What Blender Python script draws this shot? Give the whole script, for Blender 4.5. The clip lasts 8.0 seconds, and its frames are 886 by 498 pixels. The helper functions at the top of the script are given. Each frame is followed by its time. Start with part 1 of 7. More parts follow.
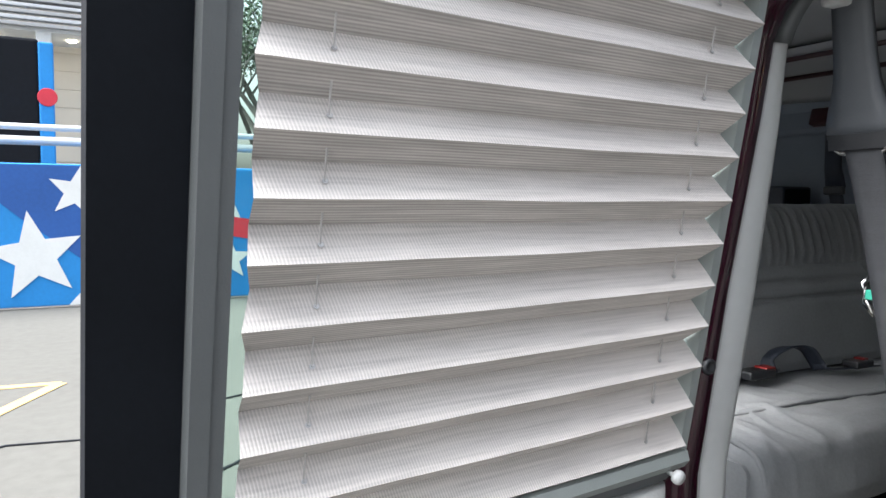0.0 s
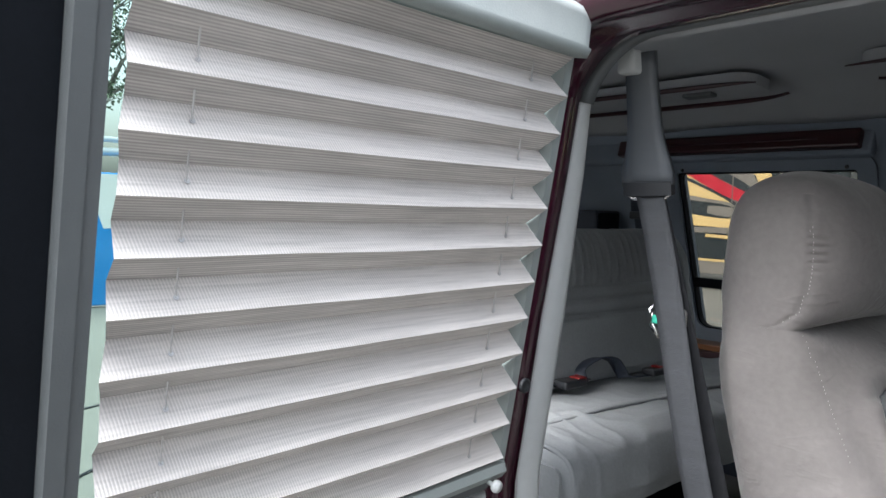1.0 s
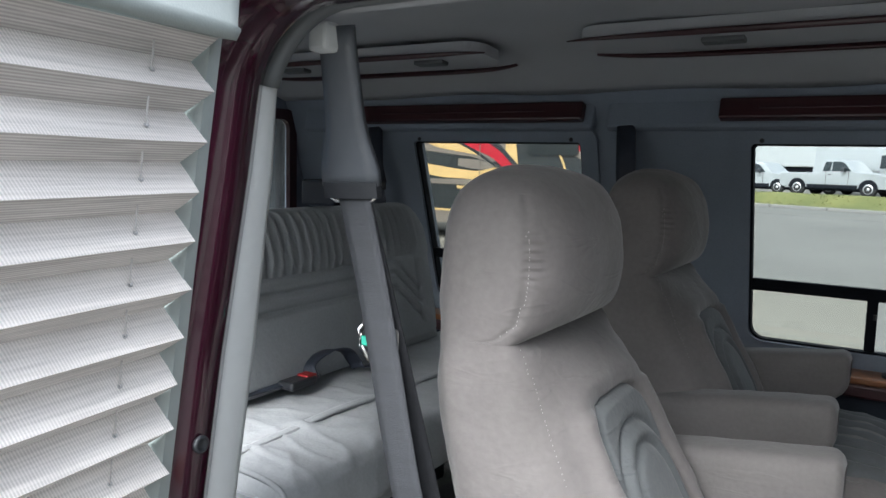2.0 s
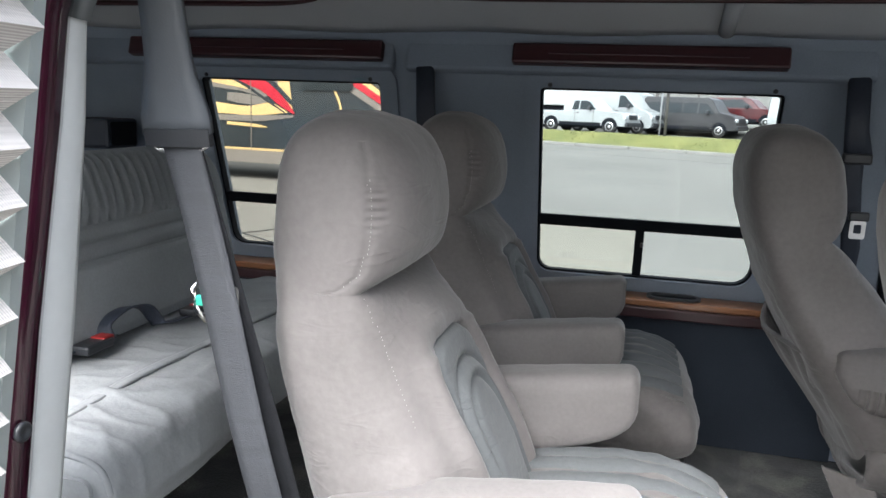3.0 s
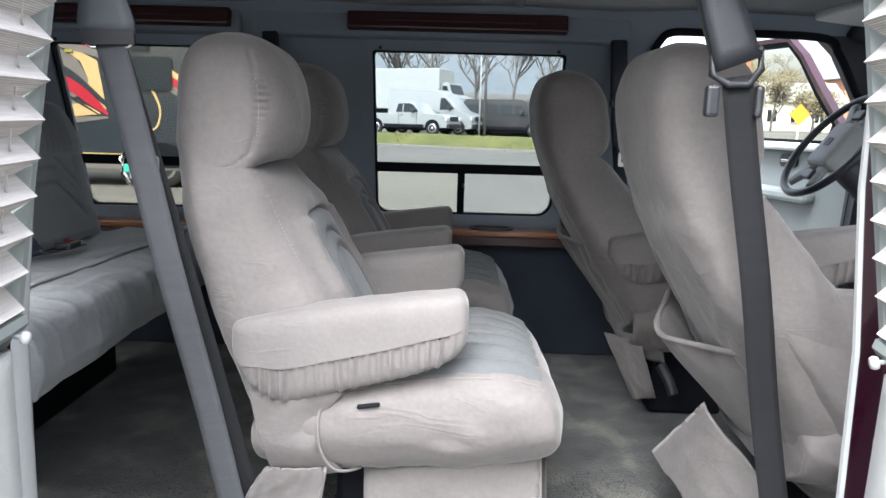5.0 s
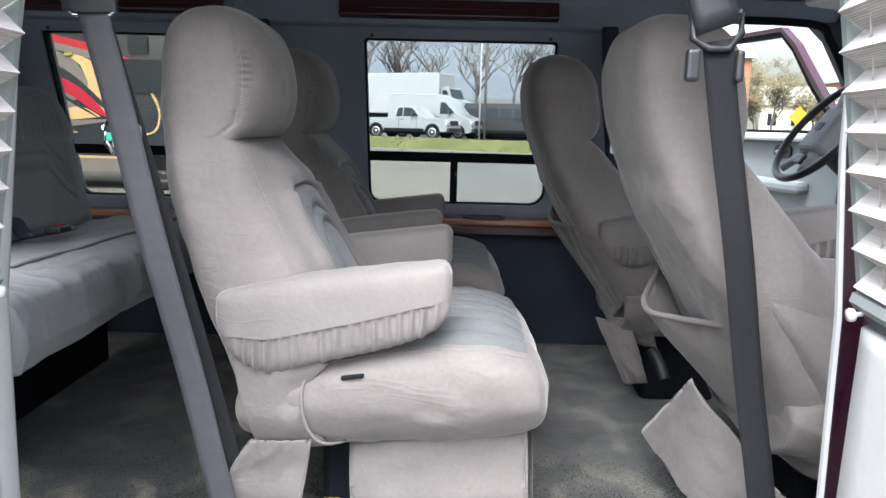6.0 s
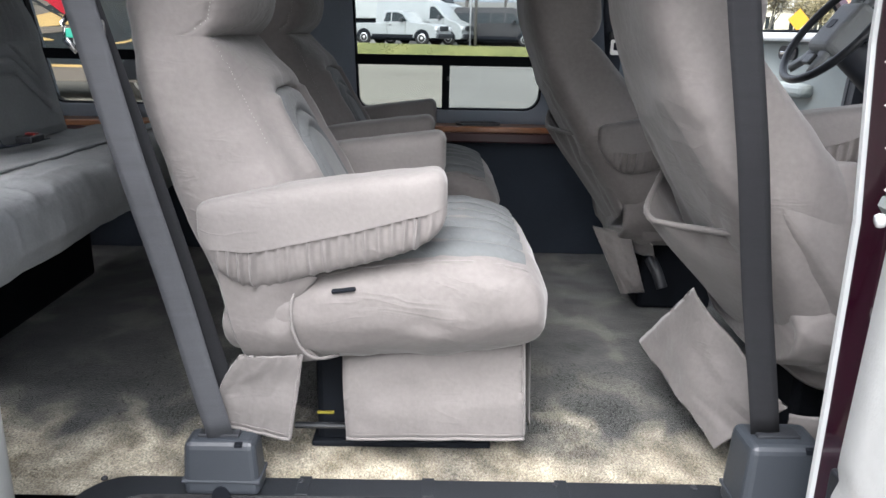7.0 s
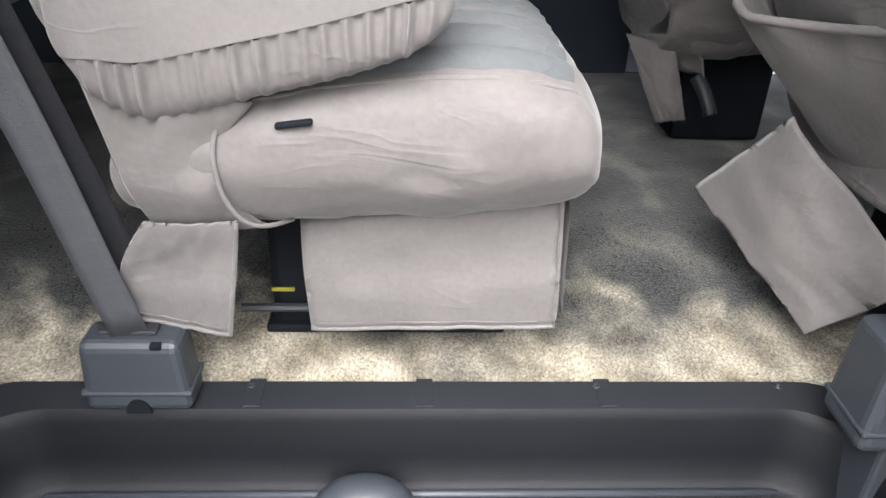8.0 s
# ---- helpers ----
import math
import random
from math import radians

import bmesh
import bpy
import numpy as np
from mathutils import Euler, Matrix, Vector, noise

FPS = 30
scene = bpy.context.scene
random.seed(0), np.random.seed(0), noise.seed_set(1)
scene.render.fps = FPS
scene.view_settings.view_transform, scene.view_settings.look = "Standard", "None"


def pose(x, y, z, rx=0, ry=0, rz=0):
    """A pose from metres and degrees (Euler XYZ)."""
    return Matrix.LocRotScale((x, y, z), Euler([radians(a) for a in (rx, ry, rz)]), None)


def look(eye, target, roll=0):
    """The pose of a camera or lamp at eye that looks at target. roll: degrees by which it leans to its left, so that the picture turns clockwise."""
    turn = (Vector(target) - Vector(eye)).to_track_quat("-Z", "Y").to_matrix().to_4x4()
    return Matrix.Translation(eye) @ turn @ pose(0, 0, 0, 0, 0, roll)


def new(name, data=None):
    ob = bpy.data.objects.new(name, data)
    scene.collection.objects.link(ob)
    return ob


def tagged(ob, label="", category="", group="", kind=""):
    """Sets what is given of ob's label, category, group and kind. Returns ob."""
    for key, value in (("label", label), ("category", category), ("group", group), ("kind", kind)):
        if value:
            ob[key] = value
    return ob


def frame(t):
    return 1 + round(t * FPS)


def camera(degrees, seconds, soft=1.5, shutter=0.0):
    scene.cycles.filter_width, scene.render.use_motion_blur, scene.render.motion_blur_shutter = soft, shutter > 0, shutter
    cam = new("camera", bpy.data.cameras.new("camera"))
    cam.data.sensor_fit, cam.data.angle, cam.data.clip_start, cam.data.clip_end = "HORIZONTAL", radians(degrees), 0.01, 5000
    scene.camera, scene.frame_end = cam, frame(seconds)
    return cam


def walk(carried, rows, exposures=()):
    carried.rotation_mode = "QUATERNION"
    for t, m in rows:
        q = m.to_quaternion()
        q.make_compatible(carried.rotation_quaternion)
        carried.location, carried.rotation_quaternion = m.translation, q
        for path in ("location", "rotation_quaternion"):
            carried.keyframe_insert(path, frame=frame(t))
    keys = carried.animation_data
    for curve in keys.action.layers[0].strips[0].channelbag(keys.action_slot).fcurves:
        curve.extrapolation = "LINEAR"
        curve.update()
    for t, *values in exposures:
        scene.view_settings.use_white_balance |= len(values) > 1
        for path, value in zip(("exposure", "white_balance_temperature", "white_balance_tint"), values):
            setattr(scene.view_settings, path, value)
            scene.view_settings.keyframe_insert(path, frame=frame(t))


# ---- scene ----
cam = camera(62.0, 8.0)
PATH = [
    (0, (0.065, -1.062, 0.97), (-1.704, -0.139, 0.83), 0.5),
    (0.5, (0.105, -1.103, 0.997), (-1.575, -0.023, 0.895), 1.5),
    (1, (0.127, -1.106, 1.011), (-1.399, 0.181, 0.9), 1.7),
    (1.5, (0.12, -1.008, 1.039), (-1.18, 0.504, 0.882), 1.6),
    (2, (0.06, -0.881, 1.089), (-0.976, 0.814, 0.861), 1.5),
    (2.2, (0.046, -0.853, 1.1), (-0.876, 0.903, 0.838), 1.4),
    (3.3, (-0.074, -0.947, 1.101), (-0.399, 0.986, 0.707), 2.2),
    (3.5, (-0.095, -0.984, 1.083), (-0.344, 0.96, 0.689), 1.9),
    (4, (-0.078, -1.108, 1.052), (-0.192, 0.85, 0.658), 1.9),
    (4.5, (-0.027, -1.252, 0.998), (-0.067, 0.714, 0.633), 2.0),
    (4.7, (-0.02, -1.292, 0.974), (-0.045, 0.676, 0.615), 1.8),
    (5.8, (0.014, -1.323, 0.876), (0.0, 0.651, 0.552), 1.3),
    (6, (0.02, -1.32, 0.876), (0.001, 0.652, 0.541), 1.4),
    (6.5, (0.023, -1.309, 0.877), (0.008, 0.649, 0.469), 1.3),
    (7, (0.014, -1.249, 0.856), (0.024, 0.669, 0.286), 1.1),
    (7.5, (-0.01, -1.046, 0.796), (0.034, 0.792, 0.01), 1.1),
    (8, (-0.018, -0.822, 0.713), (0.063, 0.907, -0.289), 1.8),
]
walk(cam, [(t, look(eye, target, roll)) for t, eye, target, roll in PATH], exposures=[(0.0, 2.25, 6250, 10), (1.0, 2.27, 6100, 9), (2.0, 2.55, 6030, 8), (3.4, 3.08, 6150, 10), (4.0, 2.98, 6150, 10), (4.7, 2.75, 6100, 10), (6.0, 2.62, 6050, 11), (8.0, 2.5, 6250, 12)])

# ---- world and light ----
world = bpy.data.worlds.new("overcast_sky")
scene.world = world
world.use_nodes = True
wn, wl = world.node_tree.nodes, world.node_tree.links
wbg = wn["Background"]
sky = wn.new("ShaderNodeTexSky")
sky.sky_type, sky.sun_disc = "NISHITA", False
sky.sun_elevation, sky.sun_rotation = radians(50), radians(191)
sky.air_density, sky.dust_density, sky.ozone_density = 1.2, 6.0, 0.6
hsv = wn.new("ShaderNodeHueSaturation")
hsv.inputs["Saturation"].default_value = 0.34
wl.new(sky.outputs[0], hsv.inputs["Color"])
wl.new(hsv.outputs[0], wbg.inputs[0])
wbg.inputs[1].default_value = 0.12

sun = new("sun", bpy.data.lights.new("sun", "SUN"))
sun.data.energy, sun.data.angle, sun.data.color = 1.9, radians(60), (1.0, 0.975, 0.955)
sun.matrix_world = look((0, 0, 30), (3.2, 15.5, 0))


# ---- materials ----
def mat(name, col, rough=0.7, metal=0.0, var=0.15, scale=6.0, fine=60.0, bump=0.0, bscale=200.0, col2=None, sheen=0.0,
        coat=0.0, stretch=(1, 1, 1), rnd=0.0, spec=0.5, ramp=(0.3, 0.7), crease=0.0):
    """A node material: base colour varied at two scales, with a fine relief."""
    m = bpy.data.materials.new(name)
    m.use_nodes = True
    n, l = m.node_tree.nodes, m.node_tree.links
    b = n["Principled BSDF"]
    tc = n.new("ShaderNodeTexCoord")
    mp = n.new("ShaderNodeMapping")
    mp.inputs["Scale"].default_value = stretch
    l.new(tc.outputs["Object"], mp.inputs[0])
    n1 = n.new("ShaderNodeTexNoise")
    n1.inputs["Scale"].default_value, n1.inputs["Detail"].default_value = scale, 4
    n2 = n.new("ShaderNodeTexNoise")
    n2.inputs["Scale"].default_value, n2.inputs["Detail"].default_value = fine, 2
    l.new(mp.outputs[0], n1.inputs["Vector"])
    l.new(mp.outputs[0], n2.inputs["Vector"])
    mx = n.new("ShaderNodeMix")
    mx.data_type = "FLOAT"
    mx.inputs[0].default_value = 0.35
    l.new(n1.outputs["Fac"], mx.inputs[2])
    l.new(n2.outputs["Fac"], mx.inputs[3])
    rp = n.new("ShaderNodeValToRGB")
    c = Vector(col)
    d = Vector(col2) if col2 else c * (1 + var)
    lo = c * (1 - var) if not col2 else c
    rp.color_ramp.elements[0].position, rp.color_ramp.elements[1].position = ramp
    rp.color_ramp.elements[0].color, rp.color_ramp.elements[1].color = (*lo, 1), (*d, 1)
    l.new(mx.outputs[0], rp.inputs[0])
    out = rp.outputs[0]
    if rnd:
        oi = n.new("ShaderNodeObjectInfo")
        hv = n.new("ShaderNodeHueSaturation")
        mr = n.new("ShaderNodeMapRange")
        mr.inputs[3].default_value, mr.inputs[4].default_value = 1 - rnd, 1 + rnd
        l.new(oi.outputs["Random"], mr.inputs[0])
        l.new(mr.outputs[0], hv.inputs["Value"])
        l.new(out, hv.inputs["Color"])
        out = hv.outputs[0]
    l.new(out, b.inputs["Base Color"])
    b.inputs["Roughness"].default_value, b.inputs["Metallic"].default_value = rough, metal
    b.inputs["Specular IOR Level"].default_value = spec
    b.inputs["Sheen Weight"].default_value, b.inputs["Sheen Roughness"].default_value = sheen, 0.4
    b.inputs["Coat Weight"].default_value, b.inputs["Coat Roughness"].default_value = coat, 0.08
    if bump:
        nb = n.new("ShaderNodeTexNoise")
        nb.inputs["Scale"].default_value, nb.inputs["Detail"].default_value = bscale, 3
        l.new(mp.outputs[0], nb.inputs["Vector"])
        bp = n.new("ShaderNodeBump")
        bp.inputs["Strength"].default_value, bp.inputs["Distance"].default_value = bump, 0.004
        l.new(nb.outputs["Fac"], bp.inputs["Height"])
        l.new(bp.outputs[0], b.inputs["Normal"])
        if crease:
            # thin wandering pull lines, only here and there
            nc, nm = n.new("ShaderNodeTexNoise"), n.new("ShaderNodeTexNoise")
            mc = n.new("ShaderNodeMapping")
            mc.inputs["Scale"].default_value, mc.inputs["Rotation"].default_value = (0.7, 0.7, 2.4), (0.3, 0.5, 0)
            l.new(tc.outputs["Object"], mc.inputs[0])
            nc.inputs["Scale"].default_value, nc.inputs["Detail"].default_value, nc.inputs["Distortion"].default_value = 7.0, 3, 0.8
            nm.inputs["Scale"].default_value, nm.inputs["Detail"].default_value = 4.5, 1
            l.new(mc.outputs[0], nc.inputs["Vector"])
            l.new(tc.outputs["Object"], nm.inputs["Vector"])
            sb, ab, rg, mk, ml = (n.new("ShaderNodeMath"), n.new("ShaderNodeMath"), n.new("ShaderNodeMapRange"), n.new("ShaderNodeMapRange"), n.new("ShaderNodeMath"))
            sb.operation, ab.operation, ml.operation = "SUBTRACT", "ABSOLUTE", "MULTIPLY"
            sb.inputs[1].default_value = 0.5
            l.new(nc.outputs["Fac"], sb.inputs[0])
            l.new(sb.outputs[0], ab.inputs[0])
            rg.inputs[1].default_value, rg.inputs[2].default_value, rg.inputs[3].default_value, rg.inputs[4].default_value = 0.0, 0.05, 1.0, 0.0
            l.new(ab.outputs[0], rg.inputs[0])
            mk.inputs[1].default_value, mk.inputs[2].default_value = 0.48, 0.62
            l.new(nm.outputs["Fac"], mk.inputs[0])
            l.new(rg.outputs[0], ml.inputs[0])
            l.new(mk.outputs[0], ml.inputs[1])
            b2 = n.new("ShaderNodeBump")
            b2.inputs["Strength"].default_value, b2.inputs["Distance"].default_value = crease, 0.004
            l.new(ml.outputs[0], b2.inputs["Height"])
            l.new(bp.outputs[0], b2.inputs["Normal"])
            l.new(b2.outputs[0], b.inputs["Normal"])
    return m


def glass_mat(name, tint, gloss):
    """A thin clear pane: light passes, and a little is mirrored."""
    m = bpy.data.materials.new(name)
    m.use_nodes = True
    n, l = m.node_tree.nodes, m.node_tree.links
    tr, gl, mx = n.new("ShaderNodeBsdfTransparent"), n.new("ShaderNodeBsdfGlossy"), n.new("ShaderNodeMixShader")
    tr.inputs[0].default_value = (*tint, 1)
    gl.inputs["Roughness"].default_value = 0.02
    fr = n.new("ShaderNodeFresnel")
    fr.inputs[0].default_value = 1.0 + gloss
    l.new(fr.outputs[0], mx.inputs[0])
    l.new(tr.outputs[0], mx.inputs[1])
    l.new(gl.outputs[0], mx.inputs[2])
    l.new(mx.outputs[0], n["Material Output"].inputs[0])
    return m


def weave_mat(name, col, sx, sz):
    """Blind fabric: fine vertical ribs and a cross weave, let a little light through."""
    m = mat(name, col, 0.85, var=0.06, scale=9, fine=300)
    n, l = m.node_tree.nodes, m.node_tree.links
    b = n["Principled BSDF"]
    tc = n.new("ShaderNodeTexCoord")
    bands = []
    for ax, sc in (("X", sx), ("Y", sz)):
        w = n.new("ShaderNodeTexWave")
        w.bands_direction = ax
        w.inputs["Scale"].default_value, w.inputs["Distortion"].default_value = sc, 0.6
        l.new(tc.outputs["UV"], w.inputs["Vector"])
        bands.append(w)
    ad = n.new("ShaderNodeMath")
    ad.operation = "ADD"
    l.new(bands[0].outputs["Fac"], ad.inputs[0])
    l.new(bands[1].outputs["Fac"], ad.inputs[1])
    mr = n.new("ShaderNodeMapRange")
    # the low end darkens the under-folds: their shade is put into the tone
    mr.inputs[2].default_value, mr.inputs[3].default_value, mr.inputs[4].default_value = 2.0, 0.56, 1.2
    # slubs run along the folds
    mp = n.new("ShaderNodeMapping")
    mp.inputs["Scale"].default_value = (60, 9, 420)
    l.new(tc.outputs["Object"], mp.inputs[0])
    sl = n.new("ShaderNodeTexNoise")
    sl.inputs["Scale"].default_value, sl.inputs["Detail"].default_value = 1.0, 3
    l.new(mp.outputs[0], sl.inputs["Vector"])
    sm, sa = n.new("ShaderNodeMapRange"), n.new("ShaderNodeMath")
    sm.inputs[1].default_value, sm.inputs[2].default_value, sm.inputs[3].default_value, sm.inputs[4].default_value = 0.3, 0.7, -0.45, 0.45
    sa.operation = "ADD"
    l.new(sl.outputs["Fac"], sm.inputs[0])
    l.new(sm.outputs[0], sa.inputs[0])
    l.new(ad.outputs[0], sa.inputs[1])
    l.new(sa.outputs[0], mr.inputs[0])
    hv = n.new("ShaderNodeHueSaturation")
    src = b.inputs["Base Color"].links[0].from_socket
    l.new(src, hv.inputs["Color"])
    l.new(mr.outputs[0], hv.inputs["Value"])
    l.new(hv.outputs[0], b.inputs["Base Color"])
    bp = n.new("ShaderNodeBump")
    bp.inputs["Strength"].default_value, bp.inputs["Distance"].default_value = 0.25, 0.0008
    b.inputs["Specular IOR Level"].default_value, b.inputs["Roughness"].default_value = 0.1, 0.95
    l.new(ad.outputs[0], bp.inputs["Height"])
    l.new(bp.outputs[0], b.inputs["Normal"])
    tl, mx = n.new("ShaderNodeBsdfTranslucent"), n.new("ShaderNodeMixShader")
    tl.inputs[0].default_value = (*col, 1)
    mx.inputs[0].default_value = 0.03
    l.new(b.outputs[0], mx.inputs[1])
    l.new(tl.outputs[0], mx.inputs[2])
    l.new(mx.outputs[0], n["Material Output"].inputs[0])
    return m


def carpet_mat():
    """Crushed plush: light and dark patches where the pile lies differently, over fine fibres."""
    m = bpy.data.materials.new("crushed_plush_carpet")
    m.use_nodes = True
    n, l = m.node_tree.nodes, m.node_tree.links
    b = n["Principled BSDF"]
    geo = n.new("ShaderNodeNewGeometry")
    mp = n.new("ShaderNodeMapping")
    mp.inputs["Scale"].default_value = (1, 0.75, 1)
    l.new(geo.outputs["Position"], mp.inputs[0])
    big = n.new("ShaderNodeTexNoise")
    big.inputs["Scale"].default_value, big.inputs["Detail"].default_value, big.inputs["Roughness"].default_value, big.inputs["Distortion"].default_value = 7.0, 3, 0.45, 0.5
    fib = n.new("ShaderNodeTexNoise")
    fib.inputs["Scale"].default_value, fib.inputs["Detail"].default_value = 240, 3
    l.new(mp.outputs[0], big.inputs["Vector"])
    l.new(mp.outputs[0], fib.inputs["Vector"])
    rp = n.new("ShaderNodeValToRGB")
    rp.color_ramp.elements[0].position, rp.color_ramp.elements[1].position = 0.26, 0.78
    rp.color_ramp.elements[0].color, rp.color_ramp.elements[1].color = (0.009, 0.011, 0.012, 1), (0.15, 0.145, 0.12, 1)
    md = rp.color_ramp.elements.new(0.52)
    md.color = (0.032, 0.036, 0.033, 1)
    l.new(big.outputs["Fac"], rp.inputs[0])
    mr = n.new("ShaderNodeMapRange")
    mr.inputs[1].default_value, mr.inputs[2].default_value, mr.inputs[3].default_value, mr.inputs[4].default_value = 0.32, 0.68, 0.45, 1.45
    l.new(fib.outputs["Fac"], mr.inputs[0])
    hv = n.new("ShaderNodeHueSaturation")
    l.new(rp.outputs[0], hv.inputs["Color"])
    l.new(mr.outputs[0], hv.inputs["Value"])
    # trodden sandy pile and the doorway's light painted along the sill, with a ragged border
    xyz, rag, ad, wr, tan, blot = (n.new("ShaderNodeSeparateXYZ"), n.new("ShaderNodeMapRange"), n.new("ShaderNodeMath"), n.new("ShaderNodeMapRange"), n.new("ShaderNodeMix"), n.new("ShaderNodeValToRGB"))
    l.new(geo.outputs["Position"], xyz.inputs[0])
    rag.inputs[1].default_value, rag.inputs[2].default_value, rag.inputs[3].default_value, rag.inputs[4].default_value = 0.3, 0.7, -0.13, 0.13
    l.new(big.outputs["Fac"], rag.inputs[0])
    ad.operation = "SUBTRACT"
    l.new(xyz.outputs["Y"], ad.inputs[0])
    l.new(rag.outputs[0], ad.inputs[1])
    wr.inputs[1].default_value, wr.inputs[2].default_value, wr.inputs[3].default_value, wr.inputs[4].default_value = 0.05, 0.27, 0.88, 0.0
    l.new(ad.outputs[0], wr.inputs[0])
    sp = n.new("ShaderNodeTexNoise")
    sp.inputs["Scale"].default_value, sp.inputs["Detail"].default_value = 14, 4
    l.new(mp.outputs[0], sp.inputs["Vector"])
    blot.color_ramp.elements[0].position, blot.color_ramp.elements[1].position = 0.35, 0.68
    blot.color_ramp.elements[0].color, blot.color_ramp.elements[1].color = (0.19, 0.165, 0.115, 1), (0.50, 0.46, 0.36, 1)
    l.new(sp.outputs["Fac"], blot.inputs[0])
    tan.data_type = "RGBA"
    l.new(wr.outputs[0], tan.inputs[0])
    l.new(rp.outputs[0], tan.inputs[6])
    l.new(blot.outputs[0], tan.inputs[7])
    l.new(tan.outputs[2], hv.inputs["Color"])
    l.new(hv.outputs[0], b.inputs["Base Color"])
    b.inputs["Roughness"].default_value, b.inputs["Specular IOR Level"].default_value, b.inputs["Sheen Weight"].default_value = 1.0, 0.05, 0.3
    bp = n.new("ShaderNodeBump")
    bp.inputs["Strength"].default_value, bp.inputs["Distance"].default_value = 0.6, 0.005
    l.new(fib.outputs["Fac"], bp.inputs["Height"])
    l.new(bp.outputs[0], b.inputs["Normal"])
    return m


VELOUR = mat("grey_velour", (0.141, 0.131, 0.127), 0.9, var=0.15, scale=6, fine=90, bump=0.35, bscale=45, sheen=0.22, spec=0.15, crease=0.2)
VELOUR_SMOOTH = mat("grey_velour_smooth", (0.144, 0.135, 0.131), 0.9, var=0.12, scale=7, fine=120, bump=0.3, bscale=60, sheen=0.22, spec=0.15, crease=0.18)
INSERT = mat("blue_grey_velour", (0.0983, 0.105, 0.108), 0.9, var=0.12, scale=8, fine=100, bump=0.35, bscale=80, sheen=0.15, spec=0.15, crease=0.3)
BENCH = mat("slate_grey_cloth", (0.29, 0.302, 0.31), 0.85, var=0.12, scale=6, fine=150, bump=0.3, bscale=60, sheen=0.02, spec=0.1)
THREAD = mat("pale_thread", (0.40, 0.385, 0.375), 0.8, var=0.05)
CARPET = carpet_mat()
WALL = mat("charcoal_wall_cloth", (0.203, 0.234, 0.28), 0.9, var=0.1, scale=5, fine=200, bump=0.3, bscale=300, spec=0.2)
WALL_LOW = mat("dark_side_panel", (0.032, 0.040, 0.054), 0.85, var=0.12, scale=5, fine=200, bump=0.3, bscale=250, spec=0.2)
HEADLINER = mat("grey_headliner", (0.403, 0.415, 0.43), 0.95, var=0.06, scale=4, fine=250, bump=0.25, bscale=350, spec=0.1)
BLACK = mat("black_rubber", (0.006, 0.0075, 0.0105), 0.75, spec=0.12, var=0.2, scale=14, fine=200, bump=0.1, bscale=300)
BLACKPL = mat("black_plastic", (0.02, 0.022, 0.026), 0.42, var=0.15, scale=20, fine=300, bump=0.2, bscale=600)
# the sill plastic, darker: the step well's shade is put into its colour
STEPPL_SHADED = mat("shaded_step_plastic", (0.0045, 0.0055, 0.00725), 0.5, spec=0.22, var=0.15, scale=7, fine=300, bump=0.25, bscale=700)
STEPPL = mat("dark_grey_moulded_plastic", (0.0124, 0.0146, 0.0177), 0.48, var=0.15, scale=7, fine=300, bump=0.25, bscale=700)
BOXPL = mat("slate_plastic", (0.03, 0.0353, 0.0428), 0.45, var=0.08, scale=12, fine=300, bump=0.15, bscale=700)
WEB = mat("charcoal_webbing", (0.0471, 0.0503, 0.0575), 0.6, var=0.12, scale=6, fine=40, bump=0.5, bscale=160, stretch=(1, 1, 12))
SLEEVE = mat("grey_belt_sleeve", (0.0728, 0.0802, 0.0911), 0.36, var=0.08, scale=12, bump=0.1, bscale=400)
# darker copy of the webbing: shade on these straps is painted in
WEB_SHADED = mat("shaded_webbing", (0.014, 0.0147, 0.017), 0.75, spec=0.2, var=0.12, scale=6, fine=40, bump=0.5, bscale=160, stretch=(1, 1, 12))
DBELT = mat("navy_belt", (0.02, 0.026, 0.04), 0.6, var=0.15, bump=0.3, bscale=200)
CHROME = mat("chrome", (0.75, 0.75, 0.75), 0.18, 1.0, var=0.05)
STEEL = mat("dull_steel", (0.5, 0.5, 0.5), 0.38, 1.0, var=0.12, scale=30)
MAROON = mat("maroon_paint", (0.021, 0.0004, 0.0075), 0.26, var=0.1, scale=5, coat=1.0, spec=0.3)
MAROON_DK = mat("dark_maroon_seal", (0.03, 0.007, 0.013), 0.4, var=0.1, scale=5, coat=0.3)
TRIM = mat("pale_grey_plastic_trim", (0.502, 0.52, 0.52), 0.5, var=0.05, scale=8, bump=0.1, bscale=500)
TRIMDK = mat("grey_window_trim", (0.0992, 0.108, 0.112), 0.5, var=0.06, scale=8, bump=0.1, bscale=500)
TRIMGR = mat("grey_green_plastic", (0.24, 0.268, 0.262), 0.5, var=0.05, scale=10, bump=0.1, bscale=500)
DOORPAD = mat("pale_grey_door_cloth", (0.508, 0.518, 0.508), 0.85, var=0.06, scale=7, bump=0.25, bscale=200)
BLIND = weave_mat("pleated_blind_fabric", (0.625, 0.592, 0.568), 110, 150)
WOOD = mat("varnished_oak", (0.19, 0.072, 0.028), 0.3, var=0.2, scale=3, fine=30, col2=(0.34, 0.15, 0.06), coat=0.6, stretch=(2, 30, 30))
WOODRED = mat("red_mahogany_veneer", (0.034, 0.008, 0.011), 0.4, var=0.25, scale=3, fine=40, coat=0.2, stretch=(2, 40, 40))
WHITEFG = mat("white_fibreglass", (0.8, 0.79, 0.79), 0.35, var=0.03, scale=3, coat=0.4)
DASH = mat("dark_dashboard", (0.028, 0.032, 0.042), 0.6, var=0.12, scale=9, bump=0.2, bscale=500)
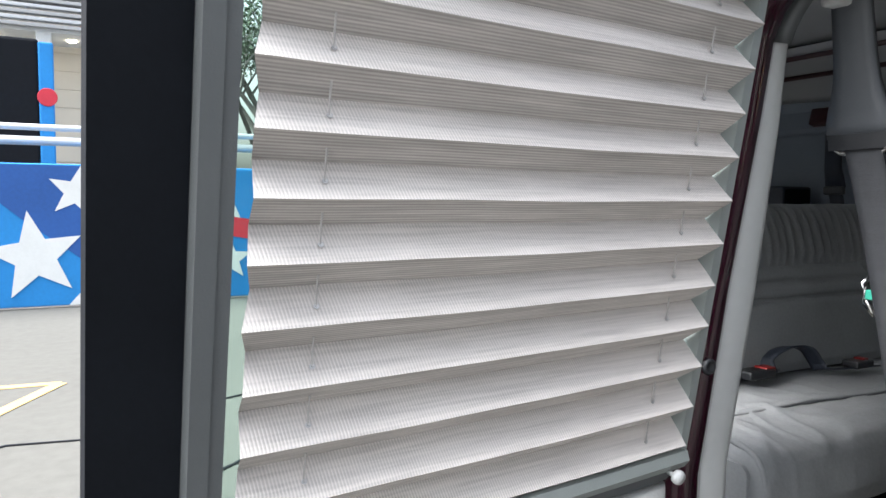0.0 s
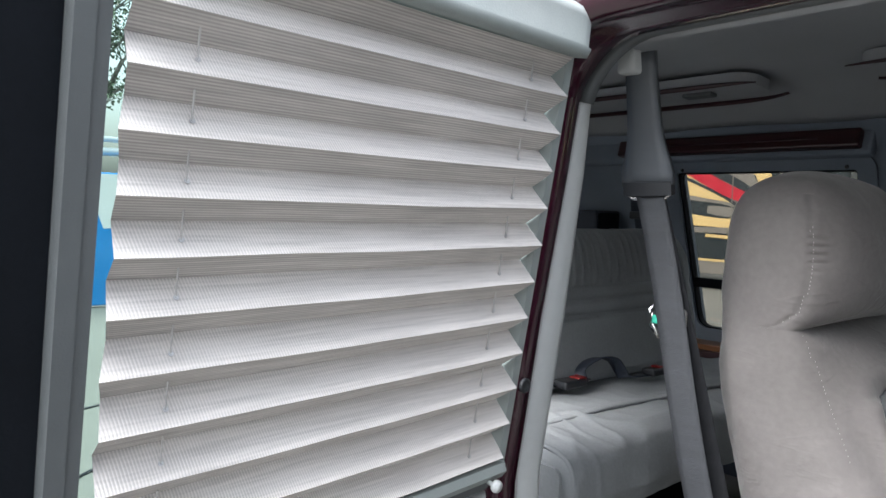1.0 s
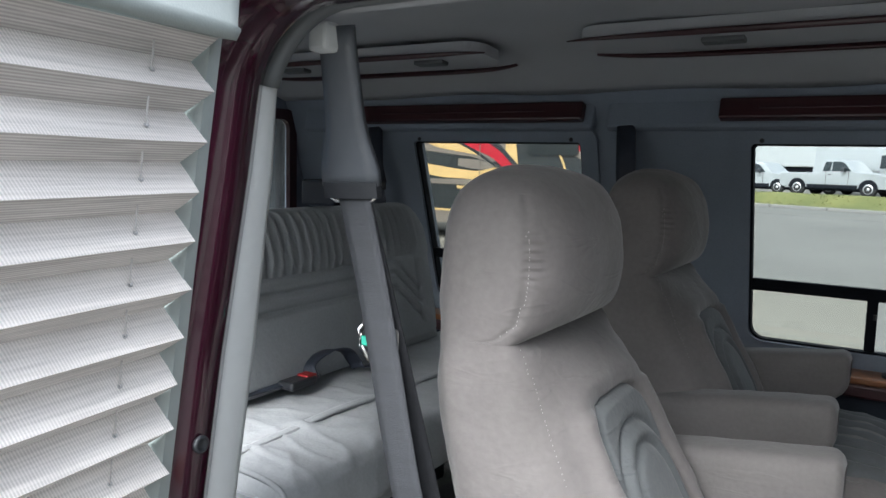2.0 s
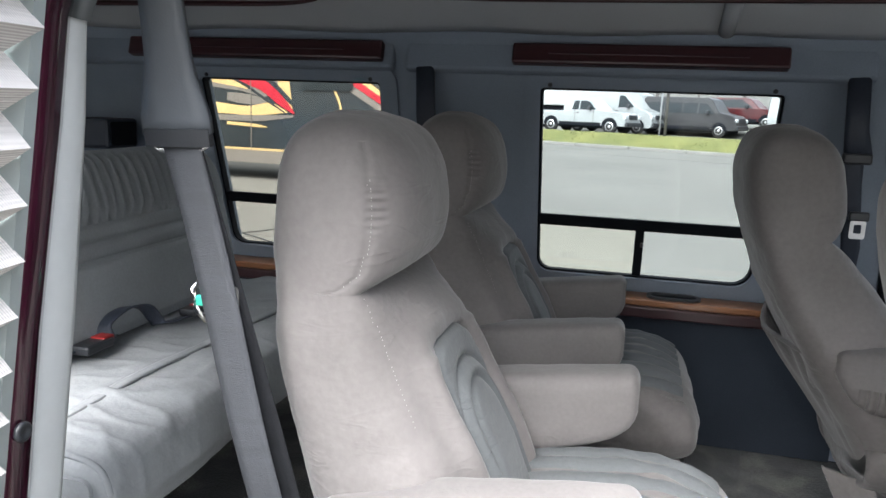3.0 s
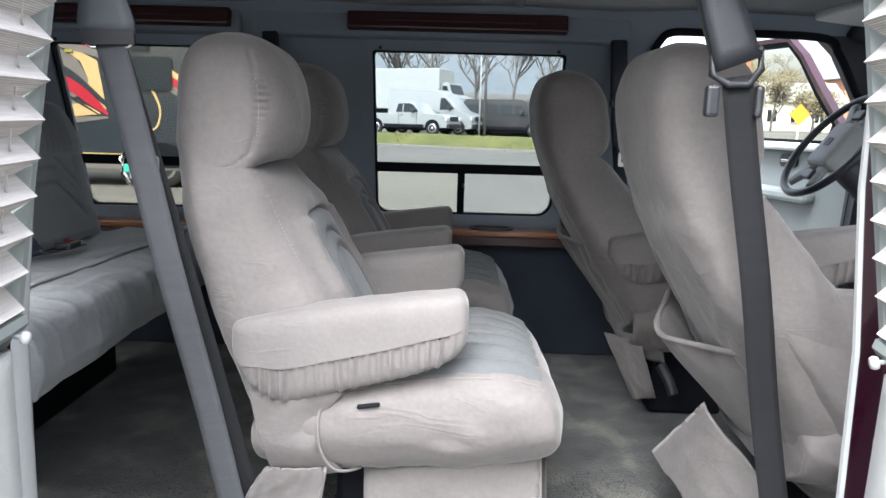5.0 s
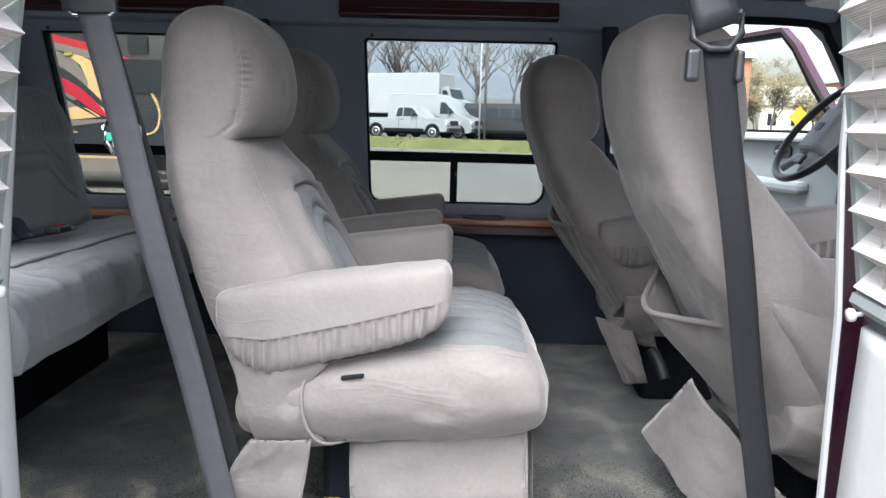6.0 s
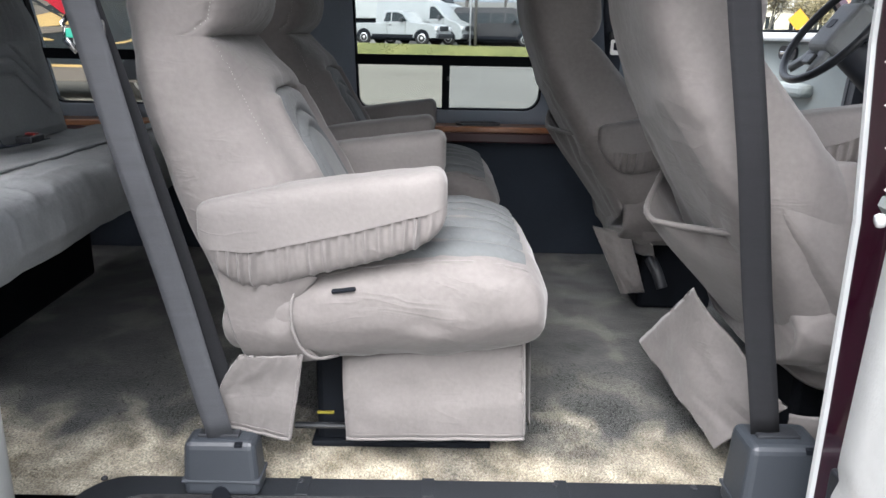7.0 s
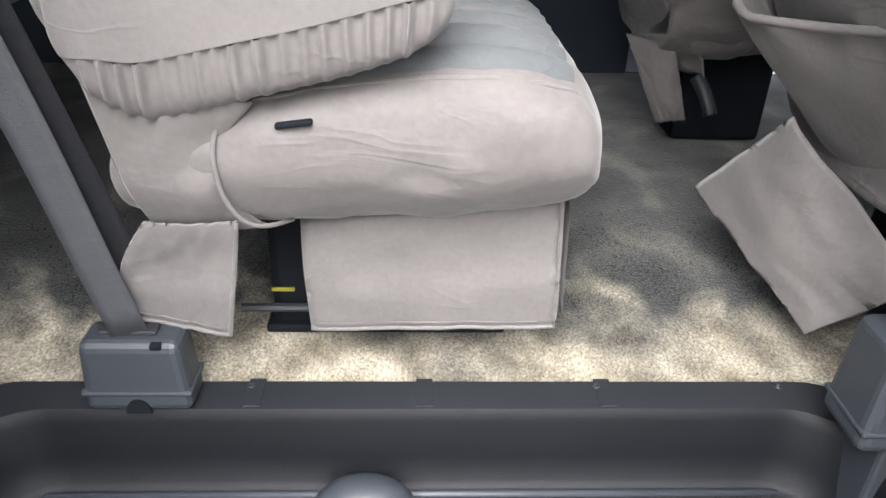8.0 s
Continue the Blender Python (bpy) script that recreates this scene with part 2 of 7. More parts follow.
DASHGREY = mat("grey_dashboard", (0.312, 0.326, 0.33), 0.6, var=0.08, scale=9, bump=0.2, bscale=500)
RED = mat("red_plastic", (0.225, 0.009, 0.009), 0.4, var=0.05)
GREEN = mat("green_tag", (0.05, 0.42, 0.3), 0.5, var=0.05)
SIGNYEL = mat("orange_yellow_sign", (0.42, 0.22, 0.01), 0.6, var=0.06)
YELLOW = mat("yellow_plate", (0.24, 0.21, 0.02), 0.6, var=0.06)
PANE = glass_mat("light_tint_pane", (0.67, 0.695, 0.69), 0.38)
PANE_CLEAR = glass_mat("clear_pane", (0.66, 0.68, 0.66), 0.38)
PANE_DOOR = glass_mat("door_pane", (0.80, 0.81, 0.77), 0.045)
PANE_LOW = glass_mat("lower_pane", (0.71, 0.725, 0.69), 0.38)
PANE_GREEN = glass_mat("greenish_pane", (0.80, 0.90, 0.86), 0.4)
PANE_TINT = glass_mat("tinted_pane", (0.64, 0.635, 0.60), 0.38)
ASPHALT = mat("worn_asphalt", (0.104, 0.103, 0.0946), 0.95, var=0.16, scale=0.22, fine=9, bump=0.4, bscale=40, spec=0.2)
CONCRETE = mat("pale_concrete", (0.16, 0.157, 0.148), 0.9, var=0.1, scale=0.5, fine=12, bump=0.3, bscale=30)
GRASS = mat("spring_grass", (0.055, 0.065, 0.017), 0.95, var=0.3, scale=0.5, fine=7, bump=0.8, bscale=12, col2=(0.12, 0.12, 0.036))
WHITECAR = mat("white_vehicle_paint", (0.234, 0.248, 0.252), 0.3, var=0.04, scale=1, coat=0.5)
GREYCAR = mat("dark_grey_vehicle_paint", (0.028, 0.028, 0.030), 0.4, var=0.06, scale=1, coat=0.15, spec=0.3)
REDCAR = mat("red_vehicle_paint", (0.045, 0.003, 0.0045), 0.3, var=0.06, scale=1, coat=0.5)
CARGLASS = mat("dark_vehicle_glass", (0.015, 0.02, 0.023), 0.25, spec=0.3, var=0.1, scale=1)
TYRE = mat("tyre_rubber", (0.015, 0.015, 0.015), 0.8, var=0.2)
RIM = mat("steel_rim", (0.45, 0.45, 0.46), 0.4, 0.6, var=0.1)
BOXWHITE = mat("white_truck_box", (0.308, 0.322, 0.322), 0.5, var=0.05, scale=0.8)
BARK = mat("grey_bark", (0.1, 0.095, 0.089), 0.95, var=0.25, scale=3, bump=0.5, bscale=20)
TWIG = mat("brown_twigs", (0.132, 0.127, 0.118), 0.95, var=0.25, scale=0.6)
STRAW = mat("straw_brown_leaves", (0.115, 0.095, 0.055), 0.9, var=0.3, scale=0.6, col2=(0.17, 0.15, 0.09))
LEAFG = mat("dark_evergreen", (0.035, 0.06, 0.035), 0.9, var=0.3, scale=0.8, col2=(0.09, 0.12, 0.08))
# blue-grey haze is put into the woods' base colour
HILL = mat("hazed_wooded_hillside", (0.075, 0.09, 0.105), 1.0, var=0.2, scale=0.03, fine=0.4, col2=(0.125, 0.142, 0.158), bump=0.0)
RVTAN = mat("tan_coach_paint", (0.45, 0.33, 0.15), 0.3, var=0.05, scale=1, coat=0.4)
RVGREY = mat("taupe_coach_paint", (0.135, 0.125, 0.115), 0.3, var=0.06, scale=1, coat=0.4)
RVBLACK = mat("black_coach_paint", (0.022, 0.027, 0.03), 0.2, var=0.1, scale=1, coat=0.6)
RVRED = mat("red_coach_paint", (0.32, 0.011, 0.024), 0.28, var=0.06, scale=1, coat=0.5)
MBLUE = mat("mural_bright_blue", (0.012, 0.19, 0.5), 0.8, var=0.12, scale=1.5, fine=20, bump=0.2, bscale=20)
MNAVY = mat("mural_navy", (0.015, 0.075, 0.28), 0.8, var=0.15, scale=1.5, fine=20, bump=0.2, bscale=20)
MWHITE = mat("mural_white", (0.6, 0.62, 0.62), 0.8, var=0.06, scale=3, fine=30)
MRED = mat("mural_red", (0.5, 0.03, 0.05), 0.8, var=0.1, scale=3)
LINEYEL = mat("worn_yellow_line", (0.48, 0.32, 0.12), 0.9, var=0.15, scale=4, fine=40)
SIDING = mat("cream_siding", (0.6, 0.57, 0.5), 0.8, var=0.05, scale=1)
ROOFGREY = mat("grey_roof", (0.35, 0.36, 0.37), 0.8, var=0.1, scale=1.5, stretch=(8, 1, 1))
GALV = mat("galvanised_rail", (0.5, 0.52, 0.54), 0.4, 0.3, var=0.06, scale=3)
BRICKISH = mat("far_brick_house", (0.27, 0.135, 0.085), 0.9, var=0.1, scale=0.8)
LAMPGLOW = bpy.data.materials.new("warm_lamp")
LAMPGLOW.use_nodes = True
LAMPGLOW.node_tree.nodes["Principled BSDF"].inputs["Emission Color"].default_value = (1, 0.85, 0.6, 1)
LAMPGLOW.node_tree.nodes["Principled BSDF"].inputs["Emission Strength"].default_value = 6


# ---- building helpers ----
def link(name, bm, material, parent=None, label="", smooth=False):
    bmesh.ops.recalc_face_normals(bm, faces=bm.faces)
    me = bpy.data.meshes.new(name)
    bm.to_mesh(me)
    bm.free()
    me.materials.append(material)
    if smooth:
        me.polygons.foreach_set("use_smooth", [True] * len(me.polygons))
    ob = new(name, me)
    if parent:
        ob.parent = parent
    if label:
        ob["label"] = label
    return ob


def part(name, bm, material, parent, label="", smooth=False):
    return link(name, bm, material, parent, label, smooth)


def thing(name, label, category, x=0, y=0, z=0, group="", kind=""):
    """A top-level Empty that carries the parts of a thing."""
    ob = new(name)
    ob.location = (x, y, z)
    bpy.context.view_layer.update()
    return tagged(ob, label, category, group, kind)


def join(*bms):
    out = bmesh.new()
    for b in bms:
        me = bpy.data.meshes.new("tmp")
        b.to_mesh(me)
        out.from_mesh(me)
        bpy.data.meshes.remove(me)
        b.free()
    return out


def box(x0, x1, y0, y1, z0, z1, bev=0.0, seg=2):
    bm = bmesh.new()
    bmesh.ops.create_cube(bm, size=1)
    for v in bm.verts:
        v.co = Vector((x0 + (v.co.x + 0.5) * (x1 - x0), y0 + (v.co.y + 0.5) * (y1 - y0), z0 + (v.co.z + 0.5) * (z1 - z0)))
    if bev:
        bmesh.ops.bevel(bm, geom=bm.edges[:], offset=bev, segments=seg, profile=0.5, affect="EDGES")
    return bm


def move(bm, m):
    bmesh.ops.transform(bm, matrix=m, verts=bm.verts)
    return bm


def loft(rings, caps=True, closed=True):
    """A skin over rings of equally many points."""
    bm = bmesh.new()
    vs = [[bm.verts.new(p) for p in r] for r in rings]
    n = len(rings[0])
    for a, b in zip(vs, vs[1:]):
        for i in range(n if closed else n - 1):
            bm.faces.new((a[i], a[(i + 1) % n], b[(i + 1) % n], b[i]))
    if caps and closed:
        bm.faces.new(vs[0])
        bm.faces.new(vs[-1][::-1])
    return bm


def superring(n, a, b, p, fn):
    """Points of a superellipse with half axes a, b, put into space by fn(u, v)."""
    out = []
    for i in range(n):
        t = 2 * math.pi * i / n
        c, s = math.cos(t), math.sin(t)
        out.append(fn(a * math.copysign(abs(c) ** (2 / p), c), b * math.copysign(abs(s) ** (2 / p), s)))
    return out


def tube(pts, r, n=8, closed=False):
    pts = [Vector(p) for p in pts]
    rings = []
    k = len(pts)
    for i, p in enumerate(pts):
        a = pts[(i - 1) % k] if closed or i else p
        b = pts[(i + 1) % k] if closed or i < k - 1 else p
        d = (b - a).normalized()
        q = d.to_track_quat("Z", "Y")
        rings.append([p + q @ Vector((r * math.cos(2 * math.pi * j / n), r * math.sin(2 * math.pi * j / n), 0)) for j in range(n)])
    if closed:
        rings.append(rings[0])
    return loft(rings, caps=not closed)


def ribbon(pts, wdir, w, th):
    """A strap along pts, w wide along wdir, th thick."""
    pts = [Vector(p) for p in pts]
    rings = []
    for i, p in enumerate(pts):
        d = (pts[min(i + 1, len(pts) - 1)] - pts[max(i - 1, 0)]).normalized()
        s = Vector(wdir if not callable(wdir) else wdir(i))
        s = (s - d * s.dot(d)).normalized()
        nn = d.cross(s)
        ww = w(i) if callable(w) else w
        rings.append([p + s * (ww / 2) * a + nn * (th / 2) * b for a, b in ((-1, -1), (-0.5, -1.25), (0, -1.3), (0.5, -1.25), (1, -1), (1, 1), (0.5, 1.25), (0, 1.3), (-0.5, 1.25), (-1, 1))])
    return loft(rings)


def lathe(prof, n=24, m=None):
    """Turned about z: prof is (radius, z)."""
    bm = loft([[Vector((r * math.cos(2 * math.pi * j / n), r * math.sin(2 * math.pi * j / n), z)) for j in range(n)] for r, z in prof])
    return move(bm, m) if m else bm


def slab(poly, th, fn):
    """A flat polygon of (a, b) points made th thick; fn(a, b, c) puts it into space."""
    bm = bmesh.new()
    f = [bm.verts.new(fn(a, b, 0)) for a, b in poly]
    k = [bm.verts.new(fn(a, b, th)) for a, b in poly]
    bm.faces.new(f)
    bm.faces.new(k[::-1])
    for i in range(len(poly)):
        j = (i + 1) % len(poly)
        bm.faces.new((f[i], f[j], k[j], k[i]))
    return bm


def rrect(a0, a1, b0, b1, r, n=6):
    """Corner points of a rounded rectangle; r is one radius or four (from a0b0 round)."""
    rs = r if isinstance(r, (tuple, list)) else (r,) * 4
    out = []
    for (ca, cb, st), q in zip(((a0, b0, 180), (a1, b0, 270), (a1, b1, 0), (a0, b1, 90)), rs):
        sa, sb = (1 if ca == a0 else -1), (1 if cb == b0 else -1)
        for i in range(n + 1):
            t = radians(st + 90 * i / n)
            out.append((ca + sa * q + q * math.cos(t), cb + sb * q + q * math.sin(t)))
    return out


def ring_slab(outer, inner, th, fn):
    """A frame between two outlines of equally many points."""
    bm = bmesh.new()
    n = len(outer)
    O = [bm.verts.new(fn(a, b, 0)) for a, b in outer]
    I = [bm.verts.new(fn(a, b, 0)) for a, b in inner]
    P = [bm.verts.new(fn(a, b, th)) for a, b in outer]
    J = [bm.verts.new(fn(a, b, th)) for a, b in inner]
    for i in range(n):
        j = (i + 1) % n
        for q in ((O[i], O[j], I[j], I[i]), (P[i], P[j], J[j], J[i]), (O[i], O[j], P[j], P[i]), (I[i], I[j], J[j], J[i])):
            bm.faces.new(q)
    return bm


def interp(x, table):
    """Smooth interpolation through rows of (x, values...)."""
    if x <= table[0][0]:
        return table[0][1:]
    for a, b in zip(table, table[1:]):
        if x <= b[0]:
            t = (x - a[0]) / (b[0] - a[0])
            return tuple(p + (q - p) * t for p, q in zip(a[1:], b[1:]))
    return table[-1][1:]


def dense(table, n):
    """n rows along a table, by Catmull-Rom through its rows."""
    T = np.array(table, float)
    k = len(T)
    out = []
    for i in range(n):
        s = i * (k - 1) / (n - 1)
        j = min(int(s), k - 2)
        t = s - j
        p0, p1, p2, p3 = T[max(j - 1, 0)], T[j], T[j + 1], T[min(j + 2, k - 1)]
        out.append(tuple(0.5 * (2 * p1 + (p2 - p0) * t + (2 * p0 - 5 * p1 + 4 * p2 - p3) * t * t + (3 * p1 - p0 - 3 * p2 + p3) * t ** 3)))
    return out


def crumple(bm, amp, size, seed=0.0, calm=-9.0):
    """Soft folds in cloth."""
    bm.normal_update()
    for v in bm.verts:
        q = v.co / size + Vector((seed, seed * 1.7, seed * 0.6))
        k = min(1.0, abs(v.co.z - calm) / 0.05)
        k *= k * (3 - 2 * k)
        v.co += v.normal * amp * k * (noise.noise(q) + 0.5 * noise.noise(q * 2.3))
    return bm


# ---- the van's shell ----
def far_y(z):
    """The far wall's inner face: upright to the belt line, then leaning in."""
    return 1.612 if z < 0.5 else 1.612 - 0.335 * (z - 0.5)


def in_y(z):
    """The near opening's inner edge, leaning in above the belt line."""
    return -0.297 if z < 0.6 else -0.297 + 0.135 * (z - 0.6)


def pierced(xs, zs, holes, face, thick, name, material, label):
    """A wall of cells with openings through it: face(a, b, depth)."""
    bm = bmesh.new()
    cell = lambda i, j: 0 <= i < len(xs) - 1 and 0 <= j < len(zs) - 1 and not any(
        h[0] <= (xs[i] + xs[i + 1]) / 2 <= h[1] and h[2] <= (zs[j] + zs[j + 1]) / 2 <= h[3] for h in holes)
    vert = {}

    def V(i, j, d):
        if (i, j, d) not in vert:
            vert[i, j, d] = bm.verts.new(face(xs[i], zs[j], d * thick))
        return vert[i, j, d]
    for i in range(len(xs) - 1):
        for j in range(len(zs) - 1):
            if not cell(i, j):
                continue
            for d in (0, 1):
                bm.faces.new((V(i, j, d), V(i + 1, j, d), V(i + 1, j + 1, d), V(i, j + 1, d)))
            for (di, dj, a, b) in ((-1, 0, (i, j), (i, j + 1)), (1, 0, (i + 1, j), (i + 1, j + 1)), (0, -1, (i, j), (i + 1, j)), (0, 1, (i, j + 1), (i + 1, j + 1))):
                if not cell(i + di, j + dj):
                    bm.faces.new((V(*a, 0), V(*b, 0), V(*b, 1), V(*a, 1)))
    ob = link(name, bm, material)
    return tagged(ob, label, "wall", kind="structure")


W1 = (-0.305, 0.385, 0.565, 1.17)
W2 = (-1.457, -0.815, 0.565, 1.17)
DD = (0.68, 1.62, 0.0, 1.255)
pierced([-2.5, W2[0], W2[1], W1[0], W1[1], DD[0], DD[1], 1.78], [0.0, 0.5, 0.565, 1.17, 1.255, 1.34], [W1, W2, DD],
        lambda x, z, d: (x, far_y(z) + d, z), 0.06, "wall_far", WALL, "charcoal cloth-covered van side wall with two windows")
tagged(link("far_outer_skin", box(-2.5, 0.72, 1.69, 1.72, -0.25, 0.50, 0.01), MAROON), "maroon painted lower van side", "body panel", kind="structure")
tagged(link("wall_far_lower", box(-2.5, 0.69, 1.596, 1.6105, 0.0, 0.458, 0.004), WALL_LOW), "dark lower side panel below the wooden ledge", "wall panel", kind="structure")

# carpeted floor, a fine grid with crushed pile
bm = bmesh.new()
bmesh.ops.create_grid(bm, x_segments=160, y_segments=70, size=0.5)
for v in bm.verts:
    v.co = Vector((-0.3 + v.co.x * 4.3, 0.786 + v.co.y * 1.652, 0))
    v.co.z = (0.004 * noise.noise(v.co * 7) + 0.003 * noise.noise(v.co * 19)) * min(1, max(0, (v.co.y - 0.01) / 0.03)) - 0.004
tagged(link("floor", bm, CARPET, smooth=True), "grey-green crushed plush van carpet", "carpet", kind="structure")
random.seed(3)
pile_v, pile_f = [], []
for i in range(60000):
    x, y = random.gauss(0.05, 0.42), 0.014 + 0.62 * random.random() ** 1.9
    if abs(x) > 1.1 or random.random() < (y - 0.2) / 0.4:
        continue
    a, h = random.uniform(0, 6.283), random.uniform(0.005, 0.010)
    w = 0.0011 + 0.0008 * y
    nx_, ny_ = noise.noise(Vector((x * 9, y * 9, 2))), noise.noise(Vector((x * 9, y * 9, 7)))
    lx, ly = 0.014 * nx_ + random.uniform(-0.002, 0.002), 0.014 * ny_ + random.uniform(-0.002, 0.002)
    k = len(pile_v)
    z = 0.004 * noise.noise(Vector((x, y, 0)) * 7) + 0.003 * noise.noise(Vector((x, y, 0)) * 19) - 0.006
    pile_v += [(x - w * math.cos(a), y - w * math.sin(a), z), (x + w * math.cos(a), y + w * math.sin(a), z), (x + lx, y + ly, z + h)]
    pile_f.append((k, k + 1, k + 2))
me = bpy.data.meshes.new("carpet_pile")
me.from_pydata(pile_v, [], pile_f)
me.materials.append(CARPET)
tagged(new("carpet_pile", me), "crushed plush carpet pile fibres", "carpet", kind="stuff")
tagged(link("floor_pan", box(-2.5, 1.95, -0.05, 1.68, -0.12, -0.02), BLACK), "dark steel van floor pan", "floor", kind="structure")

# headliner, vaulted across the van
prof = [(-0.16, 1.292), (-0.05, 1.31), (0.06, 1.37), (0.2, 1.435), (0.5, 1.46), (0.8, 1.46), (1.05, 1.435), (1.2, 1.385), (1.29, 1.335), (1.36, 1.315)]
rings = []
for x in np.linspace(-2.5, 1.62, 40):
    w = 0.004 * math.sin(x * 9)
    rings.append([Vector((x, y, z + w)) for y, z in prof] + [Vector((x, y, z + 0.03)) for y, z in prof[::-1]])
ob = link("ceiling", loft(rings), HEADLINER, smooth=True)
tagged(ob, "grey cloth headliner vaulted over the van", "ceiling", kind="structure")
tagged(link("ceiling_rib", tube([(0.2, y, z - 0.006) for y, z in prof[2:9]], 0.022, 10), HEADLINER, smooth=True), "padded headliner rib across the roof", "trim", kind="structure")

# white raised roof over the headliner
oprof = [(-0.262, 1.35), (-0.235, 1.43), (-0.15, 1.53), (0.1, 1.6), (0.66, 1.62), (1.2, 1.6), (1.42, 1.53), (1.46, 1.36)]
rings = [[Vector((x, y, z)) for y, z in oprof] + [Vector((x, y * 0.97 + 0.02, z - 0.03)) for y, z in oprof[::-1]] for x in np.linspace(-2.55, 1.5, 12)]
tagged(link("roof", loft(rings), WHITEFG, smooth=True), "white fibreglass raised van roof", "roof", kind="structure")

# rear end and front end
pierced([-0.25, 0.2, 0.72, 0.84, 1.36, 1.66], [-0.1, 0.84, 1.27, 1.34], [(0.2, 0.72, 0.84, 1.27), (0.84, 1.36, 0.84, 1.27)],
        lambda y, z, d: (-2.05 - d, y, z), 0.05, "wall_rear", WALL, "charcoal rear doors with two windows")
for y0, y1 in ((0.2, 0.72), (0.84, 1.36)):
    wf = thing("rear_window", "rear door window with dark maroon surround", "window", -2.05, (y0 + y1) / 2, 0.84)
    fn = lambda a, b, c: (c, a, b)
    hw = (y1 - y0) / 2
    part("window_frame", ring_slab(rrect(-hw - 0.02, hw + 0.02, -0.02, 0.45, 0.05), rrect(-hw + 0.02, hw - 0.02, 0.02, 0.41, 0.04), 0.02, fn), MAROON_DK, wf)
    pane = part("pane", slab(rrect(-hw + 0.01, hw - 0.01, 0.01, 0.42, 0.04), 0.004, lambda a, b, c: (c - 0.02, a, b)), PANE_TINT, wf)
    pane.visible_shadow = False
# unseen opening, added to let daylight onto the bench
pierced([-2.5, -1.95, -0.98, -0.70], [-0.1, 0.60, 1.17, 1.30], [(-1.95, -0.98, 0.60, 1.17)], lambda x, z, d: (x, -0.20 - d, z), 0.06, "wall_near_rear", WALL, "charcoal inner side wall with an unseen opening added to light the bench")
tagged(link("wall_near_front", box(0.70, 1.62, -0.26, -0.20, -0.1, 0.86), WALL), "charcoal inner side wall by the passenger seat", "wall", kind="structure")
tagged(link("ceiling_front", box(1.60, 1.82, -0.2, 1.5, 1.28, 1.36, 0.01), HEADLINER), "grey header above the windscreen", "ceiling", kind="structure")
ws = thing("windscreen", "wide sloping clear windscreen", "window", 1.80, 0.66, 0.86, kind="structure")
pane = part("pane", slab([(-0.8, 0), (0.8, 0), (0.72, 0.42), (-0.72, 0.42)], 0.005, lambda a, b, c: (0.42 - b * 1.0 + c, a, b)), PANE_CLEAR, ws)
pane.visible_shadow = False
tagged(link("wall_front", box(2.15, 2.2, -0.25, 1.66, -0.1, 0.86), DASH), "dark firewall under the windscreen", "wall", kind="structure")


def sweep(path, section, yfun, thin=None):
    rings = []
    for i, (x, z) in enumerate(path):
        a, b = path[max(i - 1, 0)], path[min(i + 1, len(path) - 1)]
        t = Vector((b[0] - a[0], b[1] - a[1])).normalized()
        nx, nz = t.y, -t.x
        k = thin(z) if thin else 1.0
        rings.append([Vector((x + nx * n, yfun(z) + dy * k, z + nz * n)) for n, dy in section])
    return loft(rings)


arch = [(-0.645, -0.03), (-0.643, 0.3), (-0.638, 0.6), (-0.628, 0.85), (-0.612, 1.07)]
arch += [(-0.497 + 0.112 * math.cos(radians(a)), 1.158 + 0.112 * math.sin(radians(a))) for a in range(170, 89, -10)]
arch += [(-0.3, 1.271), (0.0, 1.272), (0.28, 1.271)]
arch += [(0.477 + 0.112 * math.cos(radians(a)), 1.158 + 0.112 * math.sin(radians(a))) for a in range(90, 9, -10)]
arch += [(0.592, 1.07), (0.608, 0.85), (0.618, 0.6), (0.623, 0.3), (0.625, -0.03)]
fr = thing("door_opening", "maroon painted side door opening with pale inner trim", "door frame", kind="structure")
part("painted_jamb", sweep(arch, [(-0.07, -0.115), (-0.004, -0.113), (0.0, -0.09), (-0.004, -0.058), (0.006, -0.05), (0.006, -0.014), (-0.012, 0.012), (-0.07, 0.013)], in_y), MAROON, fr, smooth=True)
part("inner_trim", sweep(arch[:7], [(-0.06, 0.012), (-0.016, 0.013), (-0.010, 0.019), (-0.007, 0.030), (-0.007, 0.050), (-0.011, 0.061), (-0.022, 0.067), (-0.06, 0.068)], in_y, lambda z: 1 if z < 0.9 else max(0.55, 1 - 1.5 * (z - 0.9))), TRIM, fr, "pale grey moulded trim", True)
deep = lambda z: 1 if z < 0.82 else max(0.3, 1 - 4 * (z - 0.82))
part("jamb_return", sweep(arch[-5:], [(-0.05, 0.0135), (-0.006, 0.0135), (-0.003, 0.018), (-0.003, 0.078), (-0.05, 0.078)], in_y, deep), MAROON, fr, "maroon inner jamb face")
part("inner_trim", sweep(arch[-5:], [(-0.05, 0.080), (-0.004, 0.0805), (0.001, 0.084), (0.001, 0.093), (-0.004, 0.098), (-0.05, 0.100)], in_y, deep), TRIM, fr, "pale grey moulded trim")
part("rubber_seal", sweep(arch[5:-5], [(-0.03, 0.008), (-0.004, 0.008), (0.002, 0.012), (0.002, 0.026), (-0.006, 0.034), (-0.03, 0.034)], in_y), TRIMDK, fr, "grey rubber door seal", True)
part("header_lining", box(-0.62, 0.62, -0.19, -0.12, 1.276, 1.30, 0.006), HEADLINER, fr)
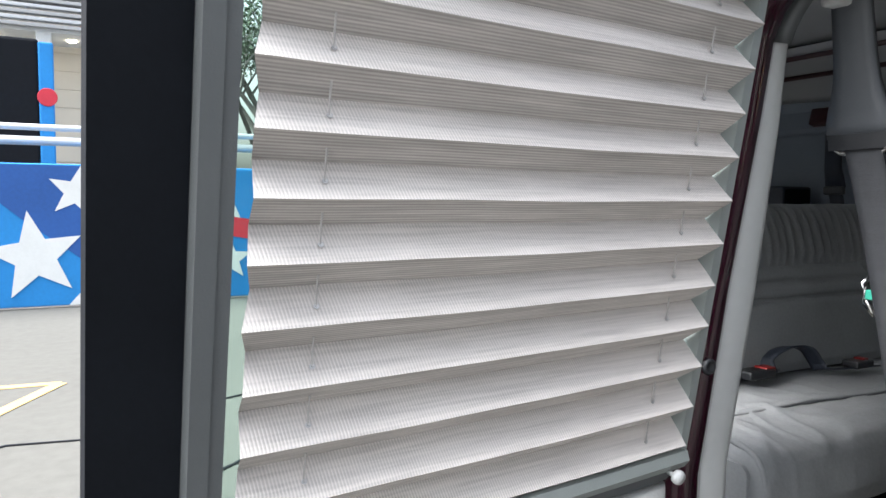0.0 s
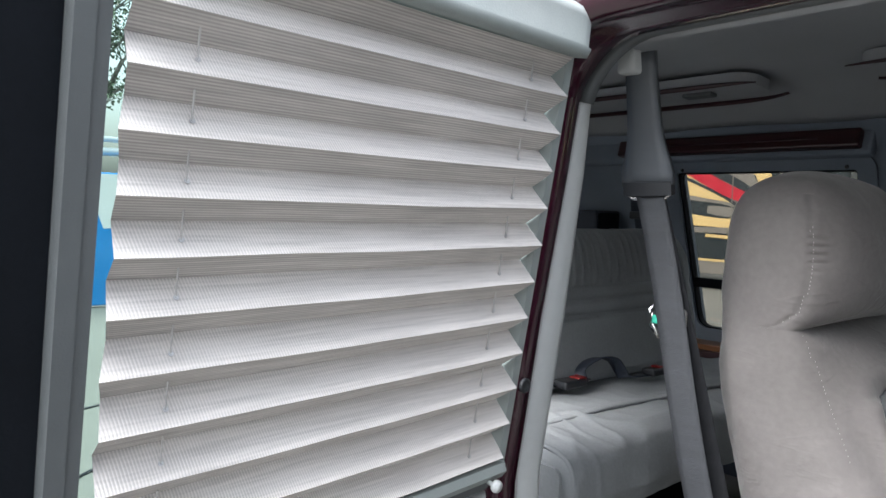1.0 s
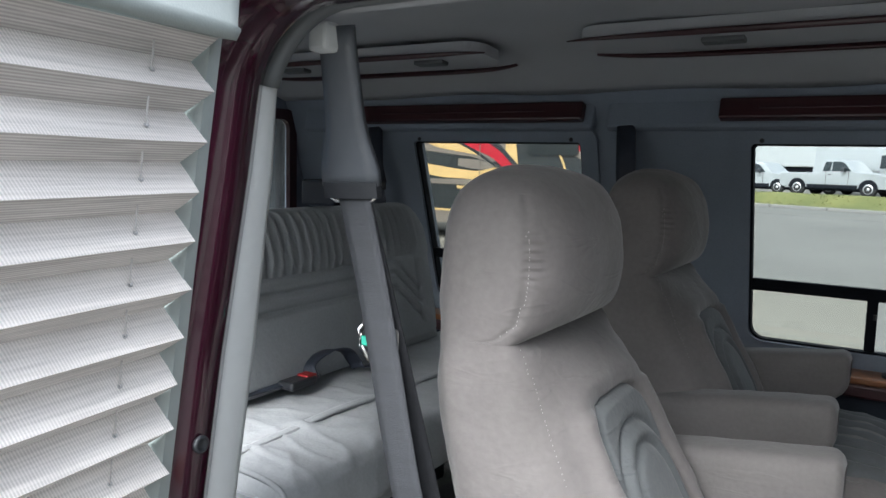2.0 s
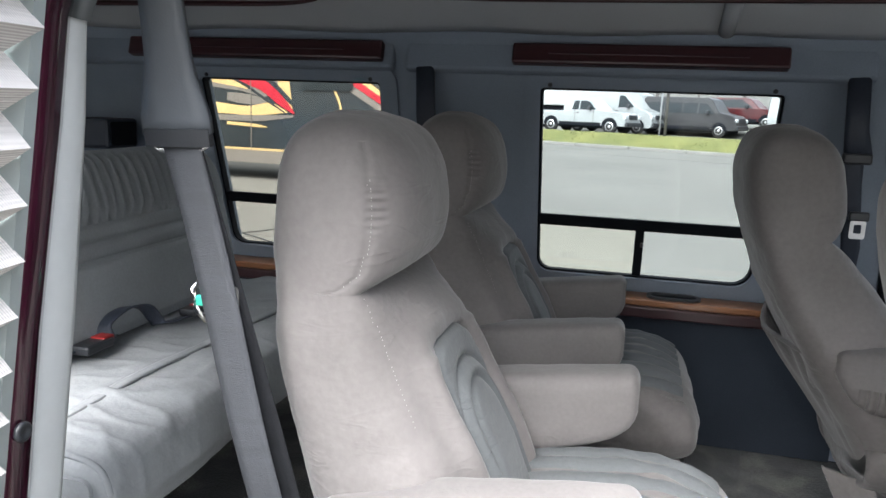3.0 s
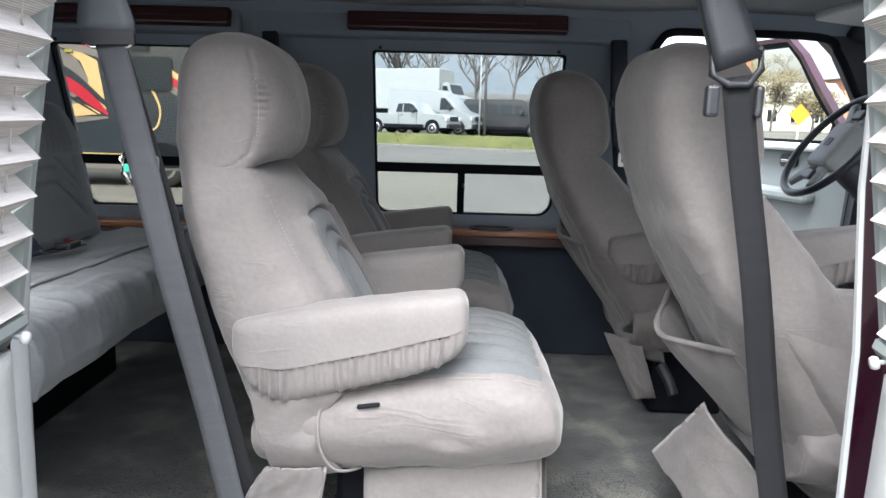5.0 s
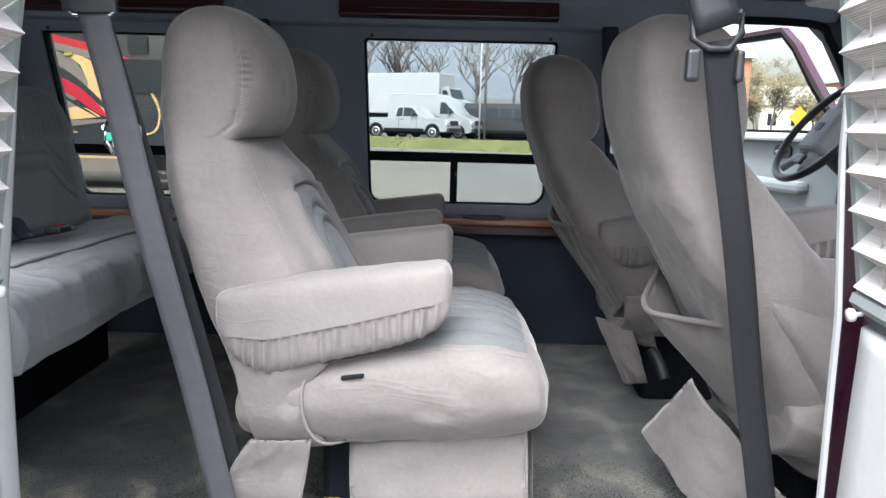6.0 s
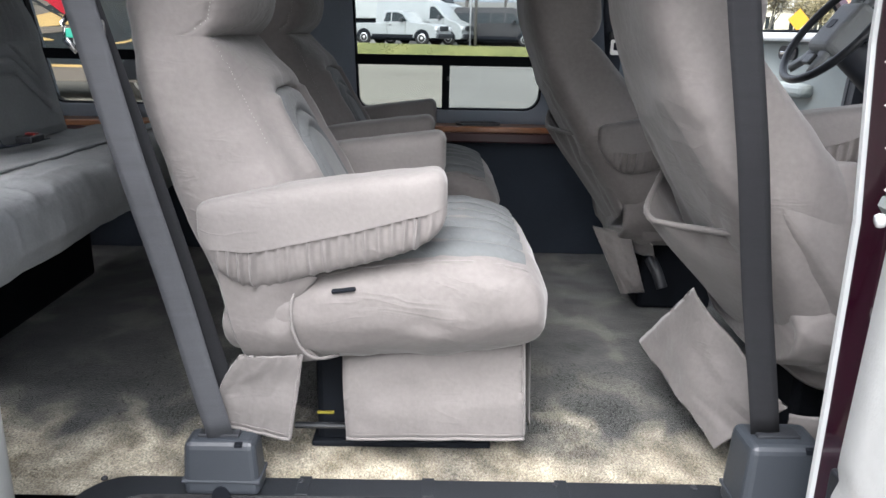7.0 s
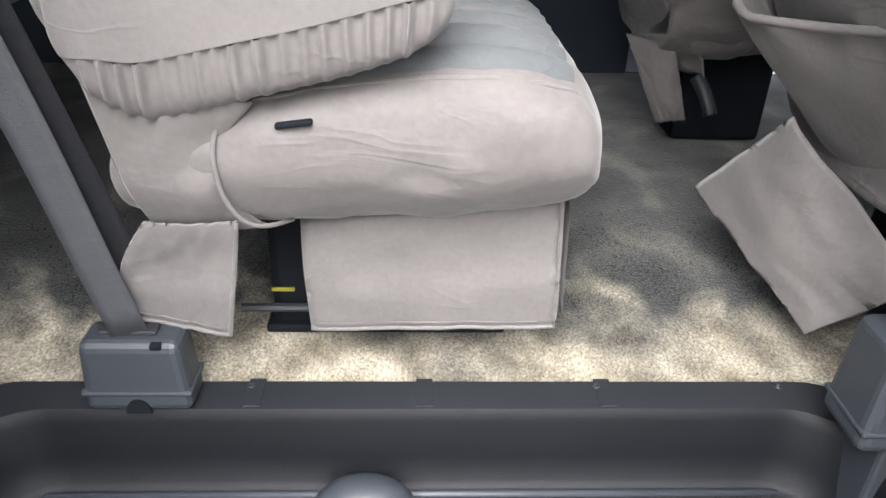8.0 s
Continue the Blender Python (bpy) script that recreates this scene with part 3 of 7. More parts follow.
# bolts and latch pins on the painted jambs
for x, z, s in ((-0.628, 0.75, 1), (0.606, 0.50, -1), (0.612, 0.31, -1), (0.612, 0.285, -1)):
    b = part("jamb_bolt", lathe([(0.011, 0), (0.011, 0.004), (0.007, 0.006), (0.006, 0.003), (0.0005, 0.003)], 14, pose(x + 0.004 * s, in_y(z) - 0.03, z, 0, 90 * s, 0)), BLACKPL if s > 0 else CHROME, fr, smooth=True)
part("latch_plate", box(0.594, 0.612, -0.335, -0.30, 0.17, 0.25, 0.005), BLACKPL, fr, "black latch plate")

hd = thing("door_header", "dark maroon rail above the side doors", "body panel", kind="structure")
part("rail", sweep([(-1.2, 1.318), (-0.6, 1.318), (0.6, 1.318), (1.3, 1.308)], [(-0.03, -0.07), (0.0, -0.085), (0.04, -0.075), (0.04, 0.0), (-0.03, 0.0)], lambda z: -0.18), MAROON, hd)
part("drip_channel", sweep([(-1.2, 1.345), (-0.6, 1.345), (0.6, 1.345), (1.3, 1.335)], [(-0.012, -0.10), (0.0, -0.105), (0.012, -0.10), (0.012, -0.05), (-0.012, -0.05)], lambda z: -0.18), MAROON_DK, hd)
part("outer_panel", box(-2.5, -0.72, -0.36, -0.30, -0.25, 0.60, 0.02), MAROON, hd)
part("outer_panel", box(0.71, 0.80, -0.36, -0.30, -0.25, 1.25, 0.02), MAROON, hd)
part("outer_panel", box(0.80, 1.62, -0.36, -0.30, -0.25, 0.84, 0.02), MAROON, hd)

# ---- step well and sill ----
sw = thing("step_well", "dark grey moulded plastic step well and sill plate", "step", kind="structure")
outer = rrect(-0.66, 0.64, -0.5, 0.012, (0.01, 0.01, 0.09, 0.09), 8)[18:]
inner = rrect(-0.615, 0.60, -0.5, -0.046, (0.01, 0.01, 0.10, 0.10), 8)[18:]
rim = [(0.64, -0.40)] + outer + [(-0.66, -0.40)]
lip = [(0.60, -0.40)] + inner + [(-0.615, -0.40)]
bm = loft([[Vector((o[0], o[1], -0.006)), Vector((o[0], o[1], 0.006)), Vector((i_[0], i_[1], 0.006)), Vector((i_[0], i_[1], -0.006))] for o, i_ in zip(rim, lip)])
part("sill_plate", bm, STEPPL, sw)
rings = []
for dz, k in ((0.006, 0), (0.0, 0.004), (-0.012, 0.008), (-0.07, 0.014), (-0.112, 0.020), (-0.122, 0.030), (-0.126, 0.06), (-0.128, 0.14), (-0.128, 0.28)):
    rings.append([Vector((a + (k if a < 0 else -k), max(b - k, -0.40), dz)) for a, b in lip])
part("step_tub", loft(rings, caps=False, closed=False), STEPPL_SHADED, sw, smooth=True)
part("tread", box(-0.59, 0.575, -0.40, -0.30, -0.14, -0.1275, 0.004), STEPPL_SHADED, sw)
part("tread_edge", tube([(-0.56, -0.082, -0.124), (0.0, -0.082, -0.123), (0.54, -0.082, -0.124)], 0.006, 8), BOXPL, sw, smooth=True)
part("outer_sill", box(-0.66, 0.64, -0.40, -0.33, -0.26, -0.118, 0.018, 3), STEPPL, sw)
part("striker_cover", lathe([(0.001, 0.062), (0.03, 0.060), (0.052, 0.050), (0.068, 0.030), (0.075, 0.0)], 28, pose(-0.082, -0.115, -0.127) @ Matrix.Diagonal((1, 0.6, 1, 1))), BOXPL, sw, "slate rounded striker cover", True)
for x in (-0.63, -0.247, 0.25, 0.52):
    part("sill_screw", lathe([(0.0065, 0), (0.006, 0.003), (0.002, 0.0035), (0.0019, 0.001), (0.0002, 0.001)], 12, pose(x, 0.0, 0.006)), BLACKPL, sw, smooth=True)
for x in (-0.24, 0.0, 0.26):
    part("sill_joint", box(x - 0.012, x + 0.012, -0.043, 0.016, 0.0062, 0.0085, 0.001), STEPPL, sw)

# ---- far side windows ----
def side_window(name, x0, x1, z0, z1, mull, label):
    """A sliding side window in the leaning wall."""
    w = thing(name, label, "window", (x0 + x1) / 2, 0, 0, kind="structure")
    xm = (x0 + x1) / 2
    fn = lambda a, b, c: (a, far_y(b) + c, b)
    o = rrect(x0 - 0.045 - xm, x1 + 0.055 - xm, z0 - 0.04, z1 + 0.05, 0.05)
    i = rrect(x0 - xm, x1 - xm, z0, z1, (0.045, 0.06, 0.012, 0.012))
    part("trim_surround", ring_slab(o, i, -0.014, fn), WALL, w, "charcoal padded surround")
    i2 = rrect(x0 + 0.007 - xm, x1 - 0.007 - xm, z0 + 0.007, z1 - 0.005, (0.04, 0.055, 0.01, 0.01))
    part("window_frame", ring_slab(i, i2, 0.03, fn), BLACK, w, "black rubber frame")
    zb = z0 + 0.185
    f = part("crossbar", slab([(x0 - xm, zb - 0.02), (x1 - xm, zb - 0.02), (x1 - xm, zb + 0.017), (x0 - xm, zb + 0.017)], 0.02, lambda a, b, c: (a, far_y(b) + 0.006 + c, b)), BLACK, w)
    part("mullion", slab([(mull - 0.014 - xm, z0), (mull + 0.014 - xm, z0), (mull + 0.014 - xm, zb), (mull - 0.014 - xm, zb)], 0.02, lambda a, b, c: (a, far_y(b) + 0.008 + c, b)), BLACK, w)
    part("catch", box(mull + 0.004 - xm, mull + 0.012 - xm, far_y(z0 + 0.12) - 0.002, far_y(z0 + 0.12) + 0.01, z0 + 0.11, z0 + 0.125, 0.002), BLACKPL, w)
    for a, b, c, d, g in ((x0, x1, zb, z1, PANE_TINT if "rear" in label else PANE), (x0, mull, z0, zb, PANE_TINT if "rear" in label else PANE_LOW), (mull, x1, z0, zb, PANE_TINT if "rear" in label else PANE)):
        p = part("pane", slab([(a - xm + 0.003, b_) for b_ in (c, d)] + [(b - xm - 0.003, b_) for b_ in (d, c)], 0.004, lambda a, b, c: (a, far_y(b) + 0.018 + c, b)), g, w)
        p.visible_shadow = False
    for x in (x0 + 0.03, x1 - 0.03):
        part("screw", lathe([(0.007, 0), (0.005, 0.004), (0.0003, 0.0045)], 10, pose(x - xm, far_y(z1 + 0.012) - 0.015, z1 + 0.008, 90)), BLACKPL, w)
    return w


side_window("window_1", *W1, 0.027, "wide side window with black bars and sliding lower panes")
side_window("window_2", *W2, -1.19, "rear side window with black bars and lower panes")


def ledge(x0, x1, label):
    w = thing("window_ledge", label, "ledge", (x0 + x1) / 2, 1.5, 0.48, "wooden window ledges")
    h = (x1 - x0) / 2
    part("shelf", box(-h, h, 0.0, 0.11, 0.012, 0.034, 0.005), WOOD, w, "varnished oak top")
    part("front_rail", box(-h, h, -0.008, 0.012, -0.025, 0.012, 0.006), WOODRED, w, "red mahogany front rail")
    return w


ledge(-0.42, 0.66, "varnished wooden ledge with a red front rail below the window")
ledge(-1.75, -0.56, "varnished wooden ledge behind the bench below the window")
cup = thing("cup_holder", "black oval double cup holder set in the ledge", "cup holder", 0.15, 1.545, 0.516)
rr = rrect(-0.085, 0.085, -0.035, 0.035, 0.034, 8)
part("rim", ring_slab(rr, [(a * 0.86, b * 0.72) for a, b in rr], 0.008, lambda a, b, c: (a, b, c)), BLACKPL, cup)
part("well", slab([(a * 0.86, b * 0.72) for a, b in rr], 0.002, lambda a, b, c: (a, b, c)), BLACK, cup)


def valance(x0, x1):
    w = thing("window_valance", "red mahogany veneer strip with a grooved line above a window", "trim strip", (x0 + x1) / 2, 1.335, 1.26, "valance strips")
    h = (x1 - x0) / 2
    bm = box(-h, h, -0.025, 0.02, -0.03, 0.03, 0.006)
    part("board", move(bm, pose(0, 0, 0, -17)), WOODRED, w)
    part("groove", move(box(-h * 0.72, h * 0.72, -0.028, -0.02, -0.004, 0.002, 0.001), pose(0, 0, 0, -17)), MAROON_DK, w)
    return w


valance(-0.385, 0.375)
valance(-1.68, -0.79)
# padded cove boards behind the valances
for x0, x1 in ((-0.72, 0.60), (-1.95, -0.76)):
    tagged(link("cove_panel", move(box(x0, x1, -0.012, 0.03, -0.055, 0.055, 0.012), pose(0, 1.352, 1.262, -17)), WALL), "charcoal padded panel above the windows", "trim", kind="structure")


# ---- side doors with pleated blinds ----
DU, DN = Vector((0.1302, -0.9915, 0)), Vector((0.98, 0.113, -0.161))
DN = (DN - DU * DN.dot(DU)).normalized()
DV = DU.cross(DN)
D0 = Vector((-0.496, -0.494, 0.936))


def barn_door(name, mirror, label):
    """An open side door: u runs out from the hinge, v up, n into the view."""
    w = thing(name, label, "van door", group="open side doors")

    def at(u, v, n):
        p = D0 + DU * u + DN * n + DV * max(v, -0.285)
        if v < -0.285:
            p += Vector((0, 0, v + 0.285))
        return Vector((-0.02 - p.x, p.y, p.z)) if mirror else p
    grid = lambda u0, u1, v0, v1, n0, n1, k=8: loft([[at(u, v0 + (v1 - v0) * i / k, n) for u, n in ((u0, n0), (u1, n0), (u1, n1), (u0, n1))] for i in range(k + 1)])
    hole = rrect(-0.078, 0.470, -0.275, 0.305, 0.03)
    sh_ = part("shell", join(grid(-0.07, -0.06, -0.95, 0.40, -0.08, -0.031, 16), grid(0.472, 0.53, -0.95, 0.40, -0.08, -0.031, 16),
                             grid(-0.06, 0.472, 0.307, 0.40, -0.08, -0.031, 4), grid(-0.06, 0.472, -0.95, -0.278, -0.08, -0.031, 12)), MAROON, w, "maroon painted outer skin")
    part("black_edge", grid(0.496, 0.557, -0.95, 0.385, -0.029, -0.012, 16), BLACK, w, "black rubber door edge")
    part("window_trim", ring_slab(rrect(-0.072, 0.495, -0.29, 0.33, 0.035), rrect(-0.066, 0.470, -0.272, 0.305, 0.03), 0.03, lambda a, b, c: at(a, b, c - 0.028)), TRIMDK, w, "grey window surround")
    part("trim_lip", grid(0.481, 0.4955, -0.95, 0.345, -0.024, 0.004, 16), TRIMDK, w)
    part("side_channel", grid(-0.074, -0.060, -0.27, 0.30, -0.026, 0.004), TRIMGR, w, "grey-green side channel")
    pn = part("pane", slab(hole, 0.004, lambda a, b, c: at(a, b, c - 0.045)), PANE_GREEN, w)
    pn.visible_shadow = False
    # head box with a rounded end
    hb = loft([[at(u, 0.262 + a * s, n * s2) for a, n in ((0, -0.02), (0, 0.030), (0.012, 0.034), (0.014, 0.030), (0.045, 0.028), (0.058, 0.02), (0.062, -0.02))]
               for u, s, s2 in ((-0.066, 0.7, 0.9), (-0.061, 0.86, 1), (-0.05, 0.97, 1), (-0.032, 1, 1), (0.2, 1, 1), (0.44, 1, 1), (0.468, 0.9, 1))])
    part("head_box", hb, TRIMGR, w, "grey-green blind head box", True)
    # pleated blind
    pitch, u0, u1 = 0.0460, -0.060, 0.458
    rows = []
    v = 0.011 - 6 * pitch
    k = 0
    while v < 0.268:
        rows.append((v - 0.0035, -0.0150) if k % 2 == 0 else (v - 0.0028, 0.0130))
        v += pitch * (0.5)
        k += 1
    lo_, hi_ = min(v for v, n in rows), max(v for v, n in rows)
    rows = [(v + 0.004 * math.sin(math.pi * (v - lo_) / (hi_ - lo_)), n) for v, n in rows]
    bm = bmesh.new()
    uvl = bm.loops.layers.uv.new("UVMap")
    cols = 40
    vv = []
    for j, (v, n) in enumerate(rows):
        line = []
        for i in range(cols + 1):
            u = u0 + (u1 - u0) * i / cols
            q = Vector((u * 7, v * 20, 3.1 if mirror else 0.4))
            jag = 0.0 if 0 < i < cols else 0.002 * math.sin(j * 2.3) + (0.0055 if i == cols else 0.0) * (1 if j % 2 else -1)
            line.append((bm.verts.new(at(u + jag, v + 0.0009 * noise.noise(q) - 0.0012 * math.sin(math.pi * i / cols), n * (1 + 0.06 * noise.noise(q * 1.7)))), u + jag, j * 0.033))
        vv.append(line)
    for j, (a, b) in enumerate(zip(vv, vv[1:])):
        # ribs run across the under-folds, painted darker for shade, and up the upper folds
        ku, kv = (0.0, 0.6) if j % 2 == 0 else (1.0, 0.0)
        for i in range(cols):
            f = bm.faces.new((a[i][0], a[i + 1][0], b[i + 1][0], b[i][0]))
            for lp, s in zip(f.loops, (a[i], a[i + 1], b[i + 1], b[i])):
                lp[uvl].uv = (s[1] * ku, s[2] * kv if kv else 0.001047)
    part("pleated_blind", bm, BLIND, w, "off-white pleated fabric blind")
    for j, (v, n) in enumerate(rows):
        if n < 0 and v > -0.25:
            for u in (0.0, 0.406):
                part("lift_cord", tube([at(u, v + 0.0115, 0.001), at(u + 0.0006, v, 0.0015), at(u, v - 0.0115, 0.001)], 0.0009, 5), THREAD, w)
                part("eyelet", lathe([(0.0024, 0), (0.0022, 0.001), (0.0012, 0.001), (0.0002, 0.0002)], 8, Matrix.Translation(at(u, v - 0.0118, 0.0016)) @ (Matrix.Rotation(radians(-60 if mirror else 60), 4, "Y"))), STEEL, w)
    rail = part("bottom_rail", loft([[at(u, -0.268 + a, n) for a, n in ((0, -0.012), (-0.004, 0.012), (0.006, 0.017), (0.016, 0.012), (0.016, -0.012))] for u in (-0.064, -0.06, 0.2, 0.462)]), TRIMGR, w, "grey blind bottom rail")
    for u in (0.195, -0.035):
        kn = lathe([(0.003, 0), (0.003, 0.008), (0.0075, 0.010), (0.0085, 0.014), (0.007, 0.018), (0.0005, 0.019)], 16)
        q = (DN if not mirror else Vector((-DN.x, DN.y, DN.z))).to_track_quat("Z", "Y").to_matrix().to_4x4()
        part("knob", move(kn, Matrix.Translation(at(u, -0.262 if u > 0 else -0.272, 0.012)) @ q), TRIM, rail, "pale plastic knob", True)
    # padded lower panel with a piping line and a wooden pull
    pad = []
    for i in range(31):
        v = -0.292 - 0.66 * i / 30
        hx = 0.010 + 0.034 * i / 30 if mirror else 0.0
        dip = 0.006 * math.exp(-((v + 0.62) / 0.012) ** 2)
        pad.append([at(u, v, n - dip * (n > 0)) for u, n in ((-0.046 - hx, -0.028), (-0.045 - hx, 0.002), (-0.036 - hx, 0.010), (0.0, 0.012), (0.25, 0.013), (0.45, 0.012), (0.478, 0.006), (0.480, -0.028))])
    part("lower_panel", loft(pad), DOORPAD, w, "pale grey padded lower panel", True)
    pull = rrect(-0.02, 0.14, -0.70, -0.645, 0.027, 6)
    part("wooden_pull", slab(pull, 0.022, lambda a, b, c: at(a, b, 0.011 + c)), WOOD, w, "varnished wooden pull")
    part("vent_slot", slab(rrect(0.08, 0.16, -0.315, -0.303, 0.003), 0.006, lambda a, b, c: at(a, b, c + 0.009)), BLACKPL, w)
    return w


barn_door("side_door", False, "open maroon side door with a drawn off-white pleated blind")
barn_door("side_door", True, "open maroon side door with pleated blind and padded lower panel")


# ---- captain's chairs ----
BACK = [  # z, rear x, front x, half width
    (0.25, -0.350, -0.20, 0.19), (0.285, -0.374, -0.16, 0.235), (0.35, -0.395, -0.145, 0.25), (0.46, -0.438, -0.155, 0.257), (0.56, -0.475, -0.195, 0.255),
    (0.66, -0.508, -0.250, 0.242), (0.74, -0.526, -0.293, 0.224), (0.79, -0.536, -0.326, 0.211), (0.822, -0.54, -0.358, 0.203), (0.838, -0.541, -0.392, 0.200)]
HEAD = [
    (0.838, -0.541, -0.392, 0.200), (0.846, -0.541, -0.366, 0.199), (0.865, -0.542, -0.338, 0.198), (0.90, -0.544, -0.322, 0.197), (0.95, -0.543, -0.318, 0.195),
    (0.995, -0.540, -0.324, 0.190), (1.03, -0.533, -0.338, 0.180), (1.058, -0.520, -0.358, 0.160), (1.078, -0.50, -0.385, 0.125), (1.089, -0.47, -0.415, 0.07), (1.091, -0.455, -0.43, 0.03)]


def unpinched(z, xf):
    """The front line with no crease below the headrest."""
    return interp(z, [(0.74, -0.293), (0.80, -0.322), (0.87, -0.330), (0.90, -0.322)])[0] if 0.74 < z < 0.90 else xf


def back_ring(n, z, xr, xf, w, shift, p=2.9):
    """A cross-section of back or headrest; the crease bites into the front half alone."""
    fs = unpinched(z, xf)
    c, d = (xr + fs) / 2, (fs - xr) / 2
    k = (xf - c) / d
    return superring(n, d, w, p, lambda u, v: Vector((c + shift + (u if u < 0 else u * (1 - (1 - k) * (u / d) ** 2)), v, z)))


SPINE = BACK[:-1] + HEAD


def eased(z, row):
    """A bare seat back's outline, smoothed over the neck."""
    if z > 1.0:
        return row
    q = [interp(min(1.02, max(0.2, z + d)), SPINE) for d in (-0.09, -0.06, -0.03, 0, 0.03, 0.06, 0.09)]
    k = min(1, max(0, (1.0 - z) / 0.05)) * min(1, max(0, (z - 0.5) / 0.1))
    return (row[0] + (sum(a[0] for a in q) / 7 - row[0]) * k, row[1], row[2] + (sum(a[2] for a in q) / 7 - row[2]) * k)


def back_front(y, z, tab=BACK):
    """x of the backrest's front at local y, z."""
    xr, xf, w = interp(z, tab)
    t = min(abs(y) / w, 0.999)
    return (xr + xf) / 2 + (xf - xr) / 2 * (1 - t ** 2.7) ** (1 / 2.7)


SEAT = [  # x, bottom z, top z, half width
    (-0.368, 0.26, 0.38, 0.235), (-0.355, 0.24, 0.41, 0.255), (-0.25, 0.225, 0.45, 0.266), (-0.12, 0.222, 0.478, 0.270), (0.0, 0.225, 0.492, 0.272),
    (0.07, 0.230, 0.493, 0.271), (0.125, 0.238, 0.482, 0.268), (0.165, 0.250, 0.464, 0.263), (0.190, 0.265, 0.444, 0.254), (0.206, 0.288, 0.415, 0.236), (0.213, 0.32, 0.380, 0.20)]


def panel_depth(y, z):
    """How far inside the square-topped back panel a point lies."""
    return 0.112 - (abs(y) ** 4.5 + max(z - 0.635, 0) ** 4.5) ** (1 / 4.5)


def arch_depth(y, z):
    """How far inside the nested arches a point lies."""
    return 0.098 - (abs(y) ** 2.2 + max(z - 0.60, 0) ** 2.2) ** (1 / 2.2)


def seat_top(x, y):
    zb, zt, w = interp(x, SEAT)
    t = min(abs(y) / w, 0.999)
    zm = zb + 0.64 * (zt - zb)
    return zm + (zt - zm) * (1 - t ** 3.0) ** (1 / 3.0)


def corners_of(bm):
    """A mesh's corners as rows of numbers."""
    return np.array([v.co for v in bm.verts])


def armrest(parent, side, dx, dz, gathered=True, tall=1.0):
    """A padded arm with a gathered cover band below."""
    yc = 0.24 * side
    rows = dense([(-0.400, 0.535, 0.018, 0.014), (-0.394, 0.532, 0.034, 0.028), (-0.380, 0.525, 0.050, 0.038), (-0.355, 0.512, 0.070, 0.047), (-0.30, 0.507, 0.087, 0.051), (-0.20, 0.527, 0.083, 0.052),
                  (-0.10, 0.546, 0.077, 0.052), (-0.03, 0.562, 0.069, 0.051), (0.004, 0.575, 0.060, 0.047), (0.019, 0.581, 0.047, 0.040), (0.026, 0.584, 0.030, 0.028)], 300)
    rows = [(x, zc, h * tall, w) for x, zc, h, w in rows]
    arm = None
    for lo in (False, True):
        rings = []
        for x, zc, h, w in rows:
            ring = []
            # the seam runs straight along the arm, a little below its middle
            sb = max(-0.85, min(0.6, (0.580 + 0.23 * x - zc) / h))
            t0 = math.asin(math.copysign(abs(sb) ** 2.1, sb))
            for i in range(45):
                f = i / 44
                t = (t0 - 0.025 + (math.pi - 2 * t0 + 0.05) * f) if not lo else (t0 - 0.025 - (math.pi + 2 * t0 - 0.05) * f)
                c, s = math.cos(t), math.sin(t)
                a = math.copysign(abs(c) ** (2 / 4.2), c) * w
                b = math.copysign(abs(s) ** (2 / 4.2), s) * h * 0.97
                if lo:
                    # pleats drawn in at the seam, running out towards the underside
                    dn = gathered * min(1.0, max(0, sb - b / h - 0.03) / 0.12) * min(1, max(0, x + 0.385) / 0.05) * min(1, max(0, 0.018 - x) / 0.03)
                    ph = x * math.pi / 0.0215 + 2.4 * noise.noise(Vector((x * 12, 0, side))) + 0.7 * noise.noise(Vector((x * 14, b * 16, 4)))
                    rdg = (0.5 + 0.5 * math.cos(2 * ph)) ** 2.4
                    on = max(0.3, min(1, 0.62 + 1.4 * noise.noise(Vector((x * 24, 2, side)))))
                    a *= (0.985 if gathered else 0.995) + dn * (0.34 * rdg * on - 0.08)
                else:
                    a *= 1 + 0.012 * math.exp(-((b / h - sb + 0.05) / 0.08) ** 2)
                ring.append(Vector((x + dx, yc + a, zc + b + dz)))
            rings.append(ring)
        bm = loft(rings, closed=False)
        if not lo:
            arm = part("armrest", crumple(crumple(bm, 0.0008, 0.05, side), 0.0010, 0.12, side + 3), VELOUR_SMOOTH, parent, smooth=True)
        else:
            part("gathered_band" if gathered else "lower_cover", bm, VELOUR if gathered else VELOUR_SMOOTH, arm, "gathered elastic cover band" if gathered else "", True)
    return arm


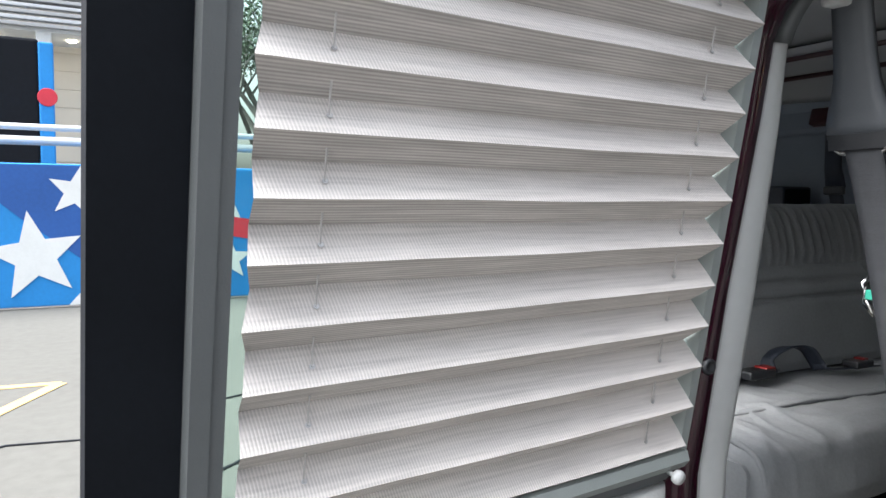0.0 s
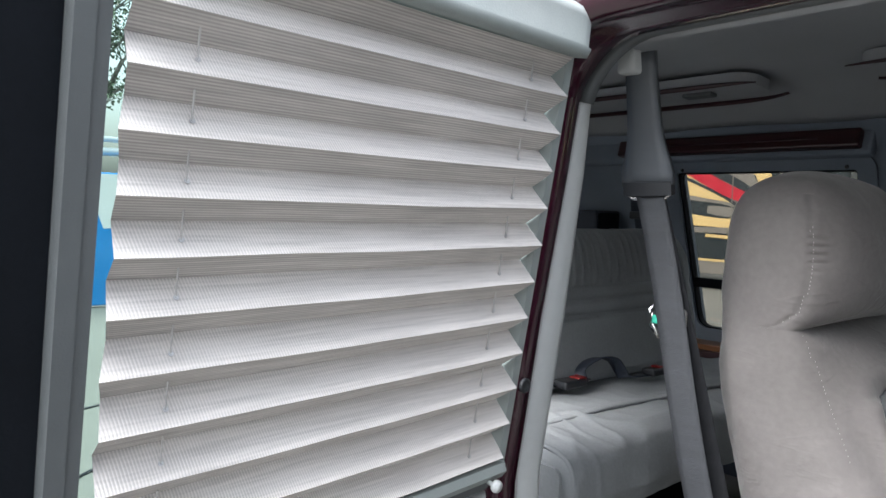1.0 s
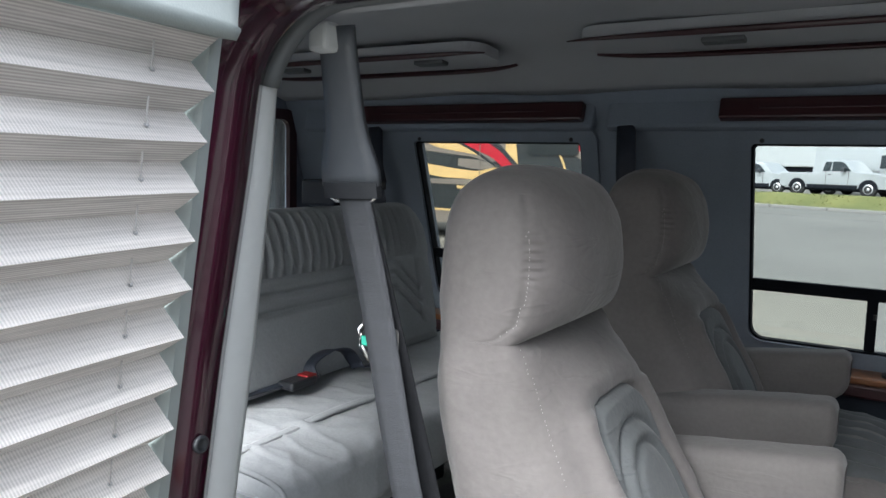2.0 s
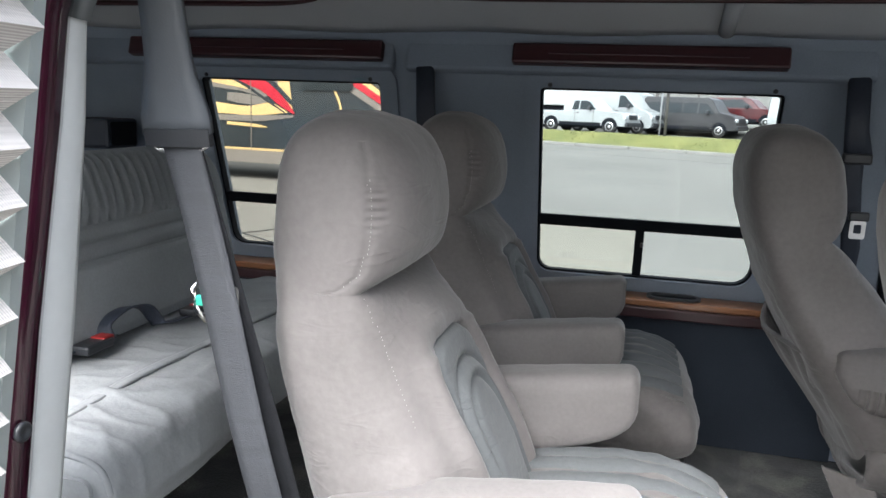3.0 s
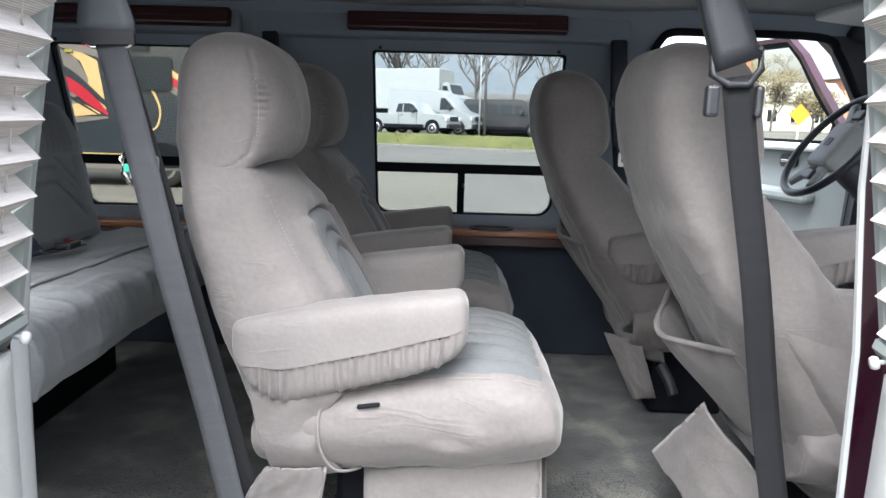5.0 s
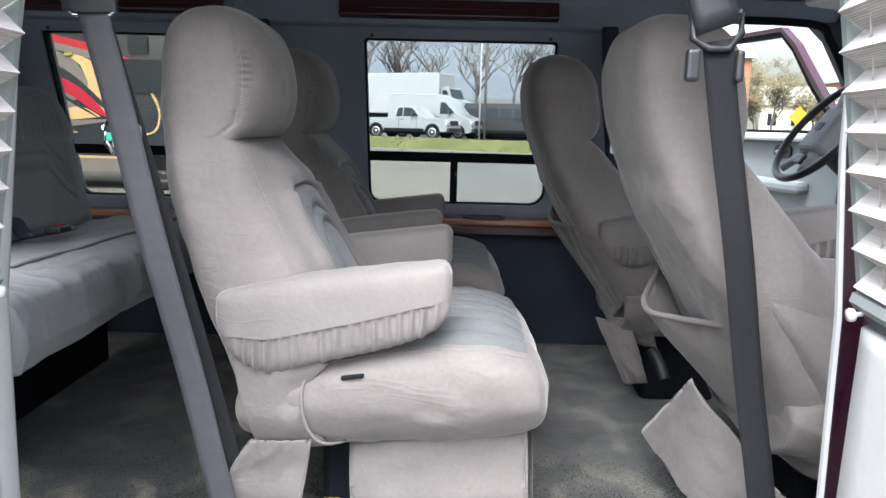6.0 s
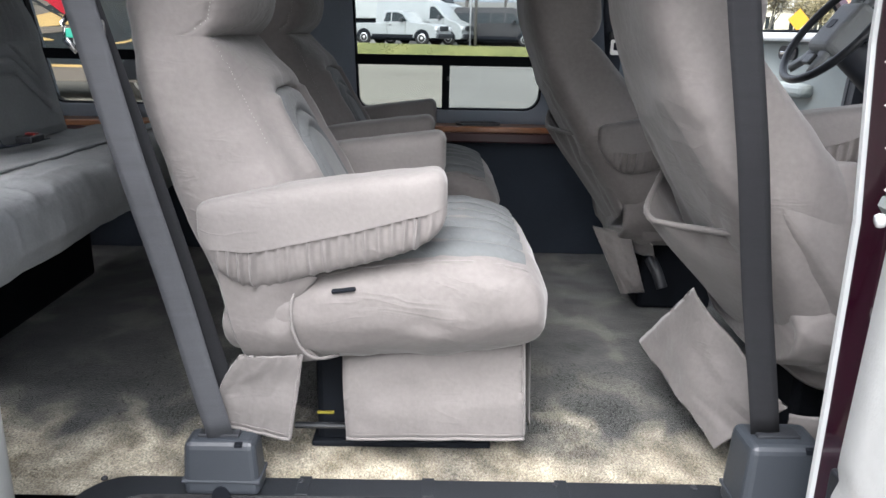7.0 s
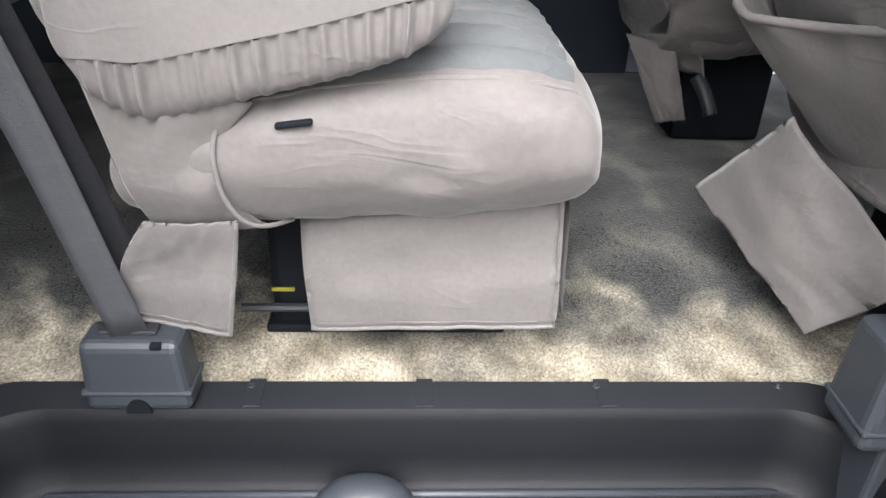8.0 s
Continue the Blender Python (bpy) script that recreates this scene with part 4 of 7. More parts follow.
def captain_chair(x, y, label, inner=True, outer=True, dx=0.0, pocket=False, inserts=True, flaps=True, inboard=1, rake=0.0, lift=0.0):
    ch = thing("captain_chair", label, "armchair", x, y, 0, "captain's chairs")
    lean = lambda z: rake * (max(0.0, 0.95 - z) if z < 0.90 else 0.5 * max(0.0, 1.0 - z) ** 2 / 0.1)
    own = (lambda z, *r: r) if inserts else (lambda z, *r: eased(z, r))
    rb = [back_ring(132, z, *own(z, xr, xf, w), lean(z), 2.9 if inserts else 4.0) for z, xr, xf, w in dense(BACK, 110)]
    bb = loft(rb, caps=False)
    bb.faces.new([v for v in bb.verts][:132])
    crumple(crumple(bb, 0.005, 0.13, x, 0.838), 0.0018, 0.05, x + 5, 0.838)
    for v in bb.verts:
        xr, xf, w = interp(v.co.z, BACK)
        if inserts and v.co.x > (xr + xf) / 2 + 0.3 * (xf - xr):
            d = panel_depth(v.co.y, v.co.z)
            v.co.x += (0.022 if v.co.z < 0.74 else 0.012) * math.exp(-((d + 0.026) / 0.022) ** 2) * (v.co.z > 0.42) - (0.016 if d > 0.004 and v.co.z > 0.44 else 0)
        if not inserts:
            # drawn cloth on the bare seat backs
            k = max(0, min(1, (0.78 - v.co.z) / 0.2)) * (v.co.x < (xr + xf) / 2 + lean(v.co.z))
            v.co.x -= 0.011 * k * (noise.noise(Vector((v.co.y * 13 + v.co.z * 3, v.co.z * 2.6, x))) + 0.5 * noise.noise(Vector((v.co.y * 26 - v.co.z * 5, v.co.z * 4, x))))
    for v in bb.verts:
        q = Vector((v.co.x * 9 + v.co.z * 2, v.co.y * 7, v.co.z * 3)) + Vector((x + 2, 1, 6))
        r_ = (1 - abs(noise.noise(q))) ** 10 * min(1, max(0, (0.80 - v.co.z) / 0.1))
        v.co.y += math.copysign(0.003, v.co.y) * r_ * (abs(v.co.y) > 0.1)
        v.co.x -= 0.005 * r_ * (not inserts)
    bb_co = corners_of(bb)
    bk = part("backrest", bb, VELOUR, ch, smooth=True)
    rh = [back_ring(150, z, *own(z, xr, xf, w), lean(z), 2.9 if inserts else 4.0) for z, xr, xf, w in dense(HEAD, 250)]
    hb_ = loft(rh, caps=False)
    hb_.verts.ensure_lookup_table()
    hb_.faces.new(hb_.verts[-150:])
    crumple(hb_, 0.003, 0.10, x + 3, 0.838)
    for v in hb_.verts:
        # side seam, puckered over a hand's width
        xr, xf, w = interp(v.co.z, HEAD)
        q = (v.co.x - lean(v.co.z) - xr) / (xf - xr)
        s_ = math.copysign(1, v.co.y) * (abs(v.co.y) > 0.05)
        k = max(0, 1 - abs(q - 0.82) / 0.065) * max(0, 1 - ((v.co.z - 0.965) / 0.042) ** 2) * inserts
        out_ = 0.0036 * k * math.sin(v.co.z * 2 * math.pi / 0.0125 + 2 * q) - 0.0024 * math.exp(-((q - 0.79) / 0.022) ** 2) * (v.co.z < 1.05) * inserts
        v.co.y += s_ * out_
        v.co.x += 0.5 * out_ * (abs(v.co.y) > 0.05)
    hb_co = corners_of(hb_)
    hd = part("headrest", hb_, VELOUR, ch, smooth=True)
    st = []
    for xx, zb, zt, w in dense(SEAT, 70):
        xx = xx if flaps or xx > 0 else xx * 0.62
        ring = []
        for i in range(104):
            t = 2 * math.pi * i / 104
            c, s_ = math.cos(t), math.sin(t)
            e = 2 / 3.0 if s_ > 0 else 2 / 2.15
            zm = zb + 0.64 * (zt - zb)
            ring.append(Vector((xx, w * math.copysign(abs(c) ** e, c), zm + (zt - zm if s_ > 0 else zm - zb) * math.copysign(abs(s_) ** e, s_))))
        st.append(ring)
    sb = crumple(crumple(loft(st), 0.006, 0.13, x + 7), 0.0026, 0.05, x + 2)
    for v in sb.verts:
        # slack cloth: slanting pulls on the sides
        if abs(v.co.y) > 0.2 and v.co.x < 0.2:
            g_ = math.sin((v.co.x * 0.8 + v.co.z * 1.3) * 62 + 3 * noise.noise(v.co * 6))
            v.co.y += math.copysign(0.0022, v.co.y) * g_ * max(0, noise.noise(v.co * 7 + Vector((x, 3, 0))) + 0.1) * 2
    for v in sb.verts:
        q = Vector((v.co.x * 5 + v.co.z * 4, v.co.y * 6, v.co.z * 9 - v.co.x * 3)) + Vector((x, 4, 1))
        r_ = (1 - abs(noise.noise(q))) ** 9 * (abs(v.co.y) > 0.22)
        v.co.y += math.copysign(0.0035, v.co.y) * r_
    se = part("seat_cushion", sb, VELOUR, ch, smooth=True)
    if inserts:
        for s_, host, cs, tb, q, z0, z1 in [(a_, *b_) for a_ in (-1, 1) for b_ in ((bk, bb_co, BACK, 0.86, 0.66, 0.828), (hd, hb_co, HEAD, 0.79, 0.85, 1.0))]:
            dash = bmesh.new()
            for z in np.arange(z0, z1, 0.006):
                xr, xf, w = interp(z, tb)
                u = (2 * q - 1)
                vv_ = w * (1 - u ** 2.9) ** (1 / 2.9)
                c = np.array(((xr + xf) / 2 + u * (xf - xr) / 2, s_ * vv_, z))
                n_ = Vector((u ** 1.9 / (xf - xr) * 2, s_ * (vv_ / w) ** 1.9 / w, 0)).normalized()
                c = Vector(cs[np.argmin(((cs - c) ** 2).sum(1))]) + n_ * 0.0003
                a, b = n_.cross(Vector((0, 0, 1))) * 0.0004, Vector((0, 0, 0.0012))
                dash.faces.new([dash.verts.new(p_) for p_ in (c - a - b, c + a - b, c + a + b + n_ * 0.0003, c - a + b + n_ * 0.0003)])
            part("stitching", dash, THREAD, host, "pale dotted stitching")
    else:
        for host, cs, z0, z1 in ((bk, bb_co, 0.44, 0.83), (hd, hb_co, 0.85, 1.03)):
            dash = bmesh.new()
            for z in np.arange(z0, z1, 0.006):
                xr, xf, w = interp(z, BACK if z < 0.838 else HEAD)
                c = np.array((xr + lean(z) + 0.03, -inboard * 0.15, z))
                c = Vector(cs[np.argmin(((cs - c) ** 2).sum(1))]) - Vector((0.0002, inboard * 0.0002, 0))
                a, b = Vector((-0.3, 0.95 * inboard, 0)) * 0.0004, Vector((0, 0, 0.0011))
                dash.faces.new([dash.verts.new(p_) for p_ in (c - a - b, c + a - b, c + a + b, c - a + b)])
            part("stitching", dash, VELOUR_SMOOTH, host, "dotted stitching")
    if inserts:
        # arched back panel with nested channels
        bm = bmesh.new()
        nz, ny = 90, 84
        vs = {}
        for i in range(nz + 1):
            for j in range(ny + 1):
                yy = -0.115 + 0.230 * j / ny
                z = 0.44 + 0.31 * i / nz
                d, a_ = panel_depth(yy, z), arch_depth(yy, z)
                if d < -0.003:
                    continue
                near = min(abs(a_ - g_) for g_ in (0.0, 0.030))
                h = -0.012 + 0.010 * min(1, max(d, 0) / 0.012) + 0.012 * (1 - math.exp(-(near / 0.008) ** 1.4)) * min(1, max(d, 0) / 0.012) + 0.006 * (a_ > 0)
                vs[i, j] = bm.verts.new((back_front(yy, z) + h, yy, z))
        for (i, j) in list(vs):
            q = [(i, j), (i + 1, j), (i + 1, j + 1), (i, j + 1)]
            if all(k in vs for k in q):
                bm.faces.new([vs[k] for k in q])
        part("back_insert", bm, INSERT, bk, "blue-grey channelled insert", True)
        # seat insert with lengthwise pleats that turn down at the front
        bm = bmesh.new()
        nx, ny = 40, 110
        rows = []
        for i in range(nx + 1):
            xx = -0.20 + 0.372 * i / nx
            row = []
            for j in range(ny + 1):
                f = -1 + 2 * j / ny
                half = 0.234 - 0.034 * max(0, (xx - 0.06) / 0.14) ** 2
                yy = f * half
                pl = abs(math.sin(math.pi * (f * 3.5 + 0.5 + 0.25 * f * max(0, xx) / 0.2))) ** 0.5
                fade = min(1, (1 - abs(f)) * 12)
                row.append(bm.verts.new((xx, yy, seat_top(xx, yy) + (-0.012 + 0.024 * pl) * fade + 0.0035 * noise.noise(Vector((xx * 26, yy * 9, x))) * fade)))
            rows.append(row)
        for a, b in zip(rows, rows[1:]):
            for j in range(ny):
                bm.faces.new((a[j], a[j + 1], b[j + 1], b[j]))
        part("seat_insert", bm, INSERT, se, "blue-grey pleated insert", True)
        for s_ in (-1, 1):
            welt = [(xx, s_ * (0.235 - 0.034 * max(0, (xx - 0.06) / 0.14) ** 2), seat_top(xx, 0.235 - 0.034 * max(0, (xx - 0.06) / 0.14) ** 2) + 0.001) for xx in np.linspace(-0.2, 0.175, 40)]
            part("welt", tube(welt, 0.0032, 6), VELOUR_SMOOTH, se, smooth=True)
    if outer:
        armrest(ch, -1 * inboard, dx, lift, y < 0.5)
    if inner:
        armrest(ch, 1 * inboard, dx, lift, not inserts, 1.0 if inserts else 0.9)
    # cover flaps, tie cord, recline tab
    if flaps:
        for s in (-1, 1):
            for tl, tr_, br, bl in (((-0.169, 0.252), (0.178, 0.290), (0.188, 0.078), (-0.164, 0.073)), ((-0.345, 0.285), (-0.231, 0.290), (-0.265, 0.102), (-0.393, 0.134))):
                bm = bmesh.new()
                bmesh.ops.create_grid(bm, x_segments=28, y_segments=14, size=0.5)
                for v in bm.verts:
                    a, b = v.co.x + 0.5, v.co.y + 0.5
                    q = Vector(bl).lerp(Vector(br), a).lerp(Vector(tl).lerp(Vector(tr_), a), b)
                    if tl[0] < -0.2:
                        q.x -= 0.02 * math.sin(math.pi * b) * (1 - a)
                    v.co = Vector((q.x, s * (-(0.170 if tl[0] > -0.2 else 0.226 + 0.022 * b) - 0.012 * math.sin(b * 3) * (tl[0] > -0.2) + 0.009 * noise.noise(Vector((a * 3, b * 2.5, s + x))) + 0.003 * noise.noise(Vector((a * 9, b * 7, s + x)))), q.y))
                bm.verts.ensure_lookup_table()
                row_ = [Vector(bm.verts[k].co) for k in range(29)]
                ends_ = [Vector(bm.verts[28 + 29 * k].co) for k in range(15)]
                bmesh.ops.solidify(bm, geom=bm.faces[:], thickness=0.004)
                fl = part("cover_flap", bm, VELOUR_SMOOTH, ch, smooth=True)
                part("hem", tube([q + Vector((0, -0.001 * s, 0)) for q in row_ + ends_[1:]], 0.0034, 6), VELOUR_SMOOTH, fl, smooth=True)
                part("hem_seam", tube([q + Vector((0, -0.003 * s, 0.011)) for q in row_[1:-2]], 0.0012, 5), VELOUR, fl)
        bm = bmesh.new()
        bmesh.ops.create_grid(bm, x_segments=20, y_segments=12, size=0.5)
        for v in bm.verts:
            a, b = v.co.x, v.co.y + 0.5
            v.co = Vector((0.192 + 0.004 * math.sin(a * 12) + 0.008 * (1 - b), a * 0.33, 0.085 + 0.185 * b))
        bmesh.ops.solidify(bm, geom=bm.faces[:], thickness=0.004)
        part("cover_flap", bm, VELOUR_SMOOTH, ch, smooth=True)
        cord = [(-0.238, -0.260, 0.412), (-0.243, -0.269, 0.385), (-0.240, -0.272, 0.345), (-0.228, -0.268, 0.310), (-0.212, -0.256, 0.288), (-0.192, -0.236, 0.277), (-0.170, -0.21, 0.272)]
        for s in (-1, 1):
            bm = bmesh.new()
            bmesh.ops.create_grid(bm, x_segments=36, y_segments=24, size=0.5)
            for v in bm.verts:
                a, b = v.co.x + 0.5, v.co.y + 0.5
                le = Vector((-0.332 - 0.042 * b, 0.262 + 0.205 * b))
                ri = Vector(interp(b, [(0.0, -0.20, 0.268), (0.2, -0.224, 0.302), (0.5, -0.238, 0.355), (0.8, -0.232, 0.402), (1.0, -0.195, 0.444)]))
                q = le.lerp(ri, a)
                fold = math.sin(a * 9 - b * 13 + 2 * noise.noise(Vector((a * 3, b * 3, s))))
                v.co = Vector((q.x, s * (0.266 - 0.045 * max(0, 1 - b / 0.45) ** 1.6 + 0.010 * math.sin(math.pi * min(1, a * 1.2)) * b + 0.0034 * fold * a - 0.006 * max(0, (a - 0.6) / 0.4) ** 2), q.y))
            bmesh.ops.solidify(bm, geom=bm.faces[:], thickness=0.004)
            part("side_cloth", bm, VELOUR, ch, "gathered cover cloth", True)
        part("seat_label", box(-0.238, -0.202, -0.076, -0.071, 0.073, 0.079, 0.001), YELLOW, ch, "yellow label")
        part("tie_cord", tube(dense(cord, 30), 0.003, 7), VELOUR_SMOOTH, ch, smooth=True)
        part("recline_tab", move(box(-0.021, 0.021, -0.005, 0.005, -0.0035, 0.0035, 0.0025), pose(-0.15, -0.271, 0.422, 0, -8)), BLACK, ch, "black recline tab")
    ped = part("pedestal", box(-0.24 if flaps else -0.12, 0.12, -0.07, 0.07, 0.0, 0.24, 0.015), BLACK, ch, "black seat pedestal")
    if flaps:
        part("floor_plate", box(-0.25, 0.13, -0.085, 0.085, 0.0, 0.014, 0.004), BLACK, ped)
    if flaps:
        part("release_bar", tube([(-0.28, -0.10, 0.06), (0.10, -0.10, 0.06)], 0.007, 8), STEPPL, ped)
    return ch


captain_chair(0.0, 0.222, "pale grey velour captain's chair with blue-grey pleated inserts")
captain_chair(-0.03, 1.03, "pale grey velour captain's chair beside the wide window")
drv = captain_chair(0.775, 1.06, "grey velour driver's seat with one armrest", inner=True, outer=False, dx=0.075, inserts=False, flaps=False, inboard=-1, rake=0.25, lift=0.045)
pas = captain_chair(0.875, 0.20, "grey velour passenger seat with back pocket and loose flap", inner=True, outer=False, dx=0.13, inserts=False, flaps=False, inboard=1, rake=0.26, lift=0.09)


def back_pocket(seat, y0, y1, ztop, sag, rake, lip=0.62, slack=0.5, bag=0.052, drop=0.015):
    """A slack cloth pocket on the rear of a seat."""
    bm = bmesh.new()
    bmesh.ops.create_grid(bm, x_segments=40, y_segments=24, size=0.5)
    for v in bm.verts:
        a, b = v.co.x + 0.5, v.co.y + 0.5
        yy = y0 + (y1 - y0) * a
        zt_ = ztop - sag - drop * min(1, a / lip) + (0.045 + drop) * min(1, max(0, (a - lip) / (1 - lip))) ** 1.3 - 0.006 * math.sin(math.pi * min(1, a / lip)) * slack
        z = 0.22 + (zt_ - 0.22) * b
        xr, xf, w = interp(z, BACK)
        t = min(abs(yy) / w, 0.985)
        xs = (xr + xf) / 2 - (xf - xr) / 2 * (1 - t ** 2.7) ** (1 / 2.7)
        out = 0.006 + bag * math.exp(-((a - lip - 0.03) / 0.24) ** 2) * b ** 0.8 + 0.012 * slack * math.sin(a * 21 + 1.5 * b) * b * (1 - b) + 0.009 * noise.noise(Vector((a * 5, b * 3, y0))) + 0.006 * math.sin(a * 30) * b ** 3
        v.co = Vector((xs - out + rake * (0.95 - z), yy, z))
    bmesh.ops.solidify(bm, geom=bm.faces[:], thickness=0.008)
    p = part("back_pocket", bm, VELOUR_SMOOTH, seat, "slack cloth back pocket", True)
    top = []
    for a in np.linspace(0, 1, 24):
        yy = y0 + (y1 - y0) * a
        z = ztop - sag - drop * min(1, a / lip) + (0.045 + drop) * min(1, max(0, (a - lip) / (1 - lip))) ** 1.3 - 0.006 * math.sin(math.pi * min(1, a / lip)) * slack
        xr, xf, w = interp(z, BACK)
        t = min(abs(yy) / w, 0.985)
        xs = (xr + xf) / 2 - (xf - xr) / 2 * (1 - t ** 2.7) ** (1 / 2.7)
        top.append((xs - 0.008 - (bag + 0.002) * math.exp(-((a - lip - 0.03) / 0.24) ** 2) + rake * (0.95 - z), yy, z))
    part("hem", tube(top, 0.0065, 8), VELOUR_SMOOTH, p, smooth=True)


back_pocket(pas, -0.235, 0.235, 0.575, 0.045, 0.26, 0.58, 1.0, 0.085, 0.045)
back_pocket(drv, -0.22, 0.22, 0.62, 0.04, 0.25, bag=0.03)


def hanging_flap(seat, corners, name="cover_flap"):
    """A loose cloth panel through four corners (seat coordinates)."""
    a, b, c, d = [Vector(p) for p in corners]
    bm = bmesh.new()
    bmesh.ops.create_grid(bm, x_segments=24, y_segments=24, size=0.5)
    nn = (b - a).cross(d - a).normalized()
    for v in bm.verts:
        s, t = v.co.x + 0.5, v.co.y + 0.5
        p = a.lerp(b, s).lerp(d.lerp(c, s), t)
        v.co = p + nn * (0.022 * math.sin(s * 3.0) * math.sin(t * 2.6) + 0.010 * noise.noise(Vector((s * 3, t * 3, 5))) + 0.004 * noise.noise(Vector((s * 8, t * 8, 5))))
    bmesh.ops.solidify(bm, geom=bm.faces[:], thickness=0.004)
    part(name, bm, VELOUR_SMOOTH, seat, "loose hanging cover flap", True)


bm = bmesh.new()
bmesh.ops.create_grid(bm, x_segments=40, y_segments=30, size=0.5)
for v in bm.verts:
    a, b = v.co.x + 0.5, v.co.y + 0.5
    z = 0.225 + 0.43 * b
    xr, xf, w = interp(z, BACK)
    x0_, x1_ = xr + 0.26 * (0.95 - z) + 0.025, interp(z, [(0.225, 0.14), (0.42, 0.12), (0.50, 0.03), (0.58, -0.08), (0.655, -0.16)])[0]
    e_ = min(1, a / 0.25) ** 0.6
    yy = -(0.272 - 0.016 * b) - 0.004 + (0.09 + 0.08 * (1 - b)) * (1 - e_) + 0.06 * max(0, (b - 0.45) / 0.55) ** 2 - 0.012
    v.co = Vector((x0_ + (x1_ - x0_) * a, yy - 0.004 * noise.noise(Vector((a * 4, b * 4, 8))) - 0.003 * math.sin(a * 14 + b * 5), z))
bmesh.ops.solidify(bm, geom=bm.faces[:], thickness=0.004)
part("side_cover", bm, VELOUR, pas, "smooth cloth side cover", True)
hanging_flap(pas, [(-0.373, 0.20, 0.145), (-0.301, -0.14, 0.06), (-0.205, -0.215, 0.195), (-0.322, 0.02, 0.345)])
hanging_flap(drv, [(-0.30, -0.16, 0.30), (-0.20, -0.17, 0.09), (-0.13, -0.18, 0.10), (-0.19, -0.19, 0.28)])
part("lever", tube(dense([(-0.13, -0.20, 0.21), (-0.115, -0.23, 0.18), (-0.10, -0.25, 0.135)], 14), 0.017, 10), BLACKPL, drv, "black recline lever", True)
hanging_flap(pas, [(-0.22, -0.235, 0.03), (0.05, -0.235, 0.03), (0.05, -0.25, 0.20), (-0.22, -0.25, 0.20)])


# ---- rear bench ----
def bench():
    b = thing("rear_bench", "slate grey cloth rear bench seat with gathered backrest", "bench seat", -1.0, 0.65, 0)
    prof = [(-0.26, 0.40), (0.10, 0.392), (0.19, 0.385), (0.205, 0.40), (0.214, 0.44), (0.205, 0.495), (0.175, 0.522), (0.10, 0.532), (0.0, 0.528), (-0.12, 0.52), (-0.26, 0.515)]
    pr = dense(prof, 84)
    rings = []
    for y in np.linspace(-0.64, 0.63, 190):
        e = min(1, (0.64 - abs(y)) / 0.03 + 0.75)
        rings.append([Vector((x * e - 0.0, y, 0.455 + (z - 0.455) * e)) for x, z in pr])
    bsc = crumple(crumple(loft(rings), 0.006, 0.16, 2), 0.0014, 0.05, 9)
    for v in bsc.verts:
        q = v.co
        v.co.z += 0.007 * math.sin(q.x * 38 + 3 * noise.noise(Vector((q.y * 4, q.x * 3, 0)))) * max(0, noise.noise(Vector((q.y * 2.5, 0, 4))) + 0.25) * (q.z > 0.47)
    for v in bsc.verts:
        q = Vector((v.co.x * 7, v.co.y * 4.5, v.co.z * 7))
        r_ = (1 - abs(noise.noise(q + Vector((3, 1, 2))))) ** 7
        r2_ = (1 - abs(noise.noise(Vector((v.co.x * 5, v.co.y * 11, v.co.z * 4)) + Vector((8, 2, 5))))) ** 8
        v.co.z += (0.006 * r_ + 0.004 * r2_ - 0.002) * (v.co.z > 0.5)
        v.co.x += (0.004 * r_ + 0.002 * r2_) * (0.42 < v.co.z <= 0.5) * (v.co.x > 0.15)
    se = part("seat_cushion", bsc, BENCH, b, smooth=True)
    part("hem_strip", ribbon([(0.05 + 0.02 * math.sin(y * 4), y, 0.5345 + 0.002 * math.sin(y * 17)) for y in np.linspace(-0.62, 0.6, 50)], (1, 0, 0), 0.024, 0.006), BENCH, se, "raised hem strip", True)
    part("end_flap", slab(rrect(0.02, 0.19, 0.40, 0.50, 0.02), 0.008, lambda a, c, d: (a, -0.648 + d, c)), BENCH, se)
    part("end_welt", tube([(x * 1.004, -0.628, 0.455 + (z - 0.455) * 1.01) for x, z in pr[6:76]], 0.006, 7), BENCH, se, smooth=True)
    tab = [(x * 1.01 + 0.0, z) for x, z in pr[30:51]]
    # backrest leans back, top third gathered
    rings = []
    Y0, Y1 = -0.60, 0.565
    for y in np.linspace(Y0, Y1, 150):
        e = min(1.0, (min(y - Y0, Y1 - y) / 0.10 + 0.02)) ** 0.5
        ring = []
        for i in range(60):
            t = 2 * math.pi * i / 60
            c, s = math.cos(t), math.sin(t)
            dx = math.copysign(abs(c) ** 0.6, c) * 0.062 * (0.35 + 0.65 * e)
            hz = math.copysign(abs(s) ** 0.55, s)
            z = 0.735 + hz * (0.225 if hz < 0 else 0.225 - 0.115 * (1 - e) ** 1.2)
            g = 0
            if z > 0.80 and c > 0:
                g = (0.013 if y < 0.36 else max(0.003, 0.013 - 0.09 * (y - 0.36))) * math.sin(y * 2 * math.pi / 0.034 + 1.8 * noise.noise(Vector((y * 9, 0, 0)))) * min(1, (z - 0.80) / 0.03) * min(1, max(0, (0.96 - z) / 0.02))
            if z <= 0.80 and c > 0:
                g = -0.004
            ring.append(Vector((-0.25 - (z - 0.5) * 0.2 + dx + g, y, z)))
        rings.append(ring)
    bk = part("backrest", crumple(loft(rings), 0.002, 0.08, 5), BENCH, b, smooth=True)
    fx = lambda z: -0.25 - (z - 0.5) * 0.2 + 0.0595
    bm = bmesh.new()
    rows = []
